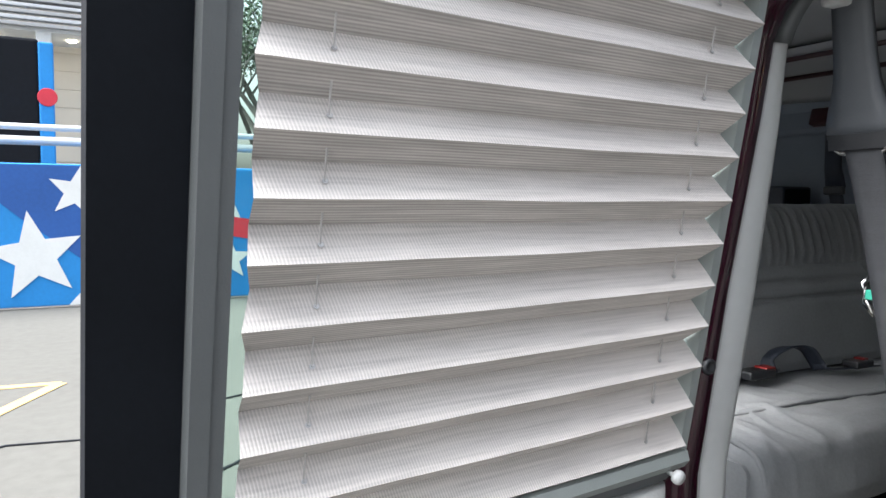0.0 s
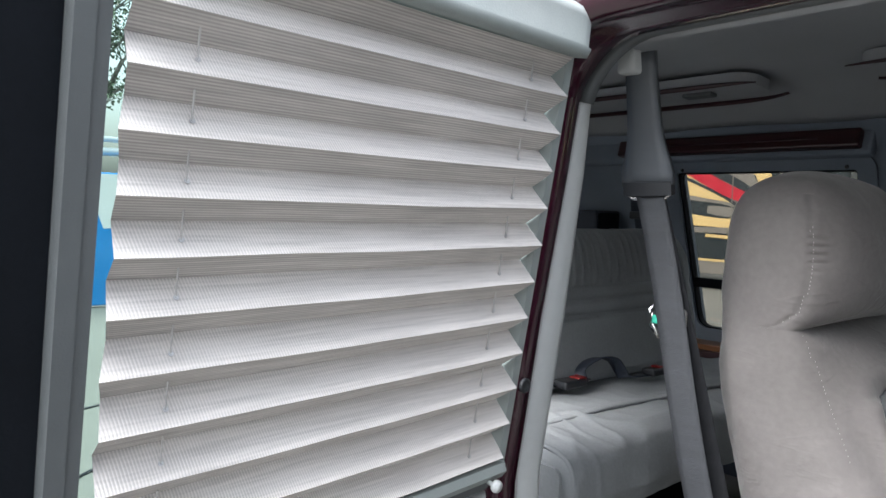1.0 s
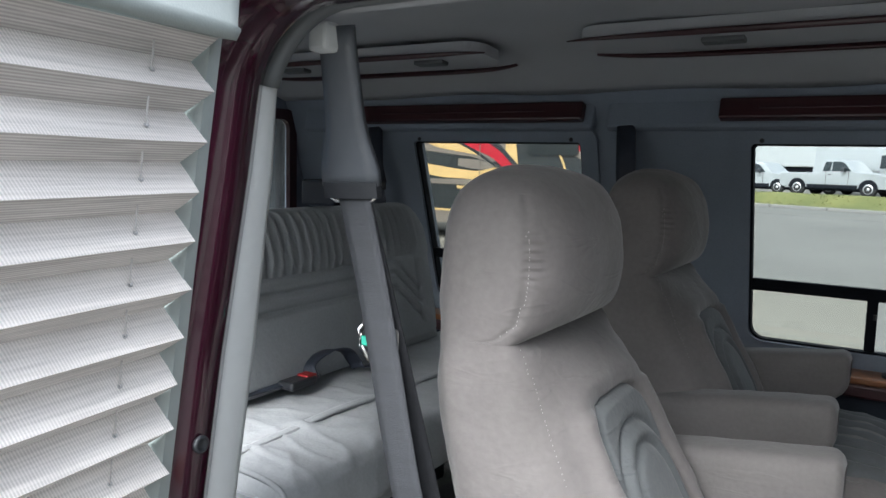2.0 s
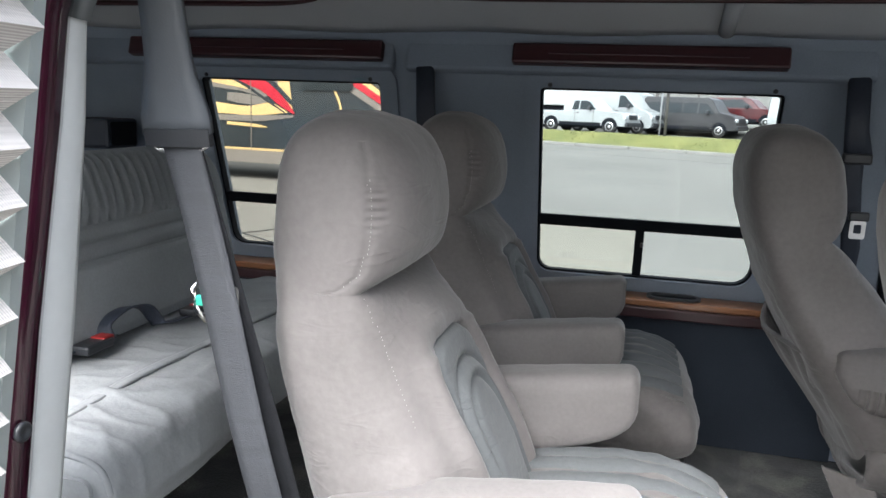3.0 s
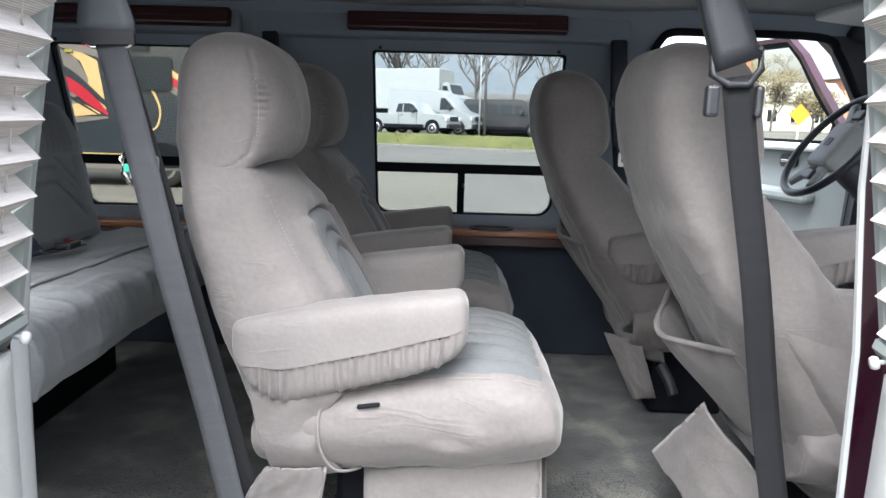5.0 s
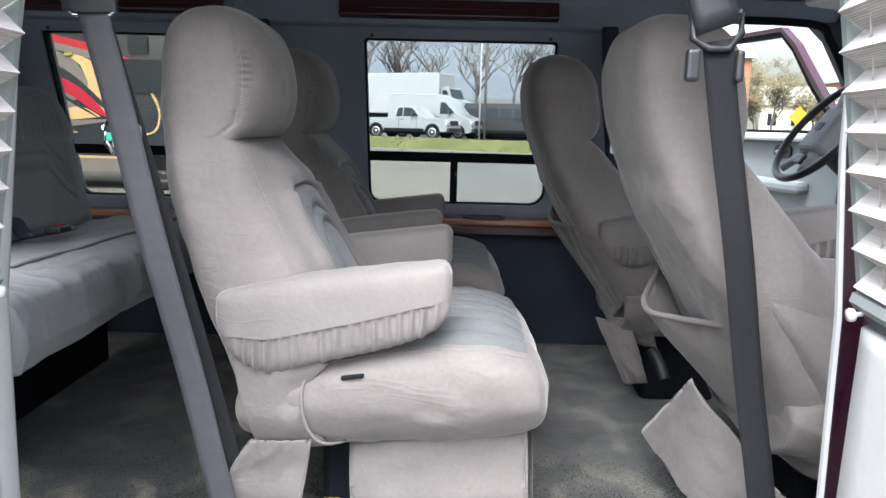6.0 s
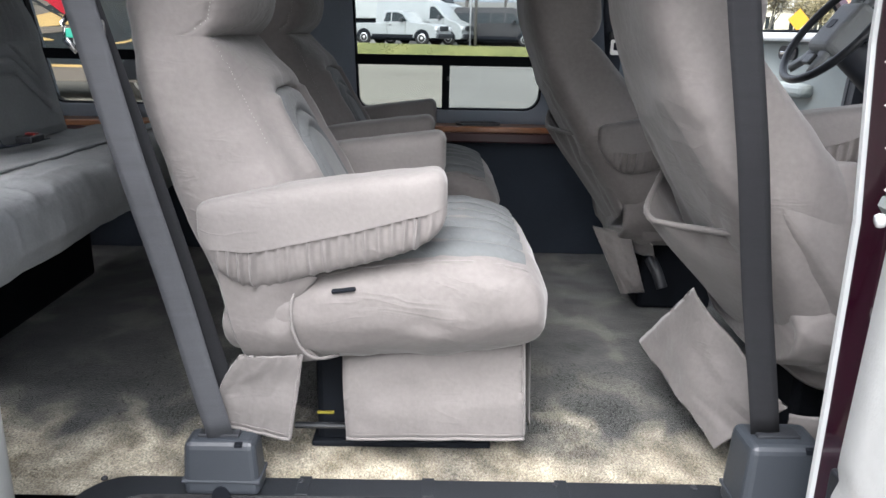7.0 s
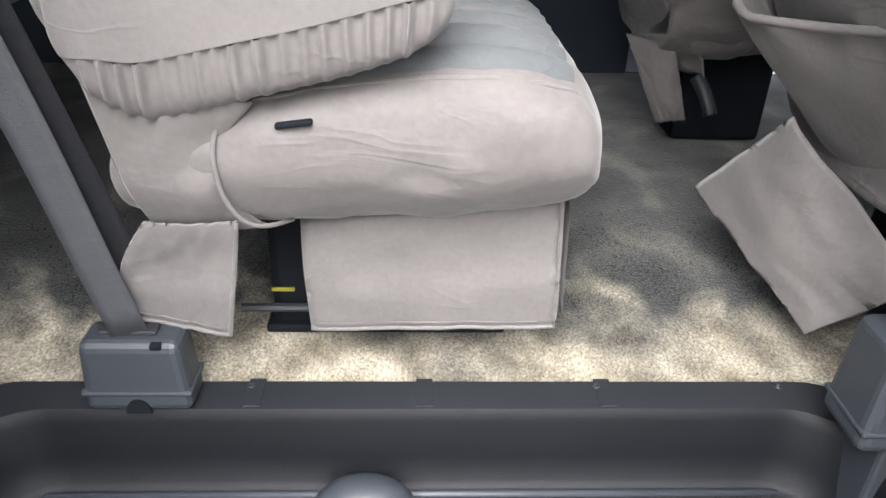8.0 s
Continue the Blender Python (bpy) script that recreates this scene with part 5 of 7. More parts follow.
    for i in range(71):
        z = 0.525 + 0.275 * i / 70
        row = []
        for j in range(121):
            y = -0.545 + 1.05 * j / 120
            q = abs(y + 0.02)
            lev = z + 0.9 * max(0, q - 0.33)
            gv_ = min(abs(lev - g_) for g_ in (0.80, 0.755, 0.71)) if q < 0.455 else 1
            side_ = abs(q - 0.45)
            h = 0.010 - 0.012 * math.exp(-(gv_ / 0.007) ** 2) - 0.010 * math.exp(-(side_ / 0.006) ** 2) * (lev > 0.7) + 0.005 * math.sin(max(0, min(1, (lev - 0.72) / 0.045)) * math.pi)
            edge_ = min(1, (0.525 - abs(y + 0.02)) / 0.03, i / 6, (70 - i) / 4 + 0.2)
            row.append(bm.verts.new((fx(z) + h * edge_ - 0.003, y, z)))
        rows.append(row)
    for a, c in zip(rows, rows[1:]):
        for j in range(120):
            bm.faces.new((a[j], a[j + 1], c[j + 1], c[j]))
    part("quilted_panel", bm, BENCH, bk, "chevron quilted panel", True)
    part("base_frame", box(-0.26, -0.21, -0.45, 0.6, 0.0, 0.395, 0.01), BLACK, b, "black underseat frame")
    return b


bench()


# ---- seat belts ----
def belt(name, top, clip, foot, label, sleeve=True, wd=(1, 0.55, 0), web=None, double=True):
    w = thing(name, label, "seat belt", *foot, group="seat belts")
    o = Vector(foot)
    T, C, F = Vector(top) - o, Vector(clip) - o, Vector((0, 0, 0))
    if sleeve:
        n = 12
        pts = [T.lerp(C, i / (n - 1)) for i in range(n)]
        wid = [0.050, 0.050, 0.050, 0.051, 0.052, 0.053, 0.055, 0.059, 0.067, 0.078, 0.086, 0.086]
        part("sleeve", ribbon(pts, wd, lambda i: wid[i], 0.011), SLEEVE, w, "slate plastic belt sleeve", True)
        d = (T - C).normalized()
        s = Vector(wd)
        s = (s - d * s.dot(d)).normalized()
        part("buckle_bar", ribbon([C + d * 0.006, C - d * 0.016], wd, 0.082, 0.014), BLACKPL, w, "black slotted guide")
        ck = part("guide_loop", tube([C + s * 0.038 + d * 0.004, C + s * 0.038 - d * 0.012, C + s * 0.028 - d * 0.021, C - s * 0.028 - d * 0.021, C - s * 0.038 - d * 0.012, C - s * 0.038 + d * 0.004], 0.0032, 8), CHROME, w, "chrome guide loop", True)
    a = C - (C - F).normalized() * 0.012
    n = 24
    pts = [a.lerp(F, i / (n - 1)) + Vector((0, 0.004 * math.sin(i * 0.5), 0)) for i in range(n)]
    part("webbing", ribbon(pts, wd, 0.047, 0.0018), web or WEB, w, "charcoal woven webbing", True)
    if double:
        pts = [a.lerp(F + Vector((0.020, 0.022, 0.0)), i / (n - 1)) + Vector((0, 0.004 + 0.012 * math.sin(3.1 * i / n), 0)) for i in range(n)]
        part("webbing", ribbon(pts, wd, 0.046, 0.0018), WEB_SHADED, w, "charcoal woven webbing", True)
    return w


rb = belt("seat_belt", (-0.572, -0.125, 1.262), (-0.571, -0.090, 1.057), (-0.387, -0.025, 0.116), "charcoal seat belt hanging from the door header", wd=(1, 0.15, 0))
part("anchor", box(-0.212, -0.180, -0.125, -0.095, 1.112, 1.150, 0.006), TRIM, rb, "pale belt anchor")
fb = belt("seat_belt", (0.335, -0.13, 1.27), (0.424, -0.135, 1.025), (0.577, -0.125, 0.205), "charcoal front seat belt with black plastic guide", sleeve=False, wd=(1, -0.1, 0), web=WEB_SHADED, double=False)
# moulded guide of the front belt
g = [(Vector((0.335, -0.13, 1.27)) - Vector((0.577, -0.125, 0.205))).lerp(Vector((0.424, -0.137, 1.03)) - Vector((0.577, -0.125, 0.205)), i / 9) for i in range(10)]
part("guide_arm", ribbon(g, (1, 0, 0), lambda i: 0.050 + 0.0021 * i, 0.024), BLACKPL, fb, "black moulded belt guide", True)
part("guide_loop", tube([(-0.19, -0.008, 0.845), (-0.19, -0.01, 0.81), (-0.165, -0.014, 0.795), (-0.135, -0.014, 0.795), (-0.115, -0.01, 0.82), (-0.118, -0.008, 0.85)], 0.006, 8), BLACKPL, fb, smooth=True)
for dx in (-0.172, -0.125):
    part("screw", lathe([(0.004, 0), (0.003, 0.002), (0.0003, 0.002)], 10, pose(dx, -0.0245, 0.85, 90)), BOXPL, fb)
part("clip", box(-0.198, -0.176, -0.02, 0.0, 0.745, 0.795, 0.006), BLACKPL, fb, "black tongue clip")
part("clip", box(-0.122, -0.108, -0.02, 0.0, 0.745, 0.795, 0.006), BLACKPL, fb, "black tongue clip")


def retractor(x, y, z, sx, sy, sz, label):
    w = thing("belt_retractor", label, "belt retractor", x, y, z, "belt retractor boxes")
    bm = box(-sx, sx, -sy, sy, 0, sz, 0.014, 3)
    for v in bm.verts:
        k = 1 - 0.10 * (v.co.z / sz)
        v.co.x *= k
        v.co.y *= k
    bd = part("housing", bm, BOXPL, w, smooth=False)
    part("slot", box(-sx * 0.6, sx * 0.45, -sy * 0.3, sy * 0.35, sz - 0.001, sz + 0.006, 0.002), BLACKPL, bd)
    part("ledge", box(-sx * 1.01, sx * 1.01, -sy * 1.01, sy * 1.0, 0.028, 0.036, 0.003), BOXPL, bd)
    part("notch", slab([(0.017 * math.cos(a), 0.002 + 0.022 * math.sin(a)) for a in np.linspace(0, math.pi, 14)], 0.004, lambda a, b, c: (a, -sy * 1.0 - 0.003 + c, b)), BLACK, bd)
    part("tag_slot", box(sx * 0.4, sx * 0.6, -sy * 0.95, -sy * 0.6, sz * 0.93, sz * 0.99, 0.001), BLACK, bd)
    return w


retractor(-0.387, -0.020, 0.006, 0.073, 0.034, 0.113, "slate plastic belt retractor box on the sill")
retractor(0.603, -0.125, 0.045, 0.07, 0.05, 0.155, "slate plastic belt retractor box by the front jamb")
tagged(link("retractor_bracket", box(0.575, 0.64, -0.165, -0.08, -0.10, 0.046, 0.006), BOXPL), "dark bracket under a belt retractor", "bracket")

for x, label in ((-0.655, "navy far side belt hanging by the wall"), (0.555, "navy far side belt with steel tongue"), (-1.60, "navy rear belt hanging by the wall")):
    w = thing("wall_belt", label, "seat belt", x, 1.30, 0.55, "far side belts")
    part("webbing", ribbon([(0, 0.04, 0.66), (0.01, 0.03, 0.5), (0.02, 0.05, 0.38), (0.05, 0.09, 0.2), (0.06, 0.16, 0.0)], (1, 0, 0), 0.05, 0.003), DBELT, w, smooth=True)
    part("sleeve", ribbon([(0, 0.035, 0.67), (0.008, 0.028, 0.53), (0.02, 0.03, 0.46)], (1, 0, 0), lambda i: (0.055, 0.058, 0.07)[i], 0.012), DBELT, w, smooth=True)
    part("guide", box(-0.02, 0.055, 0.015, 0.035, 0.44, 0.47, 0.006), BLACKPL, w)
    if x > 0:
        part("tongue", ring_slab(rrect(0.025, 0.065, 0.235, 0.285, 0.006), rrect(0.035, 0.055, 0.25, 0.275, 0.004), 0.003, lambda a, b, c: (a, 0.03 + c, b)), STEEL, w, "steel belt tongue")
        part("tongue_body", box(0.02, 0.07, 0.025, 0.04, 0.285, 0.31, 0.004), BLACKPL, w)

# buckles and looped straps lying on the bench
lp = thing("lap_belt", "black looped lap belt with red button buckle on the bench", "seat belt", -1.16, 0.60, 0.535)
part("strap", ribbon(dense([(0.0, -0.10, 0.0), (-0.025, -0.085, 0.035), (-0.012, -0.03, 0.062), (0.012, 0.015, 0.058), (0.02, 0.045, 0.022), (0.03, 0.06, 0.006), (0.05, 0.14, 0.006), (0.06, 0.22, 0.006)], 40), (1, 0.2, 0.2), 0.04, 0.003), DBELT, lp, smooth=True)
part("buckle", box(0.03, 0.075, 0.13, 0.20, 0.006, 0.026, 0.005), BLACKPL, lp)
part("button", box(0.038, 0.068, 0.165, 0.185, 0.024, 0.031, 0.003), RED, lp, "red release button")
part("tongue", box(0.042, 0.064, 0.20, 0.235, 0.012, 0.015, 0.001), CHROME, lp)
bk2 = thing("belt_buckle", "black belt buckle with red release on the bench", "seat belt buckle", -1.155, 0.46, 0.535)
part("body", box(-0.03, 0.02, -0.06, 0.03, 0.0, 0.022, 0.006), BLACKPL, bk2)
part("button", box(-0.024, 0.014, 0.0, 0.036, 0.006, 0.026, 0.004), RED, bk2, "red release button")
part("tongue", box(-0.014, 0.004, 0.036, 0.062, 0.010, 0.016, 0.001), CHROME, bk2)
part("strap", ribbon([(-0.03, -0.05, 0.01), (-0.05, -0.16, 0.006), (-0.07, -0.26, 0.004)], (1, 0, 0), 0.04, 0.003), DBELT, bk2)
hb = thing("hanging_buckle", "chrome belt tongue with a green tag on the near belt", "seat belt buckle", -0.530, -0.078, 0.842)
part("latch", ring_slab(rrect(-0.026, 0.024, -0.020, 0.020, 0.006), rrect(-0.018, 0.018, -0.006, 0.012, 0.004), 0.003, lambda a, b, c: (a, c + 0.010, b)), STEEL, hb)
part("loop_side", tube([(-0.027, 0.010, 0.028), (-0.036, 0.004, 0.014), (-0.034, 0.004, -0.012), (-0.022, 0.010, -0.030)], 0.0042, 8), CHROME, hb, smooth=True)
part("tag", box(-0.033, -0.020, 0.002, 0.010, -0.008, 0.006, 0.002), GREEN, hb, "green tag")


# ---- driver's place ----
sw_ = thing("steering_wheel", "black four-spoke steering wheel with a grey hub pad", "steering wheel", 1.225, 1.12, 0.885)
Q = Vector((-0.80, 0, 0.60)).to_track_quat("Z", "Y").to_matrix().to_4x4()
part("rim", move(tube([(0.197 * math.cos(radians(a)), 0.197 * math.sin(radians(a)), 0) for a in range(0, 360, 8)], 0.0125, 12, True), Q), BLACKPL, sw_, smooth=True)
part("hub_pad", move(box(-0.06, 0.075, -0.085, 0.085, -0.045, 0.02, 0.02, 3), Q), DASHGREY, sw_, "grey horn pad")
part("emblem", move(slab(rrect(-0.018, 0.018, -0.015, 0.015, 0.006), 0.002, lambda a, b, c: (a, b, 0.0205 + c)), Q), DASH, sw_)
for a in (205, 335, 25, 155):
    c, s = math.cos(radians(a)), math.sin(radians(a))
    part("spoke", move(ribbon([(0.05 * s, 0.06 * c, -0.012), (0.11 * s, 0.12 * c, -0.01), (0.175 * s, 0.176 * c, -0.002)], (c, -s, 0), lambda i: (0.05, 0.036, 0.03)[i], 0.016), Q), DASHGREY, sw_, smooth=True)
for s in (-1, 1):
    part("switch_pad", move(box(-0.02, 0.035, s * 0.12 - 0.018, s * 0.12 + 0.018, -0.006, 0.01, 0.005), Q), BLACKPL, sw_)
col = thing("steering_column", "dark steering column with stalk and hanging keys", "steering column", 1.30, 1.12, 0.79)
part("shroud", move(lathe([(0.03, 0.0), (0.055, 0.02), (0.06, 0.10), (0.075, 0.26)], 18), Matrix.Translation((-0.05, 0, 0.05)) @ Vector((0.80, 0, -0.60)).to_track_quat("Z", "Y").to_matrix().to_4x4()), DASH, col, smooth=True)
part("stalk", tube([(0.0, -0.04, 0.05), (-0.02, -0.14, 0.06), (-0.025, -0.19, 0.065)], 0.006, 8), BLACKPL, col)
part("key_ring", tube([(0.06 + 0.016 * math.cos(a), -0.085, -0.075 + 0.016 * math.sin(a)) for a in np.linspace(0, 5.8, 14)], 0.0015, 5), STEEL, col)
part("key_tag", box(0.045, 0.075, -0.09, -0.083, -0.15, -0.09, 0.003), GALV, col)
db = thing("dashboard", "dark grey dashboard with vents and instrument hood", "dashboard", 1.60, 0.66, 0.55)
rings = [[Vector((x, y, z)) for x, z in ((0.06, -0.2), (0.0, -0.05), (-0.02, 0.1), (0.02, 0.24), (0.1, 0.30), (0.38, 0.30), (0.38, -0.2))] for y in (-0.85, -0.4, 0.2, 0.3, 0.62, 0.72, 0.9)]
part("body", loft(rings), DASH, db)
part("hood", box(-0.05, 0.2, 0.22, 0.70, 0.22, 0.36, 0.03, 3), DASH, db)
part("lower_panel", box(-0.03, 0.05, 0.2, 0.8, -0.25, 0.02, 0.02), DASHGREY, db, "grey knee panel")
for y in (0.74, 0.12):
    v_ = part("vent", box(-0.055, -0.01, y - 0.05, y + 0.05, 0.12, 0.19, 0.008), BLACKPL, db)
    for k in range(4):
        part("slat", box(-0.06, -0.05, y - 0.042, y + 0.042, 0.13 + k * 0.014, 0.134 + k * 0.014, 0.001), DASHGREY, v_)
part("pedal_box", box(0.02, 0.2, 0.1, 0.75, -0.5, -0.25, 0.02), BLACK, db)
cw = thing("engine_cover", "dark engine cover between the front seats", "engine cover", 1.45, 0.62, 0)
part("cover", box(-0.35, 0.3, -0.2, 0.2, 0.0, 0.42, 0.05, 3), DASHGREY, cw)
vz = thing("sun_visor", "pale grey padded sun visor", "sun visor", 1.31, 0.95, 1.285)
part("pad", move(box(-0.15, 0.14, -0.28, 0.27, -0.016, 0.016, 0.014, 3), pose(0, 0, 0, 0, 6)), TRIM, vz)
part("rod", tube([(-0.09, 0.2, 0.0), (-0.09, 0.27, 0.012)], 0.006, 8), TRIMDK, vz)
ap = thing("front_pillar", "dark padded windscreen pillar", "pillar", kind="structure")
part("pillar_trim", tube(dense([(1.70, 1.56, 0.82), (1.67, 1.50, 0.98), (1.60, 1.42, 1.12), (1.50, 1.36, 1.23), (1.36, 1.33, 1.29)], 16), 0.045, 12), DASH, ap, smooth=True)
fy = lambda z: far_y(z) - 0.008
slope = [(1.535, 0.70), (1.530, 0.84), (1.506, 0.962), (1.418, 1.085), (1.334, 1.195), (1.252, 1.248)]
edge = [(0.84, 1.254), (0.735, 1.250), (0.703, 1.220), (0.688, 1.185), (0.685, 1.141), (0.72, 0.907), (0.762, 0.60), (0.775, 0.50)]
part("seal", tube(dense([(a, fy(b), b) for a, b in slope + edge] + [(0.80, 1.604, 0.0)], 90), 0.014, 8), BLACK, ap, "black rubber seal", True)
part("corner_fill", slab([(1.255, 1.256), (1.625, 1.256), (1.625, 0.0), (1.540, 0.0)] + slope[:-1], 0.05, lambda a, b, c: (a, far_y(b) + c, b)), DASH, ap)
part("corner_fill", slab([(0.676, 0.50), (0.676, 1.257), (0.84, 1.257)] + edge[1:], 0.05, lambda a, b, c: (a, far_y(b) + c, b)), WALL, ap)
part("corner_fill", box(0.676, 0.79, 1.612, 1.662, 0.0, 0.50), WALL, ap)

# the driver's door stands wide open, hinged at its front edge
HX, HY = 1.78, 1.64
dd = thing("driver_door", "maroon driver's door standing open with clear window and pale inner panel", "van door", HX, HY, 0)
dd.rotation_euler = (0, 0, radians(-78))
hinged = Matrix.Translation((-HX, -HY, 0))
dfn = lambda a, b, c: (a - HX, far_y(b) + 0.03 + c - HY, b if b < 1 else 1 + 1.25 * (b - 1))
gl_s = [(0.735, 0.84), (1.600, 0.84), (1.576, 0.962), (1.488, 1.085), (1.404, 1.200), (1.322, 1.262), (0.80, 1.266), (0.725, 1.258), (0.690, 1.228), (0.676, 1.175), (0.680, 1.12)]
gl_i = [(0.778, 0.885), (1.546, 0.885), (1.526, 0.950), (1.446, 1.058), (1.370, 1.176), (1.310, 1.230), (0.81, 1.235), (0.752, 1.226), (0.725, 1.200), (0.720, 1.155), (0.723, 1.11)]
gl_m = [(0.5 * (a + c), 0.5 * (b + d)) for (a, b), (c, d) in zip(gl_s, gl_i)]
part("window_frame", ring_slab(gl_s, gl_m, 0.04, dfn), MAROON, dd, "maroon painted window frame")
part("glass_run", ring_slab(gl_m, gl_i, 0.03, lambda a, b, c: dfn(a, b, c + 0.006)), BLACK, dd, "black rubber glass channel")
p = part("pane", slab(gl_i, 0.004, lambda a, b, c: dfn(a, b, c + 0.02)), PANE_DOOR, dd)
p.visible_shadow = False
part("skin", slab([(0.755, -0.2), (1.76, -0.2), (1.76, 0.5), (1.70, 0.86), (0.735, 0.86), (0.77, 0.5)], 0.02, lambda a, b, c: dfn(a, b, c + 0.05)), MAROON, dd)
part("inner_panel", move(box(0.77, 1.70, 1.555, 1.66, -0.15, 0.842, 0.02), hinged), TRIMGR, dd, "pale grey inner door panel")
part("belt_sill", move(box(0.76, 1.68, 1.485, 1.575, 0.835, 0.872, 0.012), hinged), TRIM, dd, "pale window sill")
part("handle_bezel", slab(rrect(1.14, 1.26, 0.755, 0.815, 0.025), 0.012, lambda a, b, c: (a - HX, 1.543 + c - HY, b)), BLACKPL, dd, "black handle bezel")
part("handle", move(box(1.16, 1.235, 1.532, 1.542, 0.778, 0.792, 0.004), hinged), CHROME, dd, "chrome door handle")
part("arm_pull", move(box(0.95, 1.40, 1.49, 1.56, 0.60, 0.66, 0.02), hinged), TRIMGR, dd)
part("mirror_sail", slab([(1.47, 0.878), (1.552, 0.878), (1.532, 0.955)], 0.02, dfn), BLACKPL, dd, "black plastic mirror corner")

# ---- ceiling fittings ----
def ceiling_loop(x0, x1, y, z, label):
    """A long wood-trimmed lamp console on the headliner."""
    w = thing("ceiling_console", label, "ceiling light", (x0 + x1) / 2, y, z, "ceiling consoles")
    h = (x1 - x0) / 2
    part("tray", slab(rrect(-h * 0.97, h * 0.97, -0.085, 0.085, 0.06, 8), 0.03, lambda a, b, c: (a, b, c + 0.008)), HEADLINER, w, "grey padded tray")
    n = 40
    for side, dz, off in ((-1, 0.0, 0.0), (1, -0.004, 0.03)):
        pts = []
        for i in range(n):
            f = -1 + 2 * i / (n - 1)
            pts.append((f * h + off, side * 0.10 - side * 0.030 * abs(f) ** 9, dz + 0.006 * abs(f) ** 6))
        part("wood_rim", ribbon(pts, (0, 0.5 * side, 1), lambda i: 0.003 + 0.011 * (1 - abs(-1 + 2 * i / (n - 1)) ** 5), 0.008), WOODRED, w, "red wooden rim strip", True)
    for x in (-h * 0.55, h * 0.55):
        part("lens", box(x - 0.05, x + 0.05, -0.02, 0.02, -0.004, 0.009, 0.004), TRIMDK, w, "frosted reading lens")
    return w


for ob in (ceiling_loop(-0.69, 0.95, 1.00, 1.398, "wood-rimmed ceiling console over the captain's chairs"), ceiling_loop(-1.90, -0.93, 1.00, 1.383, "wood-rimmed ceiling console over the bench")):
    ob.rotation_euler = (radians(-5), 0, 0)
dm = thing("dome_lamp", "small chrome-rimmed dome lamp on the headliner", "ceiling light", -0.18, 0.66, 1.452)
part("rim", tube([(0.06 * math.cos(a), 0.03 * math.sin(a), -0.006) for a in np.linspace(0, 6.1, 24)], 0.006, 8, True), CHROME, dm, smooth=True)
part("lens", lathe([(0.05, 0.0), (0.04, -0.012), (0.0005, -0.016)], 20), GALV, dm, smooth=True)
tv = thing("rear_speaker", "black speaker box high in the rear corner", "speaker", -1.80, 1.30, 0.97)
part("case", box(-0.08, 0.08, -0.06, 0.1, -0.05, 0.05, 0.012), DBELT, tv)
part("grille", slab(rrect(-0.05, 0.08, -0.04, 0.04, 0.012), 0.006, lambda a, b, c: (0.08 + c, a, b)), BLACK, tv)
tagged(link("rear_shelf", box(-2.05, -1.42, -0.2, 1.58, 0.0, 0.40, 0.02), WALL_LOW), "dark cargo platform behind the bench", "platform", kind="structure")


# ---- outdoors ----
SLANT = 0.47  # the road ahead runs askew to the van


def askew(x, y, k=1.0):
    """A point of the lot, slid along the slanting road line."""
    return y - k * SLANT * max(-30, min(30, x))


def ground_z(x, y):
    """Flat lot, then a low grass bank and a higher lot beyond it."""
    z = -0.66
    for y0, y1, dz, k in ((38.4, 40.2, 0.60, SLANT), (46.5, 50, 0.60, SLANT), (85, 220, 9.0, 0)):
        t = min(1, max(0, (y + k * max(-30, min(30, x)) - y0) / (y1 - y0)))
        z += dz * t * t * (3 - 2 * t)
    return z


bm = bmesh.new()
ys = [-400, -150, -60, -20, 0, 20, 34, 38.4, 38.9, 39.4, 39.8, 40.2, 43, 46.5, 47.3, 48.6, 50, 54, 64, 74, 85, 100, 130, 170, 220, 400, 900, 2500]
xs = [-2500, -900, -300, -120, -60, -30, -10, 10, 30, 60, 120, 300, 900, 2500]
shear = lambda y: interp(y, [(0, 0.0), (20, 0.5), (34, 1.0), (64, 1.0), (74, 0.7), (85, 0.4), (100, 0.0)])[0]
gv = [[bm.verts.new((x, askew(x, y, shear(y)), ground_z(x, askew(x, y, shear(y))))) for x in xs] for y in ys]
for a, b in zip(gv, gv[1:]):
    for i in range(len(xs) - 1):
        bm.faces.new((a[i], a[i + 1], b[i + 1], b[i]))
tagged(link("ground", bm, ASPHALT), "worn grey asphalt lot and road", "ground", kind="structure")

bm = bmesh.new()
rows = []
for y in np.linspace(38.1, 40.4, 14):
    rows.append([bm.verts.new((x, askew(x, y), ground_z(x, askew(x, y)) + 0.13 + 0.04 * noise.noise(Vector((x * 0.5, y, 0))))) for x in np.linspace(-30, 30, 90)])
for a, b in zip(rows, rows[1:]):
    for i in range(89):
        bm.faces.new((a[i], a[i + 1], b[i + 1], b[i]))
tagged(link("grass_verge", bm, GRASS, smooth=True), "spring grass verge between road and far lot", "grass", kind="structure")
bm = bmesh.new()
random.seed(4)
for i in range(5200):
    x, y = random.uniform(-22, 26), random.uniform(38.2, 40.3)
    y = askew(x, y)
    z = ground_z(x, y) + 0.12
    h = random.uniform(0.02, 0.06)
    a = random.uniform(0, 6.28)
    dx, dy = 0.05 * math.cos(a), 0.05 * math.sin(a)
    bm.faces.new([bm.verts.new(p) for p in ((x - dx, y - dy, z), (x + dx, y + dy, z), (x + random.uniform(-0.05, 0.05), y, z + h))])
tagged(link("grass_tufts", bm, GRASS), "tufts of grass on the verge", "grass", kind="stuff")
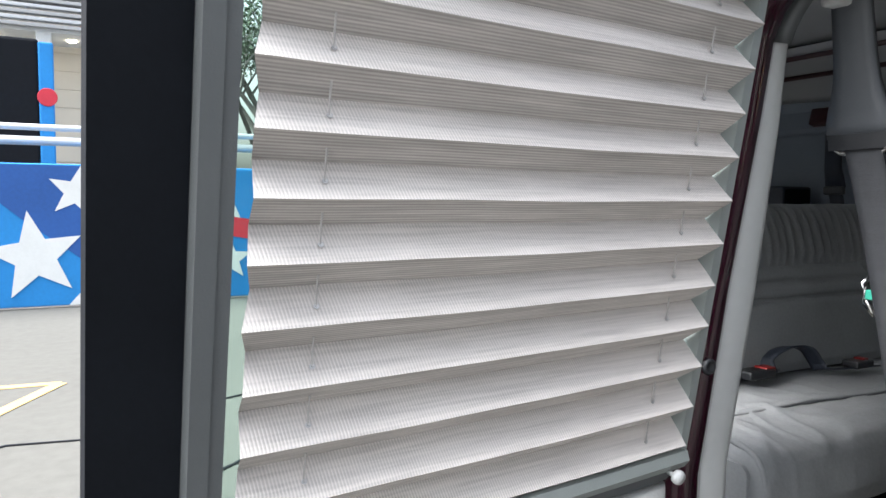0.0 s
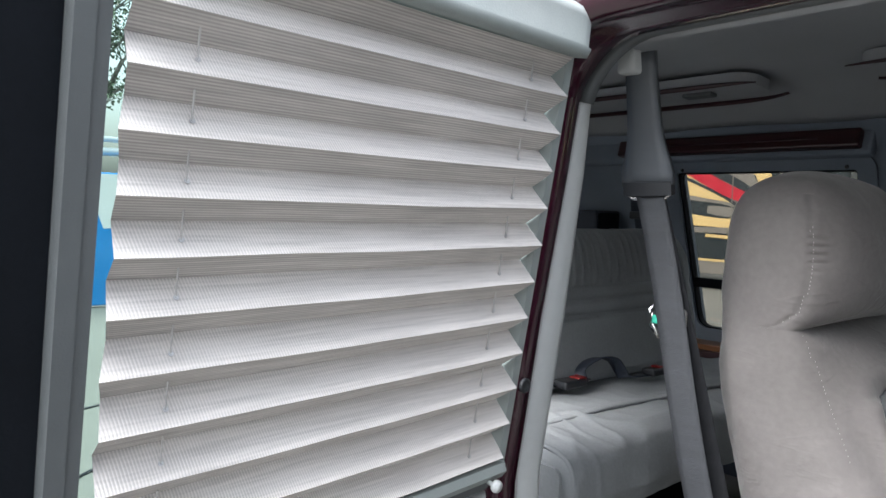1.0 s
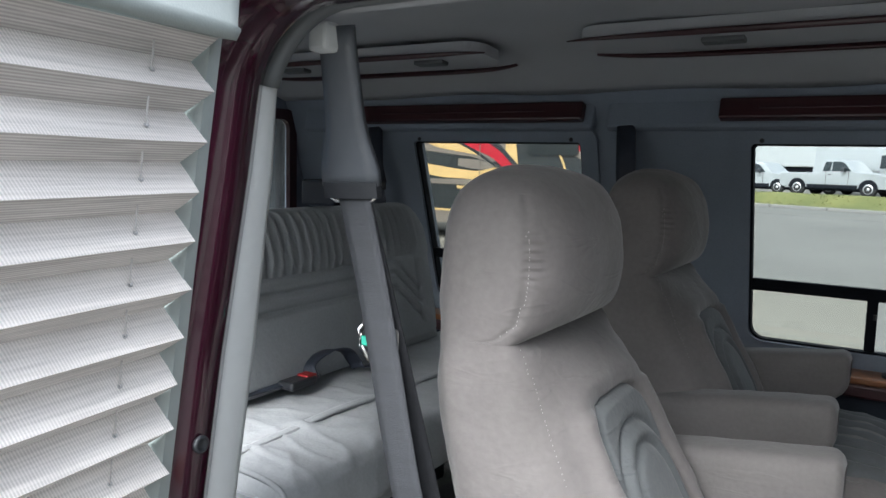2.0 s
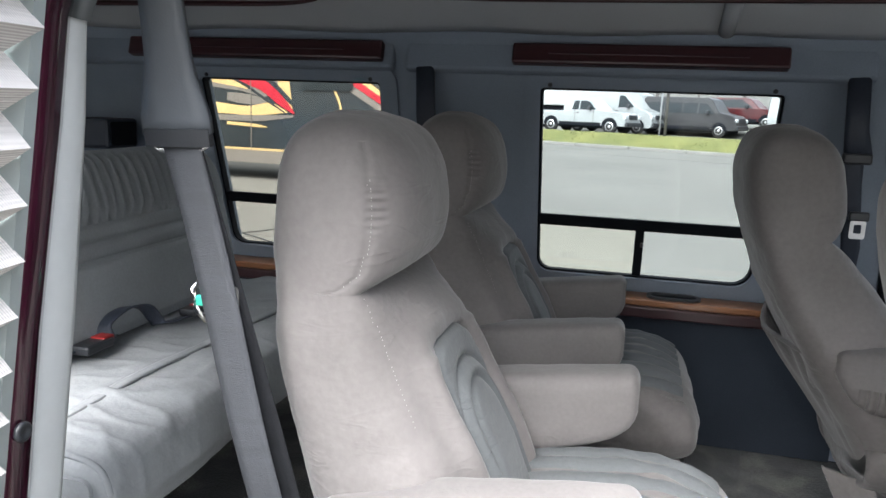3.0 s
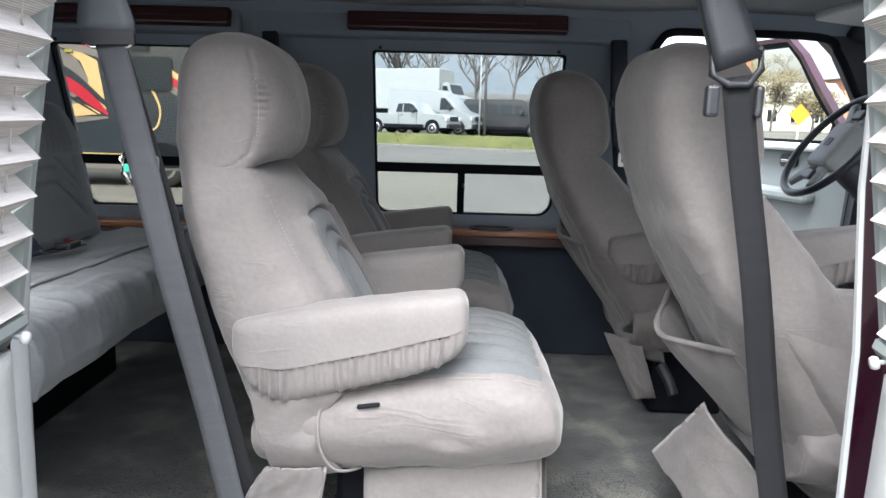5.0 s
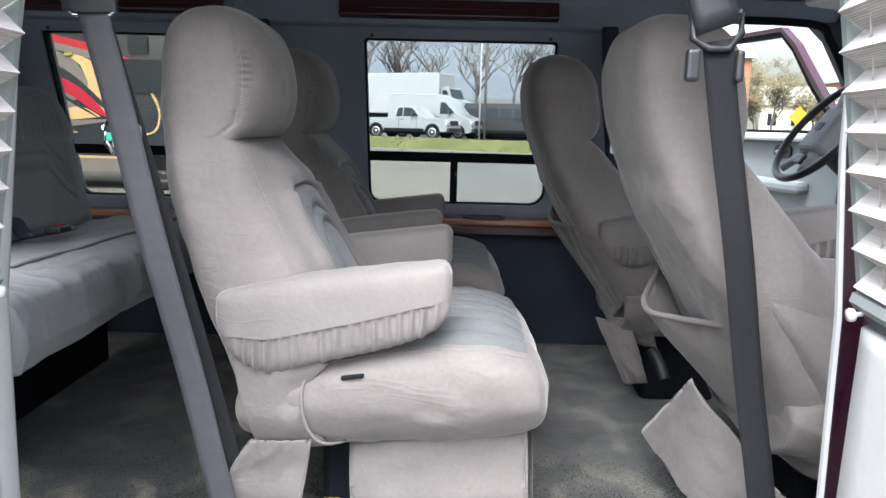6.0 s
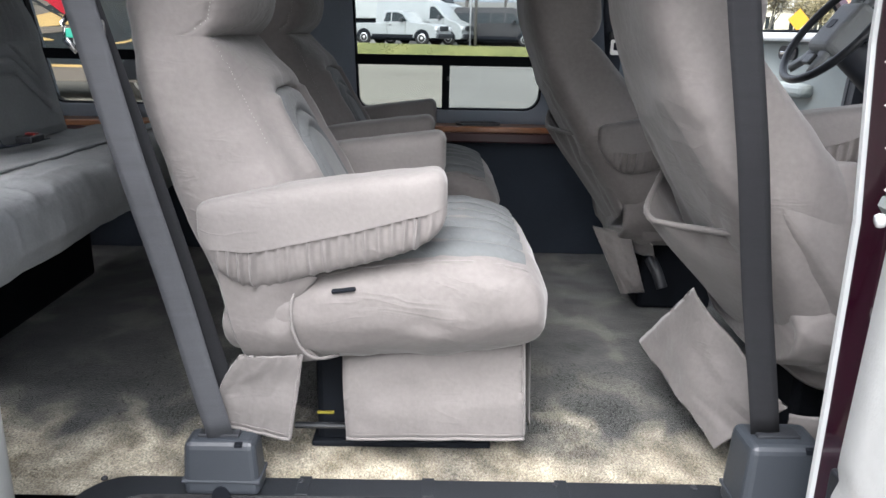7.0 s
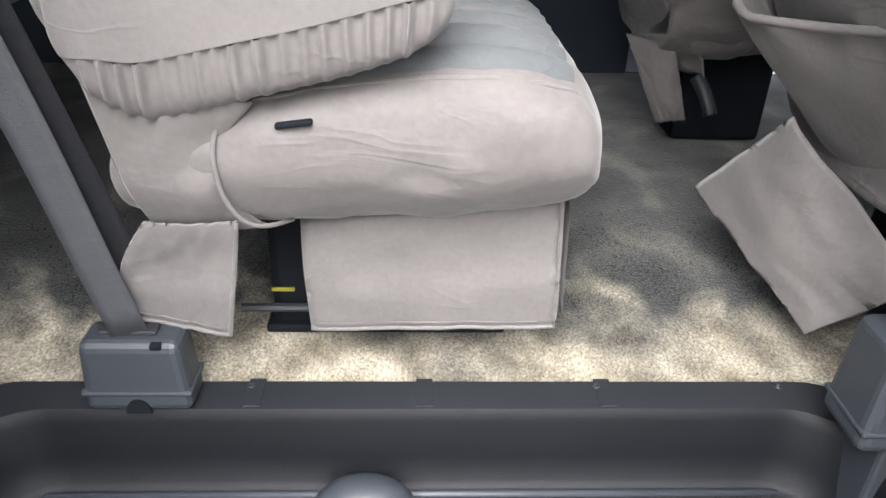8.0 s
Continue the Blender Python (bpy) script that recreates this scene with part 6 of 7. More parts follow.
kb = thing("kerb", "pale concrete kerb along the verge", "kerb", 0, 37.95, -0.66, kind="structure")
kb.rotation_euler = (0, 0, -math.atan(SLANT))
for i in range(9, 31):
    part("kerb_stone", box(-60 + i * 3 + 0.02, -57 + i * 3 - 0.02, -0.12, 0.16, 0.0, 0.15, 0.02), CONCRETE, kb)
tagged(link("far_lane", slab([(-30, askew(-30, 31.5)), (30, askew(30, 31.5)), (30, askew(30, 37.8)), (-30, askew(-30, 37.8))], 0.012, lambda a, b, c: (a, b, -0.664 + c)), ASPHALT), "paler asphalt lane beside the verge", "road", kind="structure")
tagged(link("far_lot", slab([(-30, askew(-30, 40.2)), (30, askew(30, 40.2)), (30, askew(30, 46.3)), (-30, askew(-30, 46.3))], 0.02, lambda a, b, c: (a, b, -0.06 + c - 0.005)), ASPHALT), "asphalt sales lot beyond the verge", "ground", kind="structure")


def profile_body(pts, w, inset, n=1):
    """A vehicle body: a side outline (x, z) drawn across, narrower towards the roof."""
    zs_ = [p[1] for p in pts]
    z0, z1 = min(zs_), max(zs_)
    rings = []
    for s, k in ((-1, 1.0), (-0.94, 0.0), (0.94, 0.0), (1, 1.0)):
        ring = []
        for x, z in pts:
            t = max(0, (z - z0) / (z1 - z0) - 0.45) / 0.55
            cx = sum(p[0] for p in pts) / len(pts)
            ring.append(Vector((x + (cx - x) * 0.012 * k, s * (w / 2 - inset * t), z - 0.03 * k * (z > z0 + 0.1))))
        rings.append(ring)
    return loft(rings)


def wheel(parent, x, y, r, side):
    t = part("wheel", move(lathe([(r * 0.6, -0.11), (r * 0.95, -0.1), (r, -0.06), (r, 0.06), (r * 0.95, 0.1), (r * 0.6, 0.11)], 24), pose(x, y, r, 90)), TYRE, parent, "black tyre", True)
    part("rim", move(lathe([(r * 0.62, 0), (r * 0.6, 0.03), (r * 0.2, 0.015), (r * 0.18, 0.04), (0.001, 0.04)], 20), pose(x, y + side * 0.085, r, 90 if side < 0 else -90)), RIM, t, smooth=True)
    return t


def vehicle(name, x, y, turn, label, cat, outline, wdt, inset, paint, glass, wheels, wr, extra=()):
    """A parked vehicle from its side outline, side panes and wheels."""
    v = thing(name, label, cat, x, y, ground_z(x, y) + 0.02, "parked vehicles")
    v.rotation_euler = (0, 0, radians(turn))
    part("body", profile_body(outline, wdt, inset), paint, v)
    zmx = max(p[1] for p in outline)
    zmn = min(p[1] for p in outline)
    for poly in glass:
        for s in (-1, 1):
            def put(a, b, c, s=s):
                t = max(0, (b - zmn) / (zmx - zmn) - 0.45) / 0.55
                return (a, s * (wdt / 2 - inset * t + 0.004 + c), b)
            part("side_window", slab(poly, 0.012, put), CARGLASS, v)
    for wx in wheels:
        for s in (-1, 1):
            wheel(v, wx, s * (wdt / 2 - 0.1), wr, s)
            arch_ = [(wx + (wr + 0.07) * math.cos(a), wr + (wr + 0.07) * math.sin(a)) for a in np.linspace(0, math.pi, 14)]
            part("wheel_arch", slab(arch_, 0.02, lambda a, b, c, s=s: (a, s * (wdt / 2 - 0.012 + c), b)), BLACK, v)
    wx0, wx1 = min(wheels) + wr + 0.12, max(wheels) - wr - 0.12
    front = max(p[0] for p in glass[-1])
    for s in (-1, 1):
        part("rocker_panel", box(wx0, wx1, s * wdt / 2 - 0.03, s * wdt / 2 + 0.015, zmn - 0.04, zmn + 0.16, 0.01), BLACK, v)
        part("door_mirror", box(front - 0.42, front - 0.24, s * (wdt / 2 + 0.09) - 0.09, s * (wdt / 2 + 0.09) + 0.09, min(p[1] for p in glass[-1]) - 0.02, min(p[1] for p in glass[-1]) + 0.2, 0.03), BLACKPL, v)
        part("door_handle", box(front - 1.18, front - 1.0, s * wdt / 2 - 0.01, s * wdt / 2 + 0.02, min(p[1] for p in glass[-1]) - 0.20, min(p[1] for p in glass[-1]) - 0.15, 0.01), BLACKPL, v)
        for dx in (-1.30, -0.12):
            part("door_seam", box(front + dx, front + dx + 0.02, s * wdt / 2 - 0.01, s * wdt / 2 + 0.004, zmn + 0.16, min(p[1] for p in glass[-1]), 0.002), BLACKPL, v)
    # black underside block, put in to darken the shade below the body
    part("underbody", box(min(wheels) - 0.6, max(wheels) + 0.5, -wdt / 2 + 0.12, wdt / 2 - 0.12, zmn - 0.16, zmn + 0.02, 0.02), BLACK, v)
    for nm, b, m in extra:
        part(nm, b, m, v)
    return v


PICKUP = [(-2.9, 0.55), (-2.92, 1.15), (-2.88, 1.2), (-0.72, 1.22), (-0.62, 1.75), (-0.45, 1.88), (0.35, 1.9), (0.6, 1.82), (1.15, 1.28), (2.5, 1.18), (2.78, 1.05), (2.85, 0.7), (2.8, 0.45), (-2.7, 0.45)]
CVAN = [(-2.9, 0.45), (-2.95, 1.2), (-2.9, 2.6), (-2.75, 2.75), (0.4, 2.7), (1.0, 2.45), (2.0, 1.5), (2.6, 1.3), (2.85, 1.05), (2.9, 0.5), (2.75, 0.38), (-2.8, 0.38)]
PVAN = [(-2.8, 0.45), (-2.85, 1.2), (-2.8, 2.05), (-2.65, 2.2), (1.0, 2.2), (1.3, 2.08), (1.75, 1.4), (2.6, 1.2), (2.8, 1.0), (2.82, 0.5), (2.7, 0.4), (-2.7, 0.4)]
SUV = [(-2.4, 0.5), (-2.45, 1.1), (-2.3, 1.55), (-2.1, 1.72), (0.2, 1.75), (0.5, 1.68), (1.1, 1.15), (2.1, 1.05), (2.4, 0.9), (2.45, 0.5), (2.3, 0.38), (-2.3, 0.38)]


def lamps(L, w, z):
    return [("headlight", box(L - 0.16, L + 0.02, s * (w / 2 - 0.16) - 0.16, s * (w / 2 - 0.16) + 0.16, z - 0.1, z + 0.1, 0.03), GALV) for s in (-1, 1)] + \
           [("bumper", box(L - 0.1, L + 0.1, -w / 2 + 0.05, w / 2 - 0.05, 0.42, 0.68, 0.05), BLACKPL), ("grille", box(L - 0.05, L + 0.03, -0.5, 0.5, z - 0.12, z + 0.14, 0.02), BLACKPL)]


ROAD = -math.degrees(math.atan(SLANT))
vehicle("pickup_truck", -2.49, 43.36, ROAD, "white pickup truck parked beyond the verge", "pickup truck", PICKUP, 1.98, 0.18, WHITECAR,
        [[(-0.52, 1.3), (-0.42, 1.78), (-0.1, 1.8), (-0.1, 1.3)], [(-0.03, 1.3), (-0.03, 1.8), (0.35, 1.8), (0.6, 1.7), (0.98, 1.32)]], (-1.85, 1.9), 0.42, lamps(2.85, 1.98, 0.95))
vehicle("cargo_van", -1.06, 45.65, ROAD, "white high cargo van behind the pickup", "van", CVAN, 2.05, 0.2, WHITECAR,
        [[(0.75, 1.5), (0.75, 2.2), (1.05, 2.2), (1.75, 1.55)]], (-1.9, 2.0), 0.40, lamps(2.9, 2.05, 1.0))
vehicle("passenger_van", 3.53, 45.33, ROAD, "dark grey passenger van parked by the verge", "van", PVAN, 2.0, 0.2, GREYCAR,
        [[(-2.6, 1.3), (-2.6, 1.85), (-1.5, 1.88), (-1.5, 1.3)], [(-1.4, 1.3), (-1.4, 1.88), (-0.4, 1.88), (-0.4, 1.3)], [(-0.3, 1.3), (-0.3, 1.88), (0.5, 1.88), (0.5, 1.3)], [(0.62, 1.3), (0.62, 1.87), (1.05, 1.85), (1.5, 1.4), (1.5, 1.3)]], (-1.9, 1.85), 0.38, lamps(2.8, 2.0, 0.95))
vehicle("parked_car", -6.6, 45.3, ROAD, "white sport utility vehicle parked in the far lot", "car", SUV, 1.9, 0.22, WHITECAR,
        [[(-2.0, 1.15), (-1.9, 1.6), (-1.0, 1.64), (-1.0, 1.15)], [(-0.92, 1.15), (-0.92, 1.64), (0.0, 1.64), (0.3, 1.55), (0.7, 1.18)]], (-1.45, 1.5), 0.37, lamps(2.42, 1.9, 0.85))
vehicle("parked_car", -12.2, 47.9, ROAD, "white car parked at the end of the row", "car", SUV, 1.9, 0.22, WHITECAR,
        [[(-2.0, 1.15), (-1.9, 1.6), (-1.0, 1.64), (-1.0, 1.15)], [(-0.92, 1.15), (-0.92, 1.64), (0.0, 1.64), (0.3, 1.55), (0.7, 1.18)]], (-1.45, 1.5), 0.37, lamps(2.42, 1.9, 0.85))
vehicle("cargo_van", 10.2, 42.4, ROAD, "white van parked in the far lot", "van", CVAN, 2.05, 0.2, WHITECAR,
        [[(0.75, 1.5), (0.75, 2.2), (1.05, 2.2), (1.75, 1.55)]], (-1.9, 2.0), 0.40, lamps(2.9, 2.05, 1.0))
# car outline stands in for a red trailer
vehicle("parked_car", 6.6, 47.4, ROAD, "red car body standing in for a trailer in the back row", "car", SUV, 1.9, 0.22, REDCAR, [[(-2.0, 1.15), (-1.9, 1.6), (0.0, 1.64), (0.7, 1.18)]], (-1.45, 1.5), 0.37)

bt = thing("box_truck", "white box truck in the back row", "truck", -4.3, 54.4, ground_z(-4.3, 54.4), "parked vehicles")
bt.rotation_euler = (0, 0, radians(ROAD))
part("cargo_box", box(-6.0, 4.2, -1.25, 1.25, 1.0, 3.85, 0.06), BOXWHITE, bt)
part("chassis", box(-5.8, 5.7, -1.0, 1.0, 0.6, 1.0, 0.05), BLACK, bt)
cabp = [(4.25, 0.6), (4.25, 2.75), (4.4, 2.9), (4.8, 2.9), (5.12, 2.1), (5.8, 1.85), (5.95, 1.4), (5.95, 0.6)]
part("cab", profile_body(cabp, 2.3, 0.15), WHITECAR, bt)
for s in (-1, 1):
    part("side_window", slab([(4.4, 1.95), (4.4, 2.65), (4.72, 2.65), (4.95, 1.95)], 0.02, lambda a, b, c: (a, s * (1.05 + c) if False else s * (1.085 + c), b)), CARGLASS, bt)
    for wx in (-3.5, 5.2):
        wheel(bt, wx, s * 1.05, 0.5, s)
part("windscreen", slab([(-1.0, 2.0), (1.0, 2.0), (0.95, 2.75), (-0.95, 2.75)], 0.02, lambda a, b, c: (5.17 - (b - 2.0) * 0.40 + c, a, b)), CARGLASS, bt)

pl = thing("utility_pole", "tall grey utility pole on the verge", "utility pole", 1.72, 39.3, ground_z(1.7, 39.3))
part("pole", lathe([(0.075, 0), (0.07, 4), (0.06, 12), (0.055, 12.05), (0.001, 12.06)], 12), BARK, pl, smooth=True)
part("crossarm", box(-1.1, 1.1, -0.06, 0.06, 11.0, 11.15, 0.01), BARK, pl)
part("sign_arm", box(-0.3, 0.5, -0.03, 0.03, 4.3, 4.36, 0.01), BARK, pl)
fp = thing("lamp_post", "slim white lamp post in the far lot", "lamp post", 1.6, 44.0, ground_z(1.6, 44.0))
part("pole", lathe([(0.055, 0), (0.045, 6.0), (0.001, 6.02)], 10), ROOFGREY, fp, smooth=True)
part("lamp_head", box(-0.25, 0.08, -0.08, 0.08, 5.98, 6.1, 0.03), GALV, fp)


def bare_tree(x, y, h, seed, leaves=None):
    rnd = random.Random(seed)
    t = thing("tree", "bare winter tree with thin branching twigs" if leaves is None else "tree with a thin russet crown", "tree", x, y, ground_z(x, y), "roadside trees")
    segs, tips = [], []

    def grow(p, d, L, r, lv):
        k = 4
        pts = [p]
        for i in range(k):
            d = (d + Vector((rnd.uniform(-1, 1), rnd.uniform(-1, 1), rnd.uniform(-0.3, 0.6))) * 0.16).normalized()
            pts.append(pts[-1] + d * L / k)
        segs.append((pts, r, lv))
        if lv >= 4:
            tips.append(pts[-1])
            tips.append(pts[-2])
            return
        for i in range(rnd.choice((3, 4)) if lv else 6):
            s = rnd.uniform(0.35, 1.0)
            j = min(int(s * k), k - 1)
            q = pts[j].lerp(pts[j + 1], s * k - j)
            a = rnd.uniform(0, 6.28)
            nd = (d * 0.7 + Vector((math.cos(a), math.sin(a), 0.35)) * 0.75).normalized()
            grow(q, nd, L * rnd.uniform(0.5, 0.72), r * 0.55, lv + 1)
    grow(Vector((0, 0, 0)), Vector((0, 0, 1)), h * 0.5, h * 0.022, 0)
    big, small = bmesh.new(), bmesh.new()
    for pts, r, lv in segs:
        bm = big if lv < 2 else small
        n = 6 if lv < 2 else 3
        rings = []
        for i, p in enumerate(pts):
            rr_ = r * (1 - 0.45 * i / (len(pts) - 1))
            q = (pts[min(i + 1, len(pts) - 1)] - pts[max(i - 1, 0)]).to_track_quat("Z", "Y")
            rings.append([bm.verts.new(p + q @ Vector((rr_ * math.cos(6.283 * j / n), rr_ * math.sin(6.283 * j / n), 0))) for j in range(n)])
        for a, b in zip(rings, rings[1:]):
            for j in range(n):
                bm.faces.new((a[j], a[(j + 1) % n], b[(j + 1) % n], b[j]))
    part("trunk", big, BARK, t)
    part("twigs", small, TWIG, t, "fine bare twigs")
    if leaves:
        lf = bmesh.new()
        for p in tips:
            for _ in range(5 if leaves == STRAW else 11):
                c = p + Vector((rnd.gauss(0, 0.35), rnd.gauss(0, 0.35), rnd.gauss(0, 0.3)))
                a, s = Vector((rnd.uniform(-1, 1), rnd.uniform(-1, 1), rnd.uniform(-1, 1))).normalized(), rnd.uniform(0.06, 0.14)
                b = a.orthogonal().normalized()
                lf.faces.new([lf.verts.new(q) for q in (c - a * s, c + b * s * 0.6, c + a * s, c - b * s * 0.6)])
        part("crown", lf, leaves, t, "thin crown of small leaves")
    return t


for i, (x, y, h) in enumerate(((-12, 98, 15), (-7.5, 104, 17), (-2.5, 100, 14), (3.5, 112, 15), (-17, 102, 15), (9, 115, 13), (15, 110, 14), (-24, 110, 16))):
    bare_tree(x, y, h, 10 + i)
for i, (x, y, h) in enumerate(((27, 66, 4.6), (31, 72, 6.2), (34, 70, 4.2), (33, 80, 8.0), (38, 78, 5.2), (42, 92, 9.0), (30, 60, 3.2), (46, 90, 6.4), (52, 86, 7.5), (40, 100, 10.0))):
    bare_tree(x, y, h, 40 + i, STRAW)
bare_tree(17.9, 51.0, 6.6, 55)
bare_tree(21.5, 58.0, 6.0, 57, STRAW)
for i, (x, y, h) in enumerate(((-38, -3.5, 13), (-34, 3, 14), (-41, 9, 15), (-30, 16, 12))):
    bare_tree(x, y, h, 70 + i, LEAFG)

# wooded hill behind the lot
bm = bmesh.new()
rows = []
for j, y in enumerate(np.linspace(170, 520, 22)):
    rows.append([bm.verts.new((x, y, ground_z(x, 170) + (95 * min(1, max(0, (y - 170) / 300)) ** 0.8) * (0.75 + 0.35 * noise.noise(Vector((x * 0.004, y * 0.004, 1)))) * max(0.10, 1 - max(0, (x - 60) / 60)) + 3.2 * noise.noise(Vector((x * 0.07, y * 0.07, 0))) - 2)) for x in np.linspace(-500, 500, 120)])
for a, b in zip(rows, rows[1:]):
    for i in range(119):
        bm.faces.new((a[i], a[i + 1], b[i + 1], b[i]))
tagged(link("wooded_hill", bm, HILL), "hillside of bare woods tinted blue-grey for haze", "hill", kind="structure")

# low houses towards the road ahead
for x, y, wd, h, col, lab in ((38, 84, 9, 3.2, SIDING, "cream low house beyond the road"), (51, 86, 15, 6.0, BRICKISH, "brick house beyond the road"), (20.2, 67, 10.5, 6.5, BRICKISH, "brick building behind the lot")):
    hs = thing("house", lab, "house", x, y, ground_z(x, y))
    part("wall", box(-wd / 2, wd / 2, -3, 3, 0, h, 0.02), col, hs)
    part("roof", loft([[Vector((sx * (wd / 2 + 0.4), -3.4, h)), Vector((sx * (wd / 2 + 0.4), 0, h + 2.2)), Vector((sx * (wd / 2 + 0.4), 3.4, h))] for sx in (-1, 1)]), ROOFGREY, hs)
    for z0 in np.arange(1.0, h - 1.4, 2.9):
        for k in range(int(wd / 2.6)):
            c = -wd / 2 + 1.3 + k * 2.6
            wn_ = part("window", box(c - 0.62, c + 0.62, -3.06, -2.98, z0 - 0.1, z0 + 1.4, 0.01), SIDING, hs, "white painted window")
            for sx in (-1, 1):
                part("pane", box(c + sx * 0.28 - 0.22, c + sx * 0.28 + 0.22, -3.075, -3.04, z0, z0 + 1.3), CARGLASS, wn_)

sg = thing("road_sign", "yellow diamond road sign on a steel post", "road sign", 11.75, 24.3, -0.66)
part("post", lathe([(0.035, 0), (0.035, 2.3)], 8), GALV, sg)
part("plate", slab([(-0.36, 0), (0, -0.36), (0.36, 0), (0, 0.36)], 0.01, lambda a, b, c: (a, c - 0.05, b + 2.05)), SIGNYEL, sg, "yellow diamond plate")

# ---- motor coach beside the van ----
rv = thing("motor_coach", "black and taupe motor coach with tan and red swirls", "motor home", -4.46, 14.2, -0.422)
rv.scale = (0.845, 0.845, 0.845)
prof = [(0.0, 0.16), (-0.05, 1.2), (-0.12, 2.2), (-0.55, 3.3), (-1.0, 3.5), (-12.5, 3.55), (-12.6, 0.16), (-1.2, 0.15)]
part("body", loft([[Vector((x, y, z)) for x, z in prof] for y in (0.0, 2.5)]), RVBLACK, rv)
S = lambda poly, th, m, nm="graphic": part(nm, slab(poly, th, lambda a, b, c: (a, -0.004 - c, b)), m, rv)


def swirl(pts, widths, m, th):
    """A tapering painted band."""
    P = dense([(*p, w) for p, w in zip(pts, widths)], 30)
    up, dn = [], []
    for i, (x, z, w) in enumerate(P):
        a, b = P[max(i - 1, 0)], P[min(i + 1, 29)]
        t = Vector((b[0] - a[0], b[1] - a[1])).normalized()
        up.append((x - t.y * w / 2, z + t.x * w / 2))
        dn.append((x + t.y * w / 2, z - t.x * w / 2))
    bm = bmesh.new()
    U = [bm.verts.new((x, -0.004 - th, z)) for x, z in up]
    D = [bm.verts.new((x, -0.004 - th, z)) for x, z in dn]
    for i in range(29):
        bm.faces.new((U[i], U[i + 1], D[i + 1], D[i]))
    part("graphic", bm, m, rv)


S([(-12.5, 0.52), (-0.1, 0.52), (-0.1, 0.16), (-12.5, 0.16)], 0.004, RVGREY, "lower_skirt")
S([(-7.11, 3.23), (-4.63, 3.15), (-3.97, 2.9), (-3.67, 2.35), (-3.67, 2.02), (-4.08, 1.87), (-4.74, 2.02), (-7.2, 2.27)], 0.006, RVGREY)
S([(-4.19, 3.01), (-3.82, 2.97), (-3.43, 2.78), (-3.34, 2.22), (-3.26, 1.59), (-3.48, 1.79), (-3.68, 2.07), (-3.67, 2.35), (-3.84, 2.75)], 0.009, RVTAN)
S([(-7.1, 3.33), (-5.35, 3.23), (-4.92, 2.98), (-5.21, 2.57), (-5.8, 2.73), (-7.17, 2.57)], 0.009, RVTAN)
swirl([(-7.05, 3.83), (-5.76, 3.18), (-4.67, 2.73), (-4.03, 2.38), (-3.24, 1.72)], (0.05, 0.20, 0.21, 0.20, 0.10), RVBLACK, 0.012)
swirl([(-7.07, 3.58), (-5.78, 2.98), (-4.7, 2.43), (-4.05, 2.15), (-3.58, 1.79), (-3.22, 1.49)], (0.15, 0.30, 0.32, 0.28, 0.23, 0.05), RVRED, 0.016)
swirl([(-7.11, 3.23), (-5.8, 2.7), (-4.72, 2.23), (-3.94, 1.77), (-3.41, 1.46)], (0.04, 0.08, 0.08, 0.06, 0.02), RVBLACK, 0.014)
swirl([(-7.12, 3.08), (-6.02, 2.57), (-5.24, 2.35), (-4.8, 2.21), (-4.53, 2.07)], (0.30, 0.45, 0.35, 0.20, 0.02), RVTAN, 0.011)
swirl([(-5.13, 1.87), (-4.76, 1.83), (-4.29, 1.79), (-3.91, 1.79)], (0.20, 0.26, 0.22, 0.03), RVGREY, 0.013)
swirl([(-7.24, 1.87), (-5.91, 1.62), (-5.01, 1.54), (-4.46, 1.52), (-3.9, 1.59), (-3.41, 1.51)], (0.15, 0.30, 0.25, 0.24, 0.30, 0.03), RVTAN, 0.01)
swirl([(-7.04, 3.88), (-5.42, 3.58), (-4.6, 3.39), (-3.52, 3.15), (-2.67, 2.84), (-1.94, 2.52), (-0.57, 1.72)], (0.15, 0.17, 0.18, 0.17, 0.17, 0.18, 0.15), RVRED, 0.016)
swirl([(-7.06, 3.68), (-5.43, 3.38), (-4.62, 3.22), (-3.54, 2.98), (-2.62, 2.66), (-1.96, 2.35), (-0.59, 1.52)], (0.15, 0.18, 0.18, 0.18, 0.18, 0.18, 0.15), RVGREY, 0.012)
swirl([(-2.27, 2.9), (-1.98, 2.78), (-1.51, 2.45), (-0.56, 1.87)], (0.02, 0.13, 0.15, 0.10), RVTAN, 0.014)
swirl([(-2.63, 2.55), (-2.23, 2.27), (-1.99, 1.87), (-1.93, 1.52), (-2.06, 1.19), (-2.4, 1.08), (-2.85, 1.06)], (0.05, 0.06, 0.06, 0.05, 0.05, 0.04, 0.02), RVTAN, 0.018)
swirl([(-7.3, 1.32), (-5.14, 1.32), (-4.13, 1.34), (-3.22, 1.42)], (0.12, 0.15, 0.15, 0.05), RVGREY, 0.01)
swirl([(-5.15, 1.18), (-4.35, 1.14), (-3.98, 1.11)], (0.08, 0.08, 0.02), RVTAN, 0.012)
swirl([(-7.38, 0.53), (-4.16, 0.52), (-2.91, 0.51), (-2, 0.49), (-0.7, 0.49)], (0.06, 0.06, 0.07, 0.19, 0.19), RVTAN, 0.012)
part("cab_window", slab(rrect(-2.63, -2.15, 3.03, 3.47, 0.06), 0.02, lambda a, b, c: (a, -0.03 - c, b)), CARGLASS, rv, "dark side window")
part("side_window", slab(rrect(-3.0, -1.6, 2.1, 2.9, 0.1), 0.02, lambda a, b, c: (a, -0.03 - c, b)), CARGLASS, rv)
S([(-12.58, 1.05), (-11.0, 1.15), (-11.2, 1.7), (-12.58, 1.9)], 0.010, RVRED)
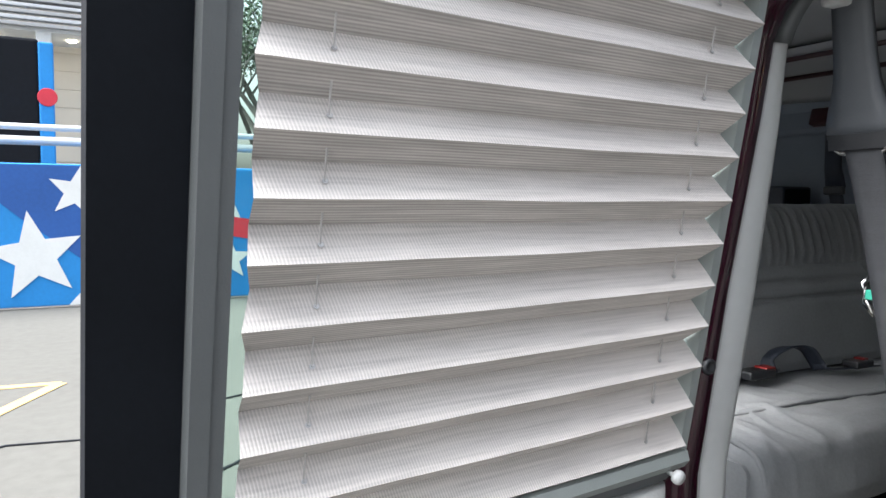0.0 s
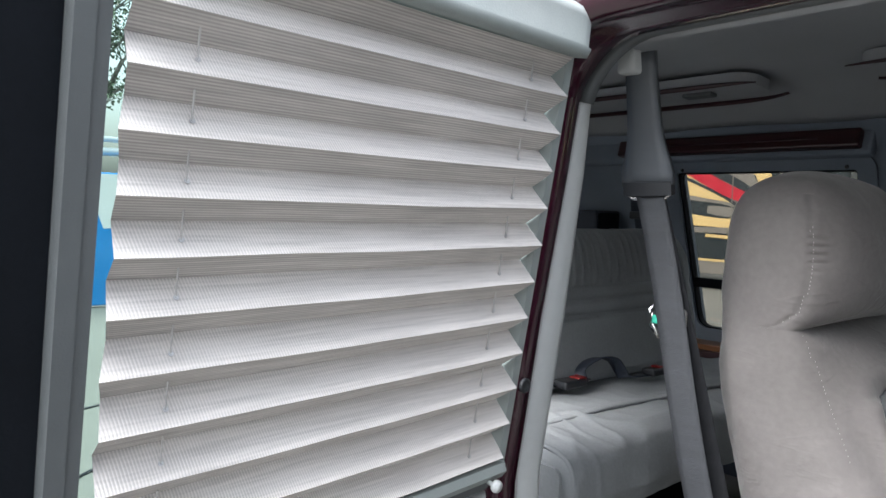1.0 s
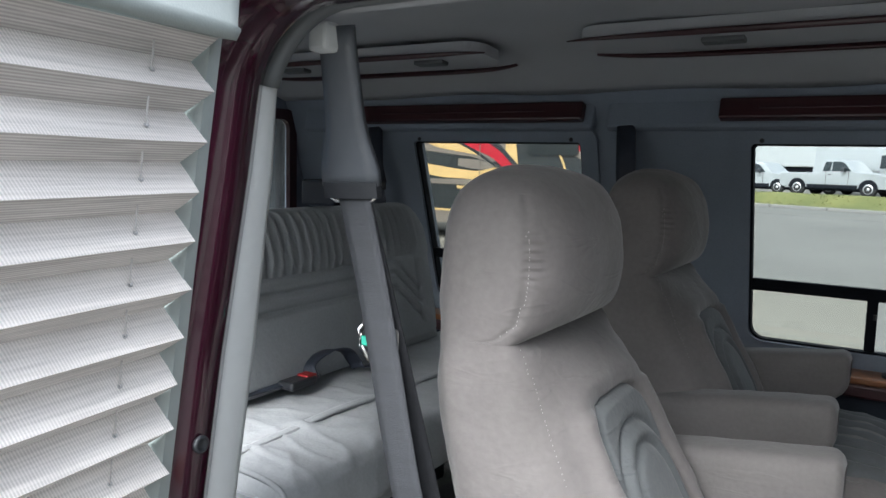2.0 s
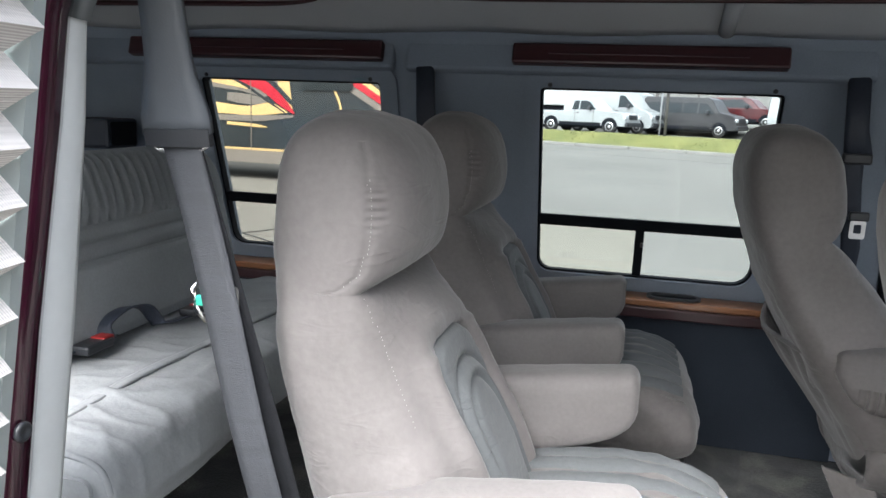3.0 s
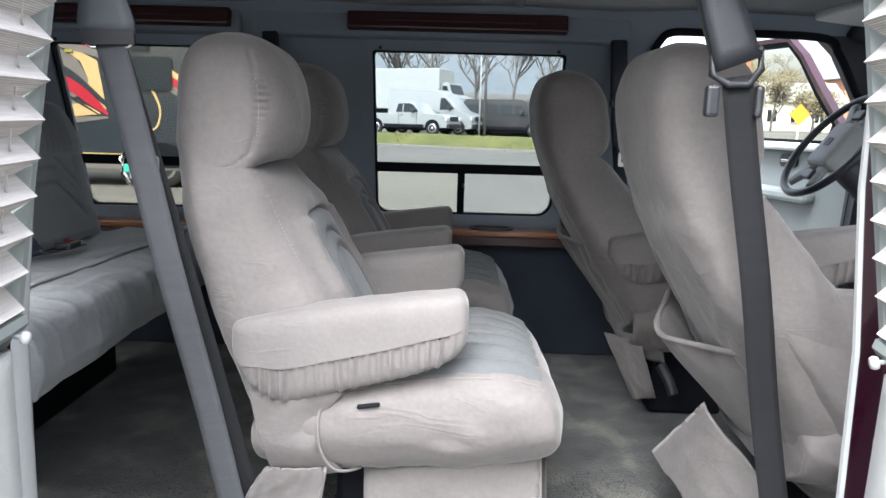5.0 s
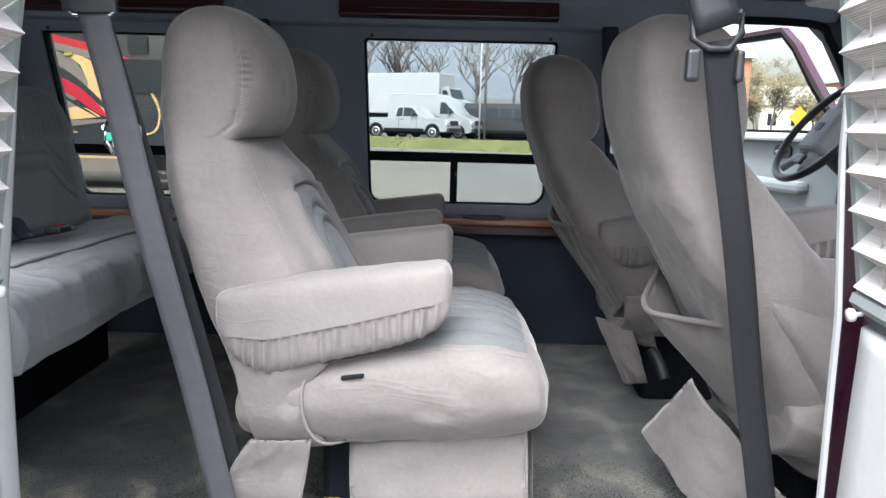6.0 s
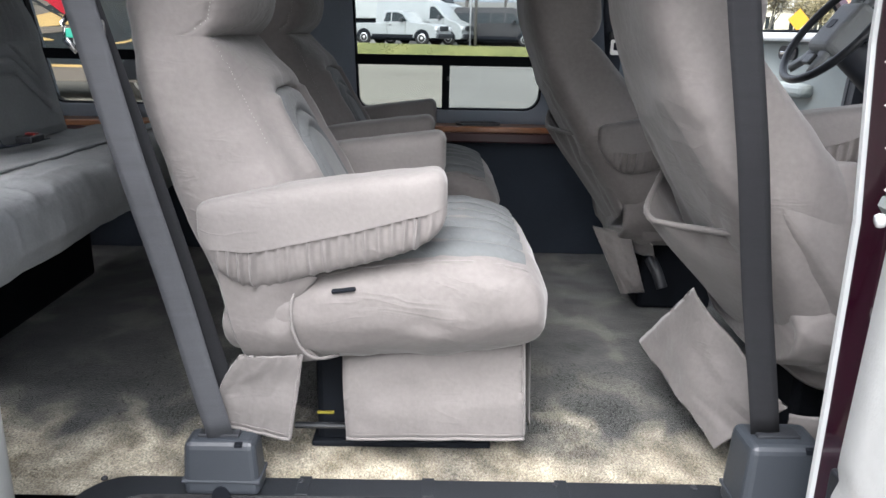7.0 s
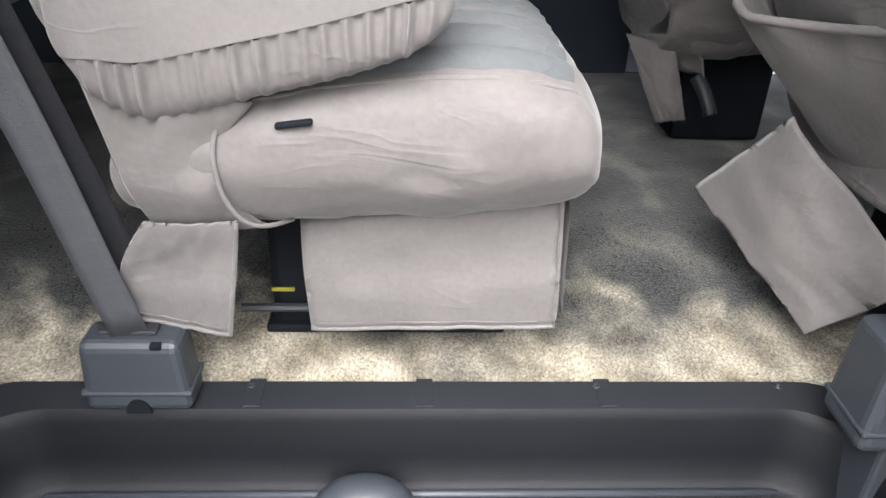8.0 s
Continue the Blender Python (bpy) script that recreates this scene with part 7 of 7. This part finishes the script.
S([(-12.58, 2.95), (-11.2, 3.05), (-10.4, 3.4), (-12.5, 3.45)], 0.010, RVRED)
S([(-12.58, 0.56), (-10.0, 0.56), (-10.0, 0.80), (-12.58, 0.84)], 0.010, RVTAN)
part("door_line", box(-4.45, -4.43, -0.03, 0.0, 0.5, 3.0), RVGREY, rv)
for x in (-9.6, -1.9):
    wheel(rv, x, 0.12, 0.5, -1).location.z = -0.282
    part("wheel_arch", slab([(x + 0.62 * math.cos(a), 0.22 + 0.62 * math.sin(a)) for a in np.linspace(0, math.pi, 16)], 0.01, lambda a, b, c: (a, -0.022 - c, b)), BLACK, rv)
part("marker_lamp", box(-4.2, -4.0, -0.05, 0.0, 2.95, 3.02, 0.01), YELLOW, rv)

r2 = thing("motor_coach", "red and black motor coach parked behind the first", "motor home", -21.5, 15.0, -0.66)
part("body", loft([[Vector((x, y, z)) for x, z in prof] for y in (0.0, 2.5)]), RVBLACK, r2)
part("graphic", box(-12.0, -0.3, -0.02, 0.0, 2.5, 2.95), RVRED, r2)
part("graphic", box(-12.0, -0.3, -0.02, 0.0, 1.5, 1.95), RVRED, r2)
part("graphic", box(-12.0, -0.3, -0.02, 0.0, 0.95, 1.2), RVTAN, r2)
wheel(r2, -2.0, 0.12, 0.5, -1)

# ---- mural wall, shop front and lot on the rear side ----
mw = thing("mural_wall", "low wall painted with blue fields and white stars", "wall", -11.9, 0, -0.66)
part("wall", box(-0.35, 0.0, -6.0, 5.4, 0.0, 2.06, 0.03), MBLUE, mw)
flat = lambda poly, th, m, nm="painted_shape": part(nm, slab(poly, th, lambda a, b, c: (c + 0.001, a, b)), m, mw)


def star(cy, cz, r, rot, th=0.012):
    pts = []
    for i in range(10):
        q = r if i % 2 == 0 else r * 0.42
        a = radians(rot + 36 * i)
        pts.append((cy + q * math.cos(a), cz + q * math.sin(a)))
    flat(pts, th, MWHITE, "white_star")


flat([(-3.4, 2.04), (0.35, 2.04), (0.35, 0.55), (-0.6, 0.55), (-1.5, 1.25), (-2.4, 2.04)], 0.006, MNAVY)
flat([(-6.0, 2.04), (-4.2, 2.04), (-3.0, 0.8), (-3.0, 0.0), (-6, 0.0)], 0.006, MNAVY)
flat([(-0.95, 0.02), (0.9, 0.02), (0.6, 0.35), (-0.1, 0.62), (-0.6, 0.42)], 0.009, MWHITE)
flat([(0.45, 2.04), (1.2, 2.04), (1.55, 1.2), (1.1, 0.9), (0.75, 1.5)], 0.008, MWHITE)
flat([(1.0, 1.35), (1.7, 1.25), (1.9, 0.9), (1.15, 1.02)], 0.010, MRED)
flat([(1.9, 2.04), (5.4, 2.04), (5.4, 1.4), (2.2, 1.2)], 0.006, MWHITE)
star(-1.37, 0.74, 0.66, 98)
star(-0.82, 1.66, 0.40, 80)
star(0.12, 1.05, 0.42, 100)
star(-2.3, 1.42, 0.30, 60)
star(-3.6, 1.2, 0.55, 95)
star(1.35, 0.62, 0.35, 90)
tagged(link("leaf_litter", box(-11.9, -11.75, -6, 5.4, -0.662, -0.64, 0.006), TWIG), "brown leaf litter along the wall foot", "litter", kind="stuff")

rl = thing("guard_rail", "white double guard rail above the mural wall", "railing", -12.6, 0, -0.66)
for z, r in ((2.42, 0.07), (2.62, 0.05)):
    part("rail", tube([(0, -12, z), (0, 12, z)], r, 10), GALV, rl, smooth=True)
for y in range(-12, 13, 3):
    part("post", box(-0.05, 0.05, y - 0.05, y + 0.05, 0, 2.65, 0.01), GALV, rl)
vm = thing("vending_machine", "tall black drinks machine with a blue side", "vending machine", -15.2, -1.75, 0.9)
part("case", box(-0.5, 0.5, -1.7, 0.45, 0, 2.75, 0.05), BLACK, vm)
part("side_panel", box(-0.45, 0.52, 0.44, 0.68, 0.05, 2.7, 0.03), MBLUE, vm, "bright blue side panel")
part("badge", lathe([(0.16, 0), (0.15, 0.01), (0.001, 0.012)], 20, pose(0.53, 0.57, 1.75, 0, 90)), MRED, vm)
tagged(link("terrace", box(-30, -13.0, -14, 14, -0.66, 0.9, 0.05), CONCRETE), "raised concrete terrace behind the mural wall", "terrace", kind="structure")

sh = thing("shop_building", "cream gabled shop with grey eaves and soffit lamps", "building", -19.5, -3.0, 0.9)
part("wall", box(-6, 0, -9, 3.6, 0, 4.3, 0.03), SIDING, sh)
for k in range(9):
    part("siding_board", box(0.0, 0.02, -8.9, 3.5, 0.4 + k * 0.42, 0.80 + k * 0.42, 0.006), SIDING, sh)
part("gable_roof", loft([[Vector((1.6, y, 4.3 + max(0, (2.9 - abs(y + 1.5) * 0.62)))), Vector((-6, y, 4.3 + max(0, (2.9 - abs(y + 1.5) * 0.62)))), Vector((-6, y, 4.0 + max(0, (2.9 - abs(y + 1.5) * 0.62)))), Vector((1.6, y, 4.0 + max(0, (2.9 - abs(y + 1.5) * 0.62))))] for y in (-9.5, -6.2, -1.5, 3.2, 4.0)]), ROOFGREY, sh)
for k in range(6):
    part("fascia_board", box(1.55, 1.75, -8.5 + k * 0.02, 3.6, 3.55 + k * 0.13, 3.62 + k * 0.13, 0.01), GALV if k % 2 else ROOFGREY, sh)
part("soffit", box(0.0, 1.6, -9, 3.6, 3.48, 3.55), MWHITE, sh)
for y in (-4.6, -2.6, -0.9, 0.8, 2.3):
    part("soffit_lamp", lathe([(0.10, 0), (0.09, -0.03), (0.001, -0.05)], 14, pose(0.9, y, 3.47)), LAMPGLOW, sh, "glowing soffit lamp")
part("shop_window", box(-0.02, 0.04, -8.2, -5.8, 0.6, 2.4, 0.02), CARGLASS, sh)
part("column", box(1.3, 1.6, 1.6, 1.9, 0, 3.5, 0.03), MWHITE, sh)

for i, pts in enumerate((((-7.0, -1.08), (-7.6, -8.0)), ((-7.0, -1.08), (-4.9, -2.2)), ((-2.6, 5.0), (-3.0, 12.0)))):
    a, b = [Vector((*p, -0.655)) for p in pts]
    tagged(link("parking_line", ribbon([a.lerp(b, k / 6) for k in range(7)], (b - a).cross(Vector((0, 0, 1))), 0.11, 0.004), LINEYEL), "worn yellow parking line on the asphalt", "road marking", "parking lines", "structure")
random.seed(9)
for i in range(5):
    y0 = -6 + i * 2.6
    pts = [Vector((-5.2 + 0.4 * random.uniform(-1, 1) - 0.12 * k + i * 0.35, y0 + k * 0.5, -0.654)) for k in range(9)]
    tagged(link("asphalt_crack", ribbon(pts, (1, 0, 0), 0.03, 0.003), BLACK), "dark sealed crack in the asphalt", "crack", "asphalt cracks", "structure")
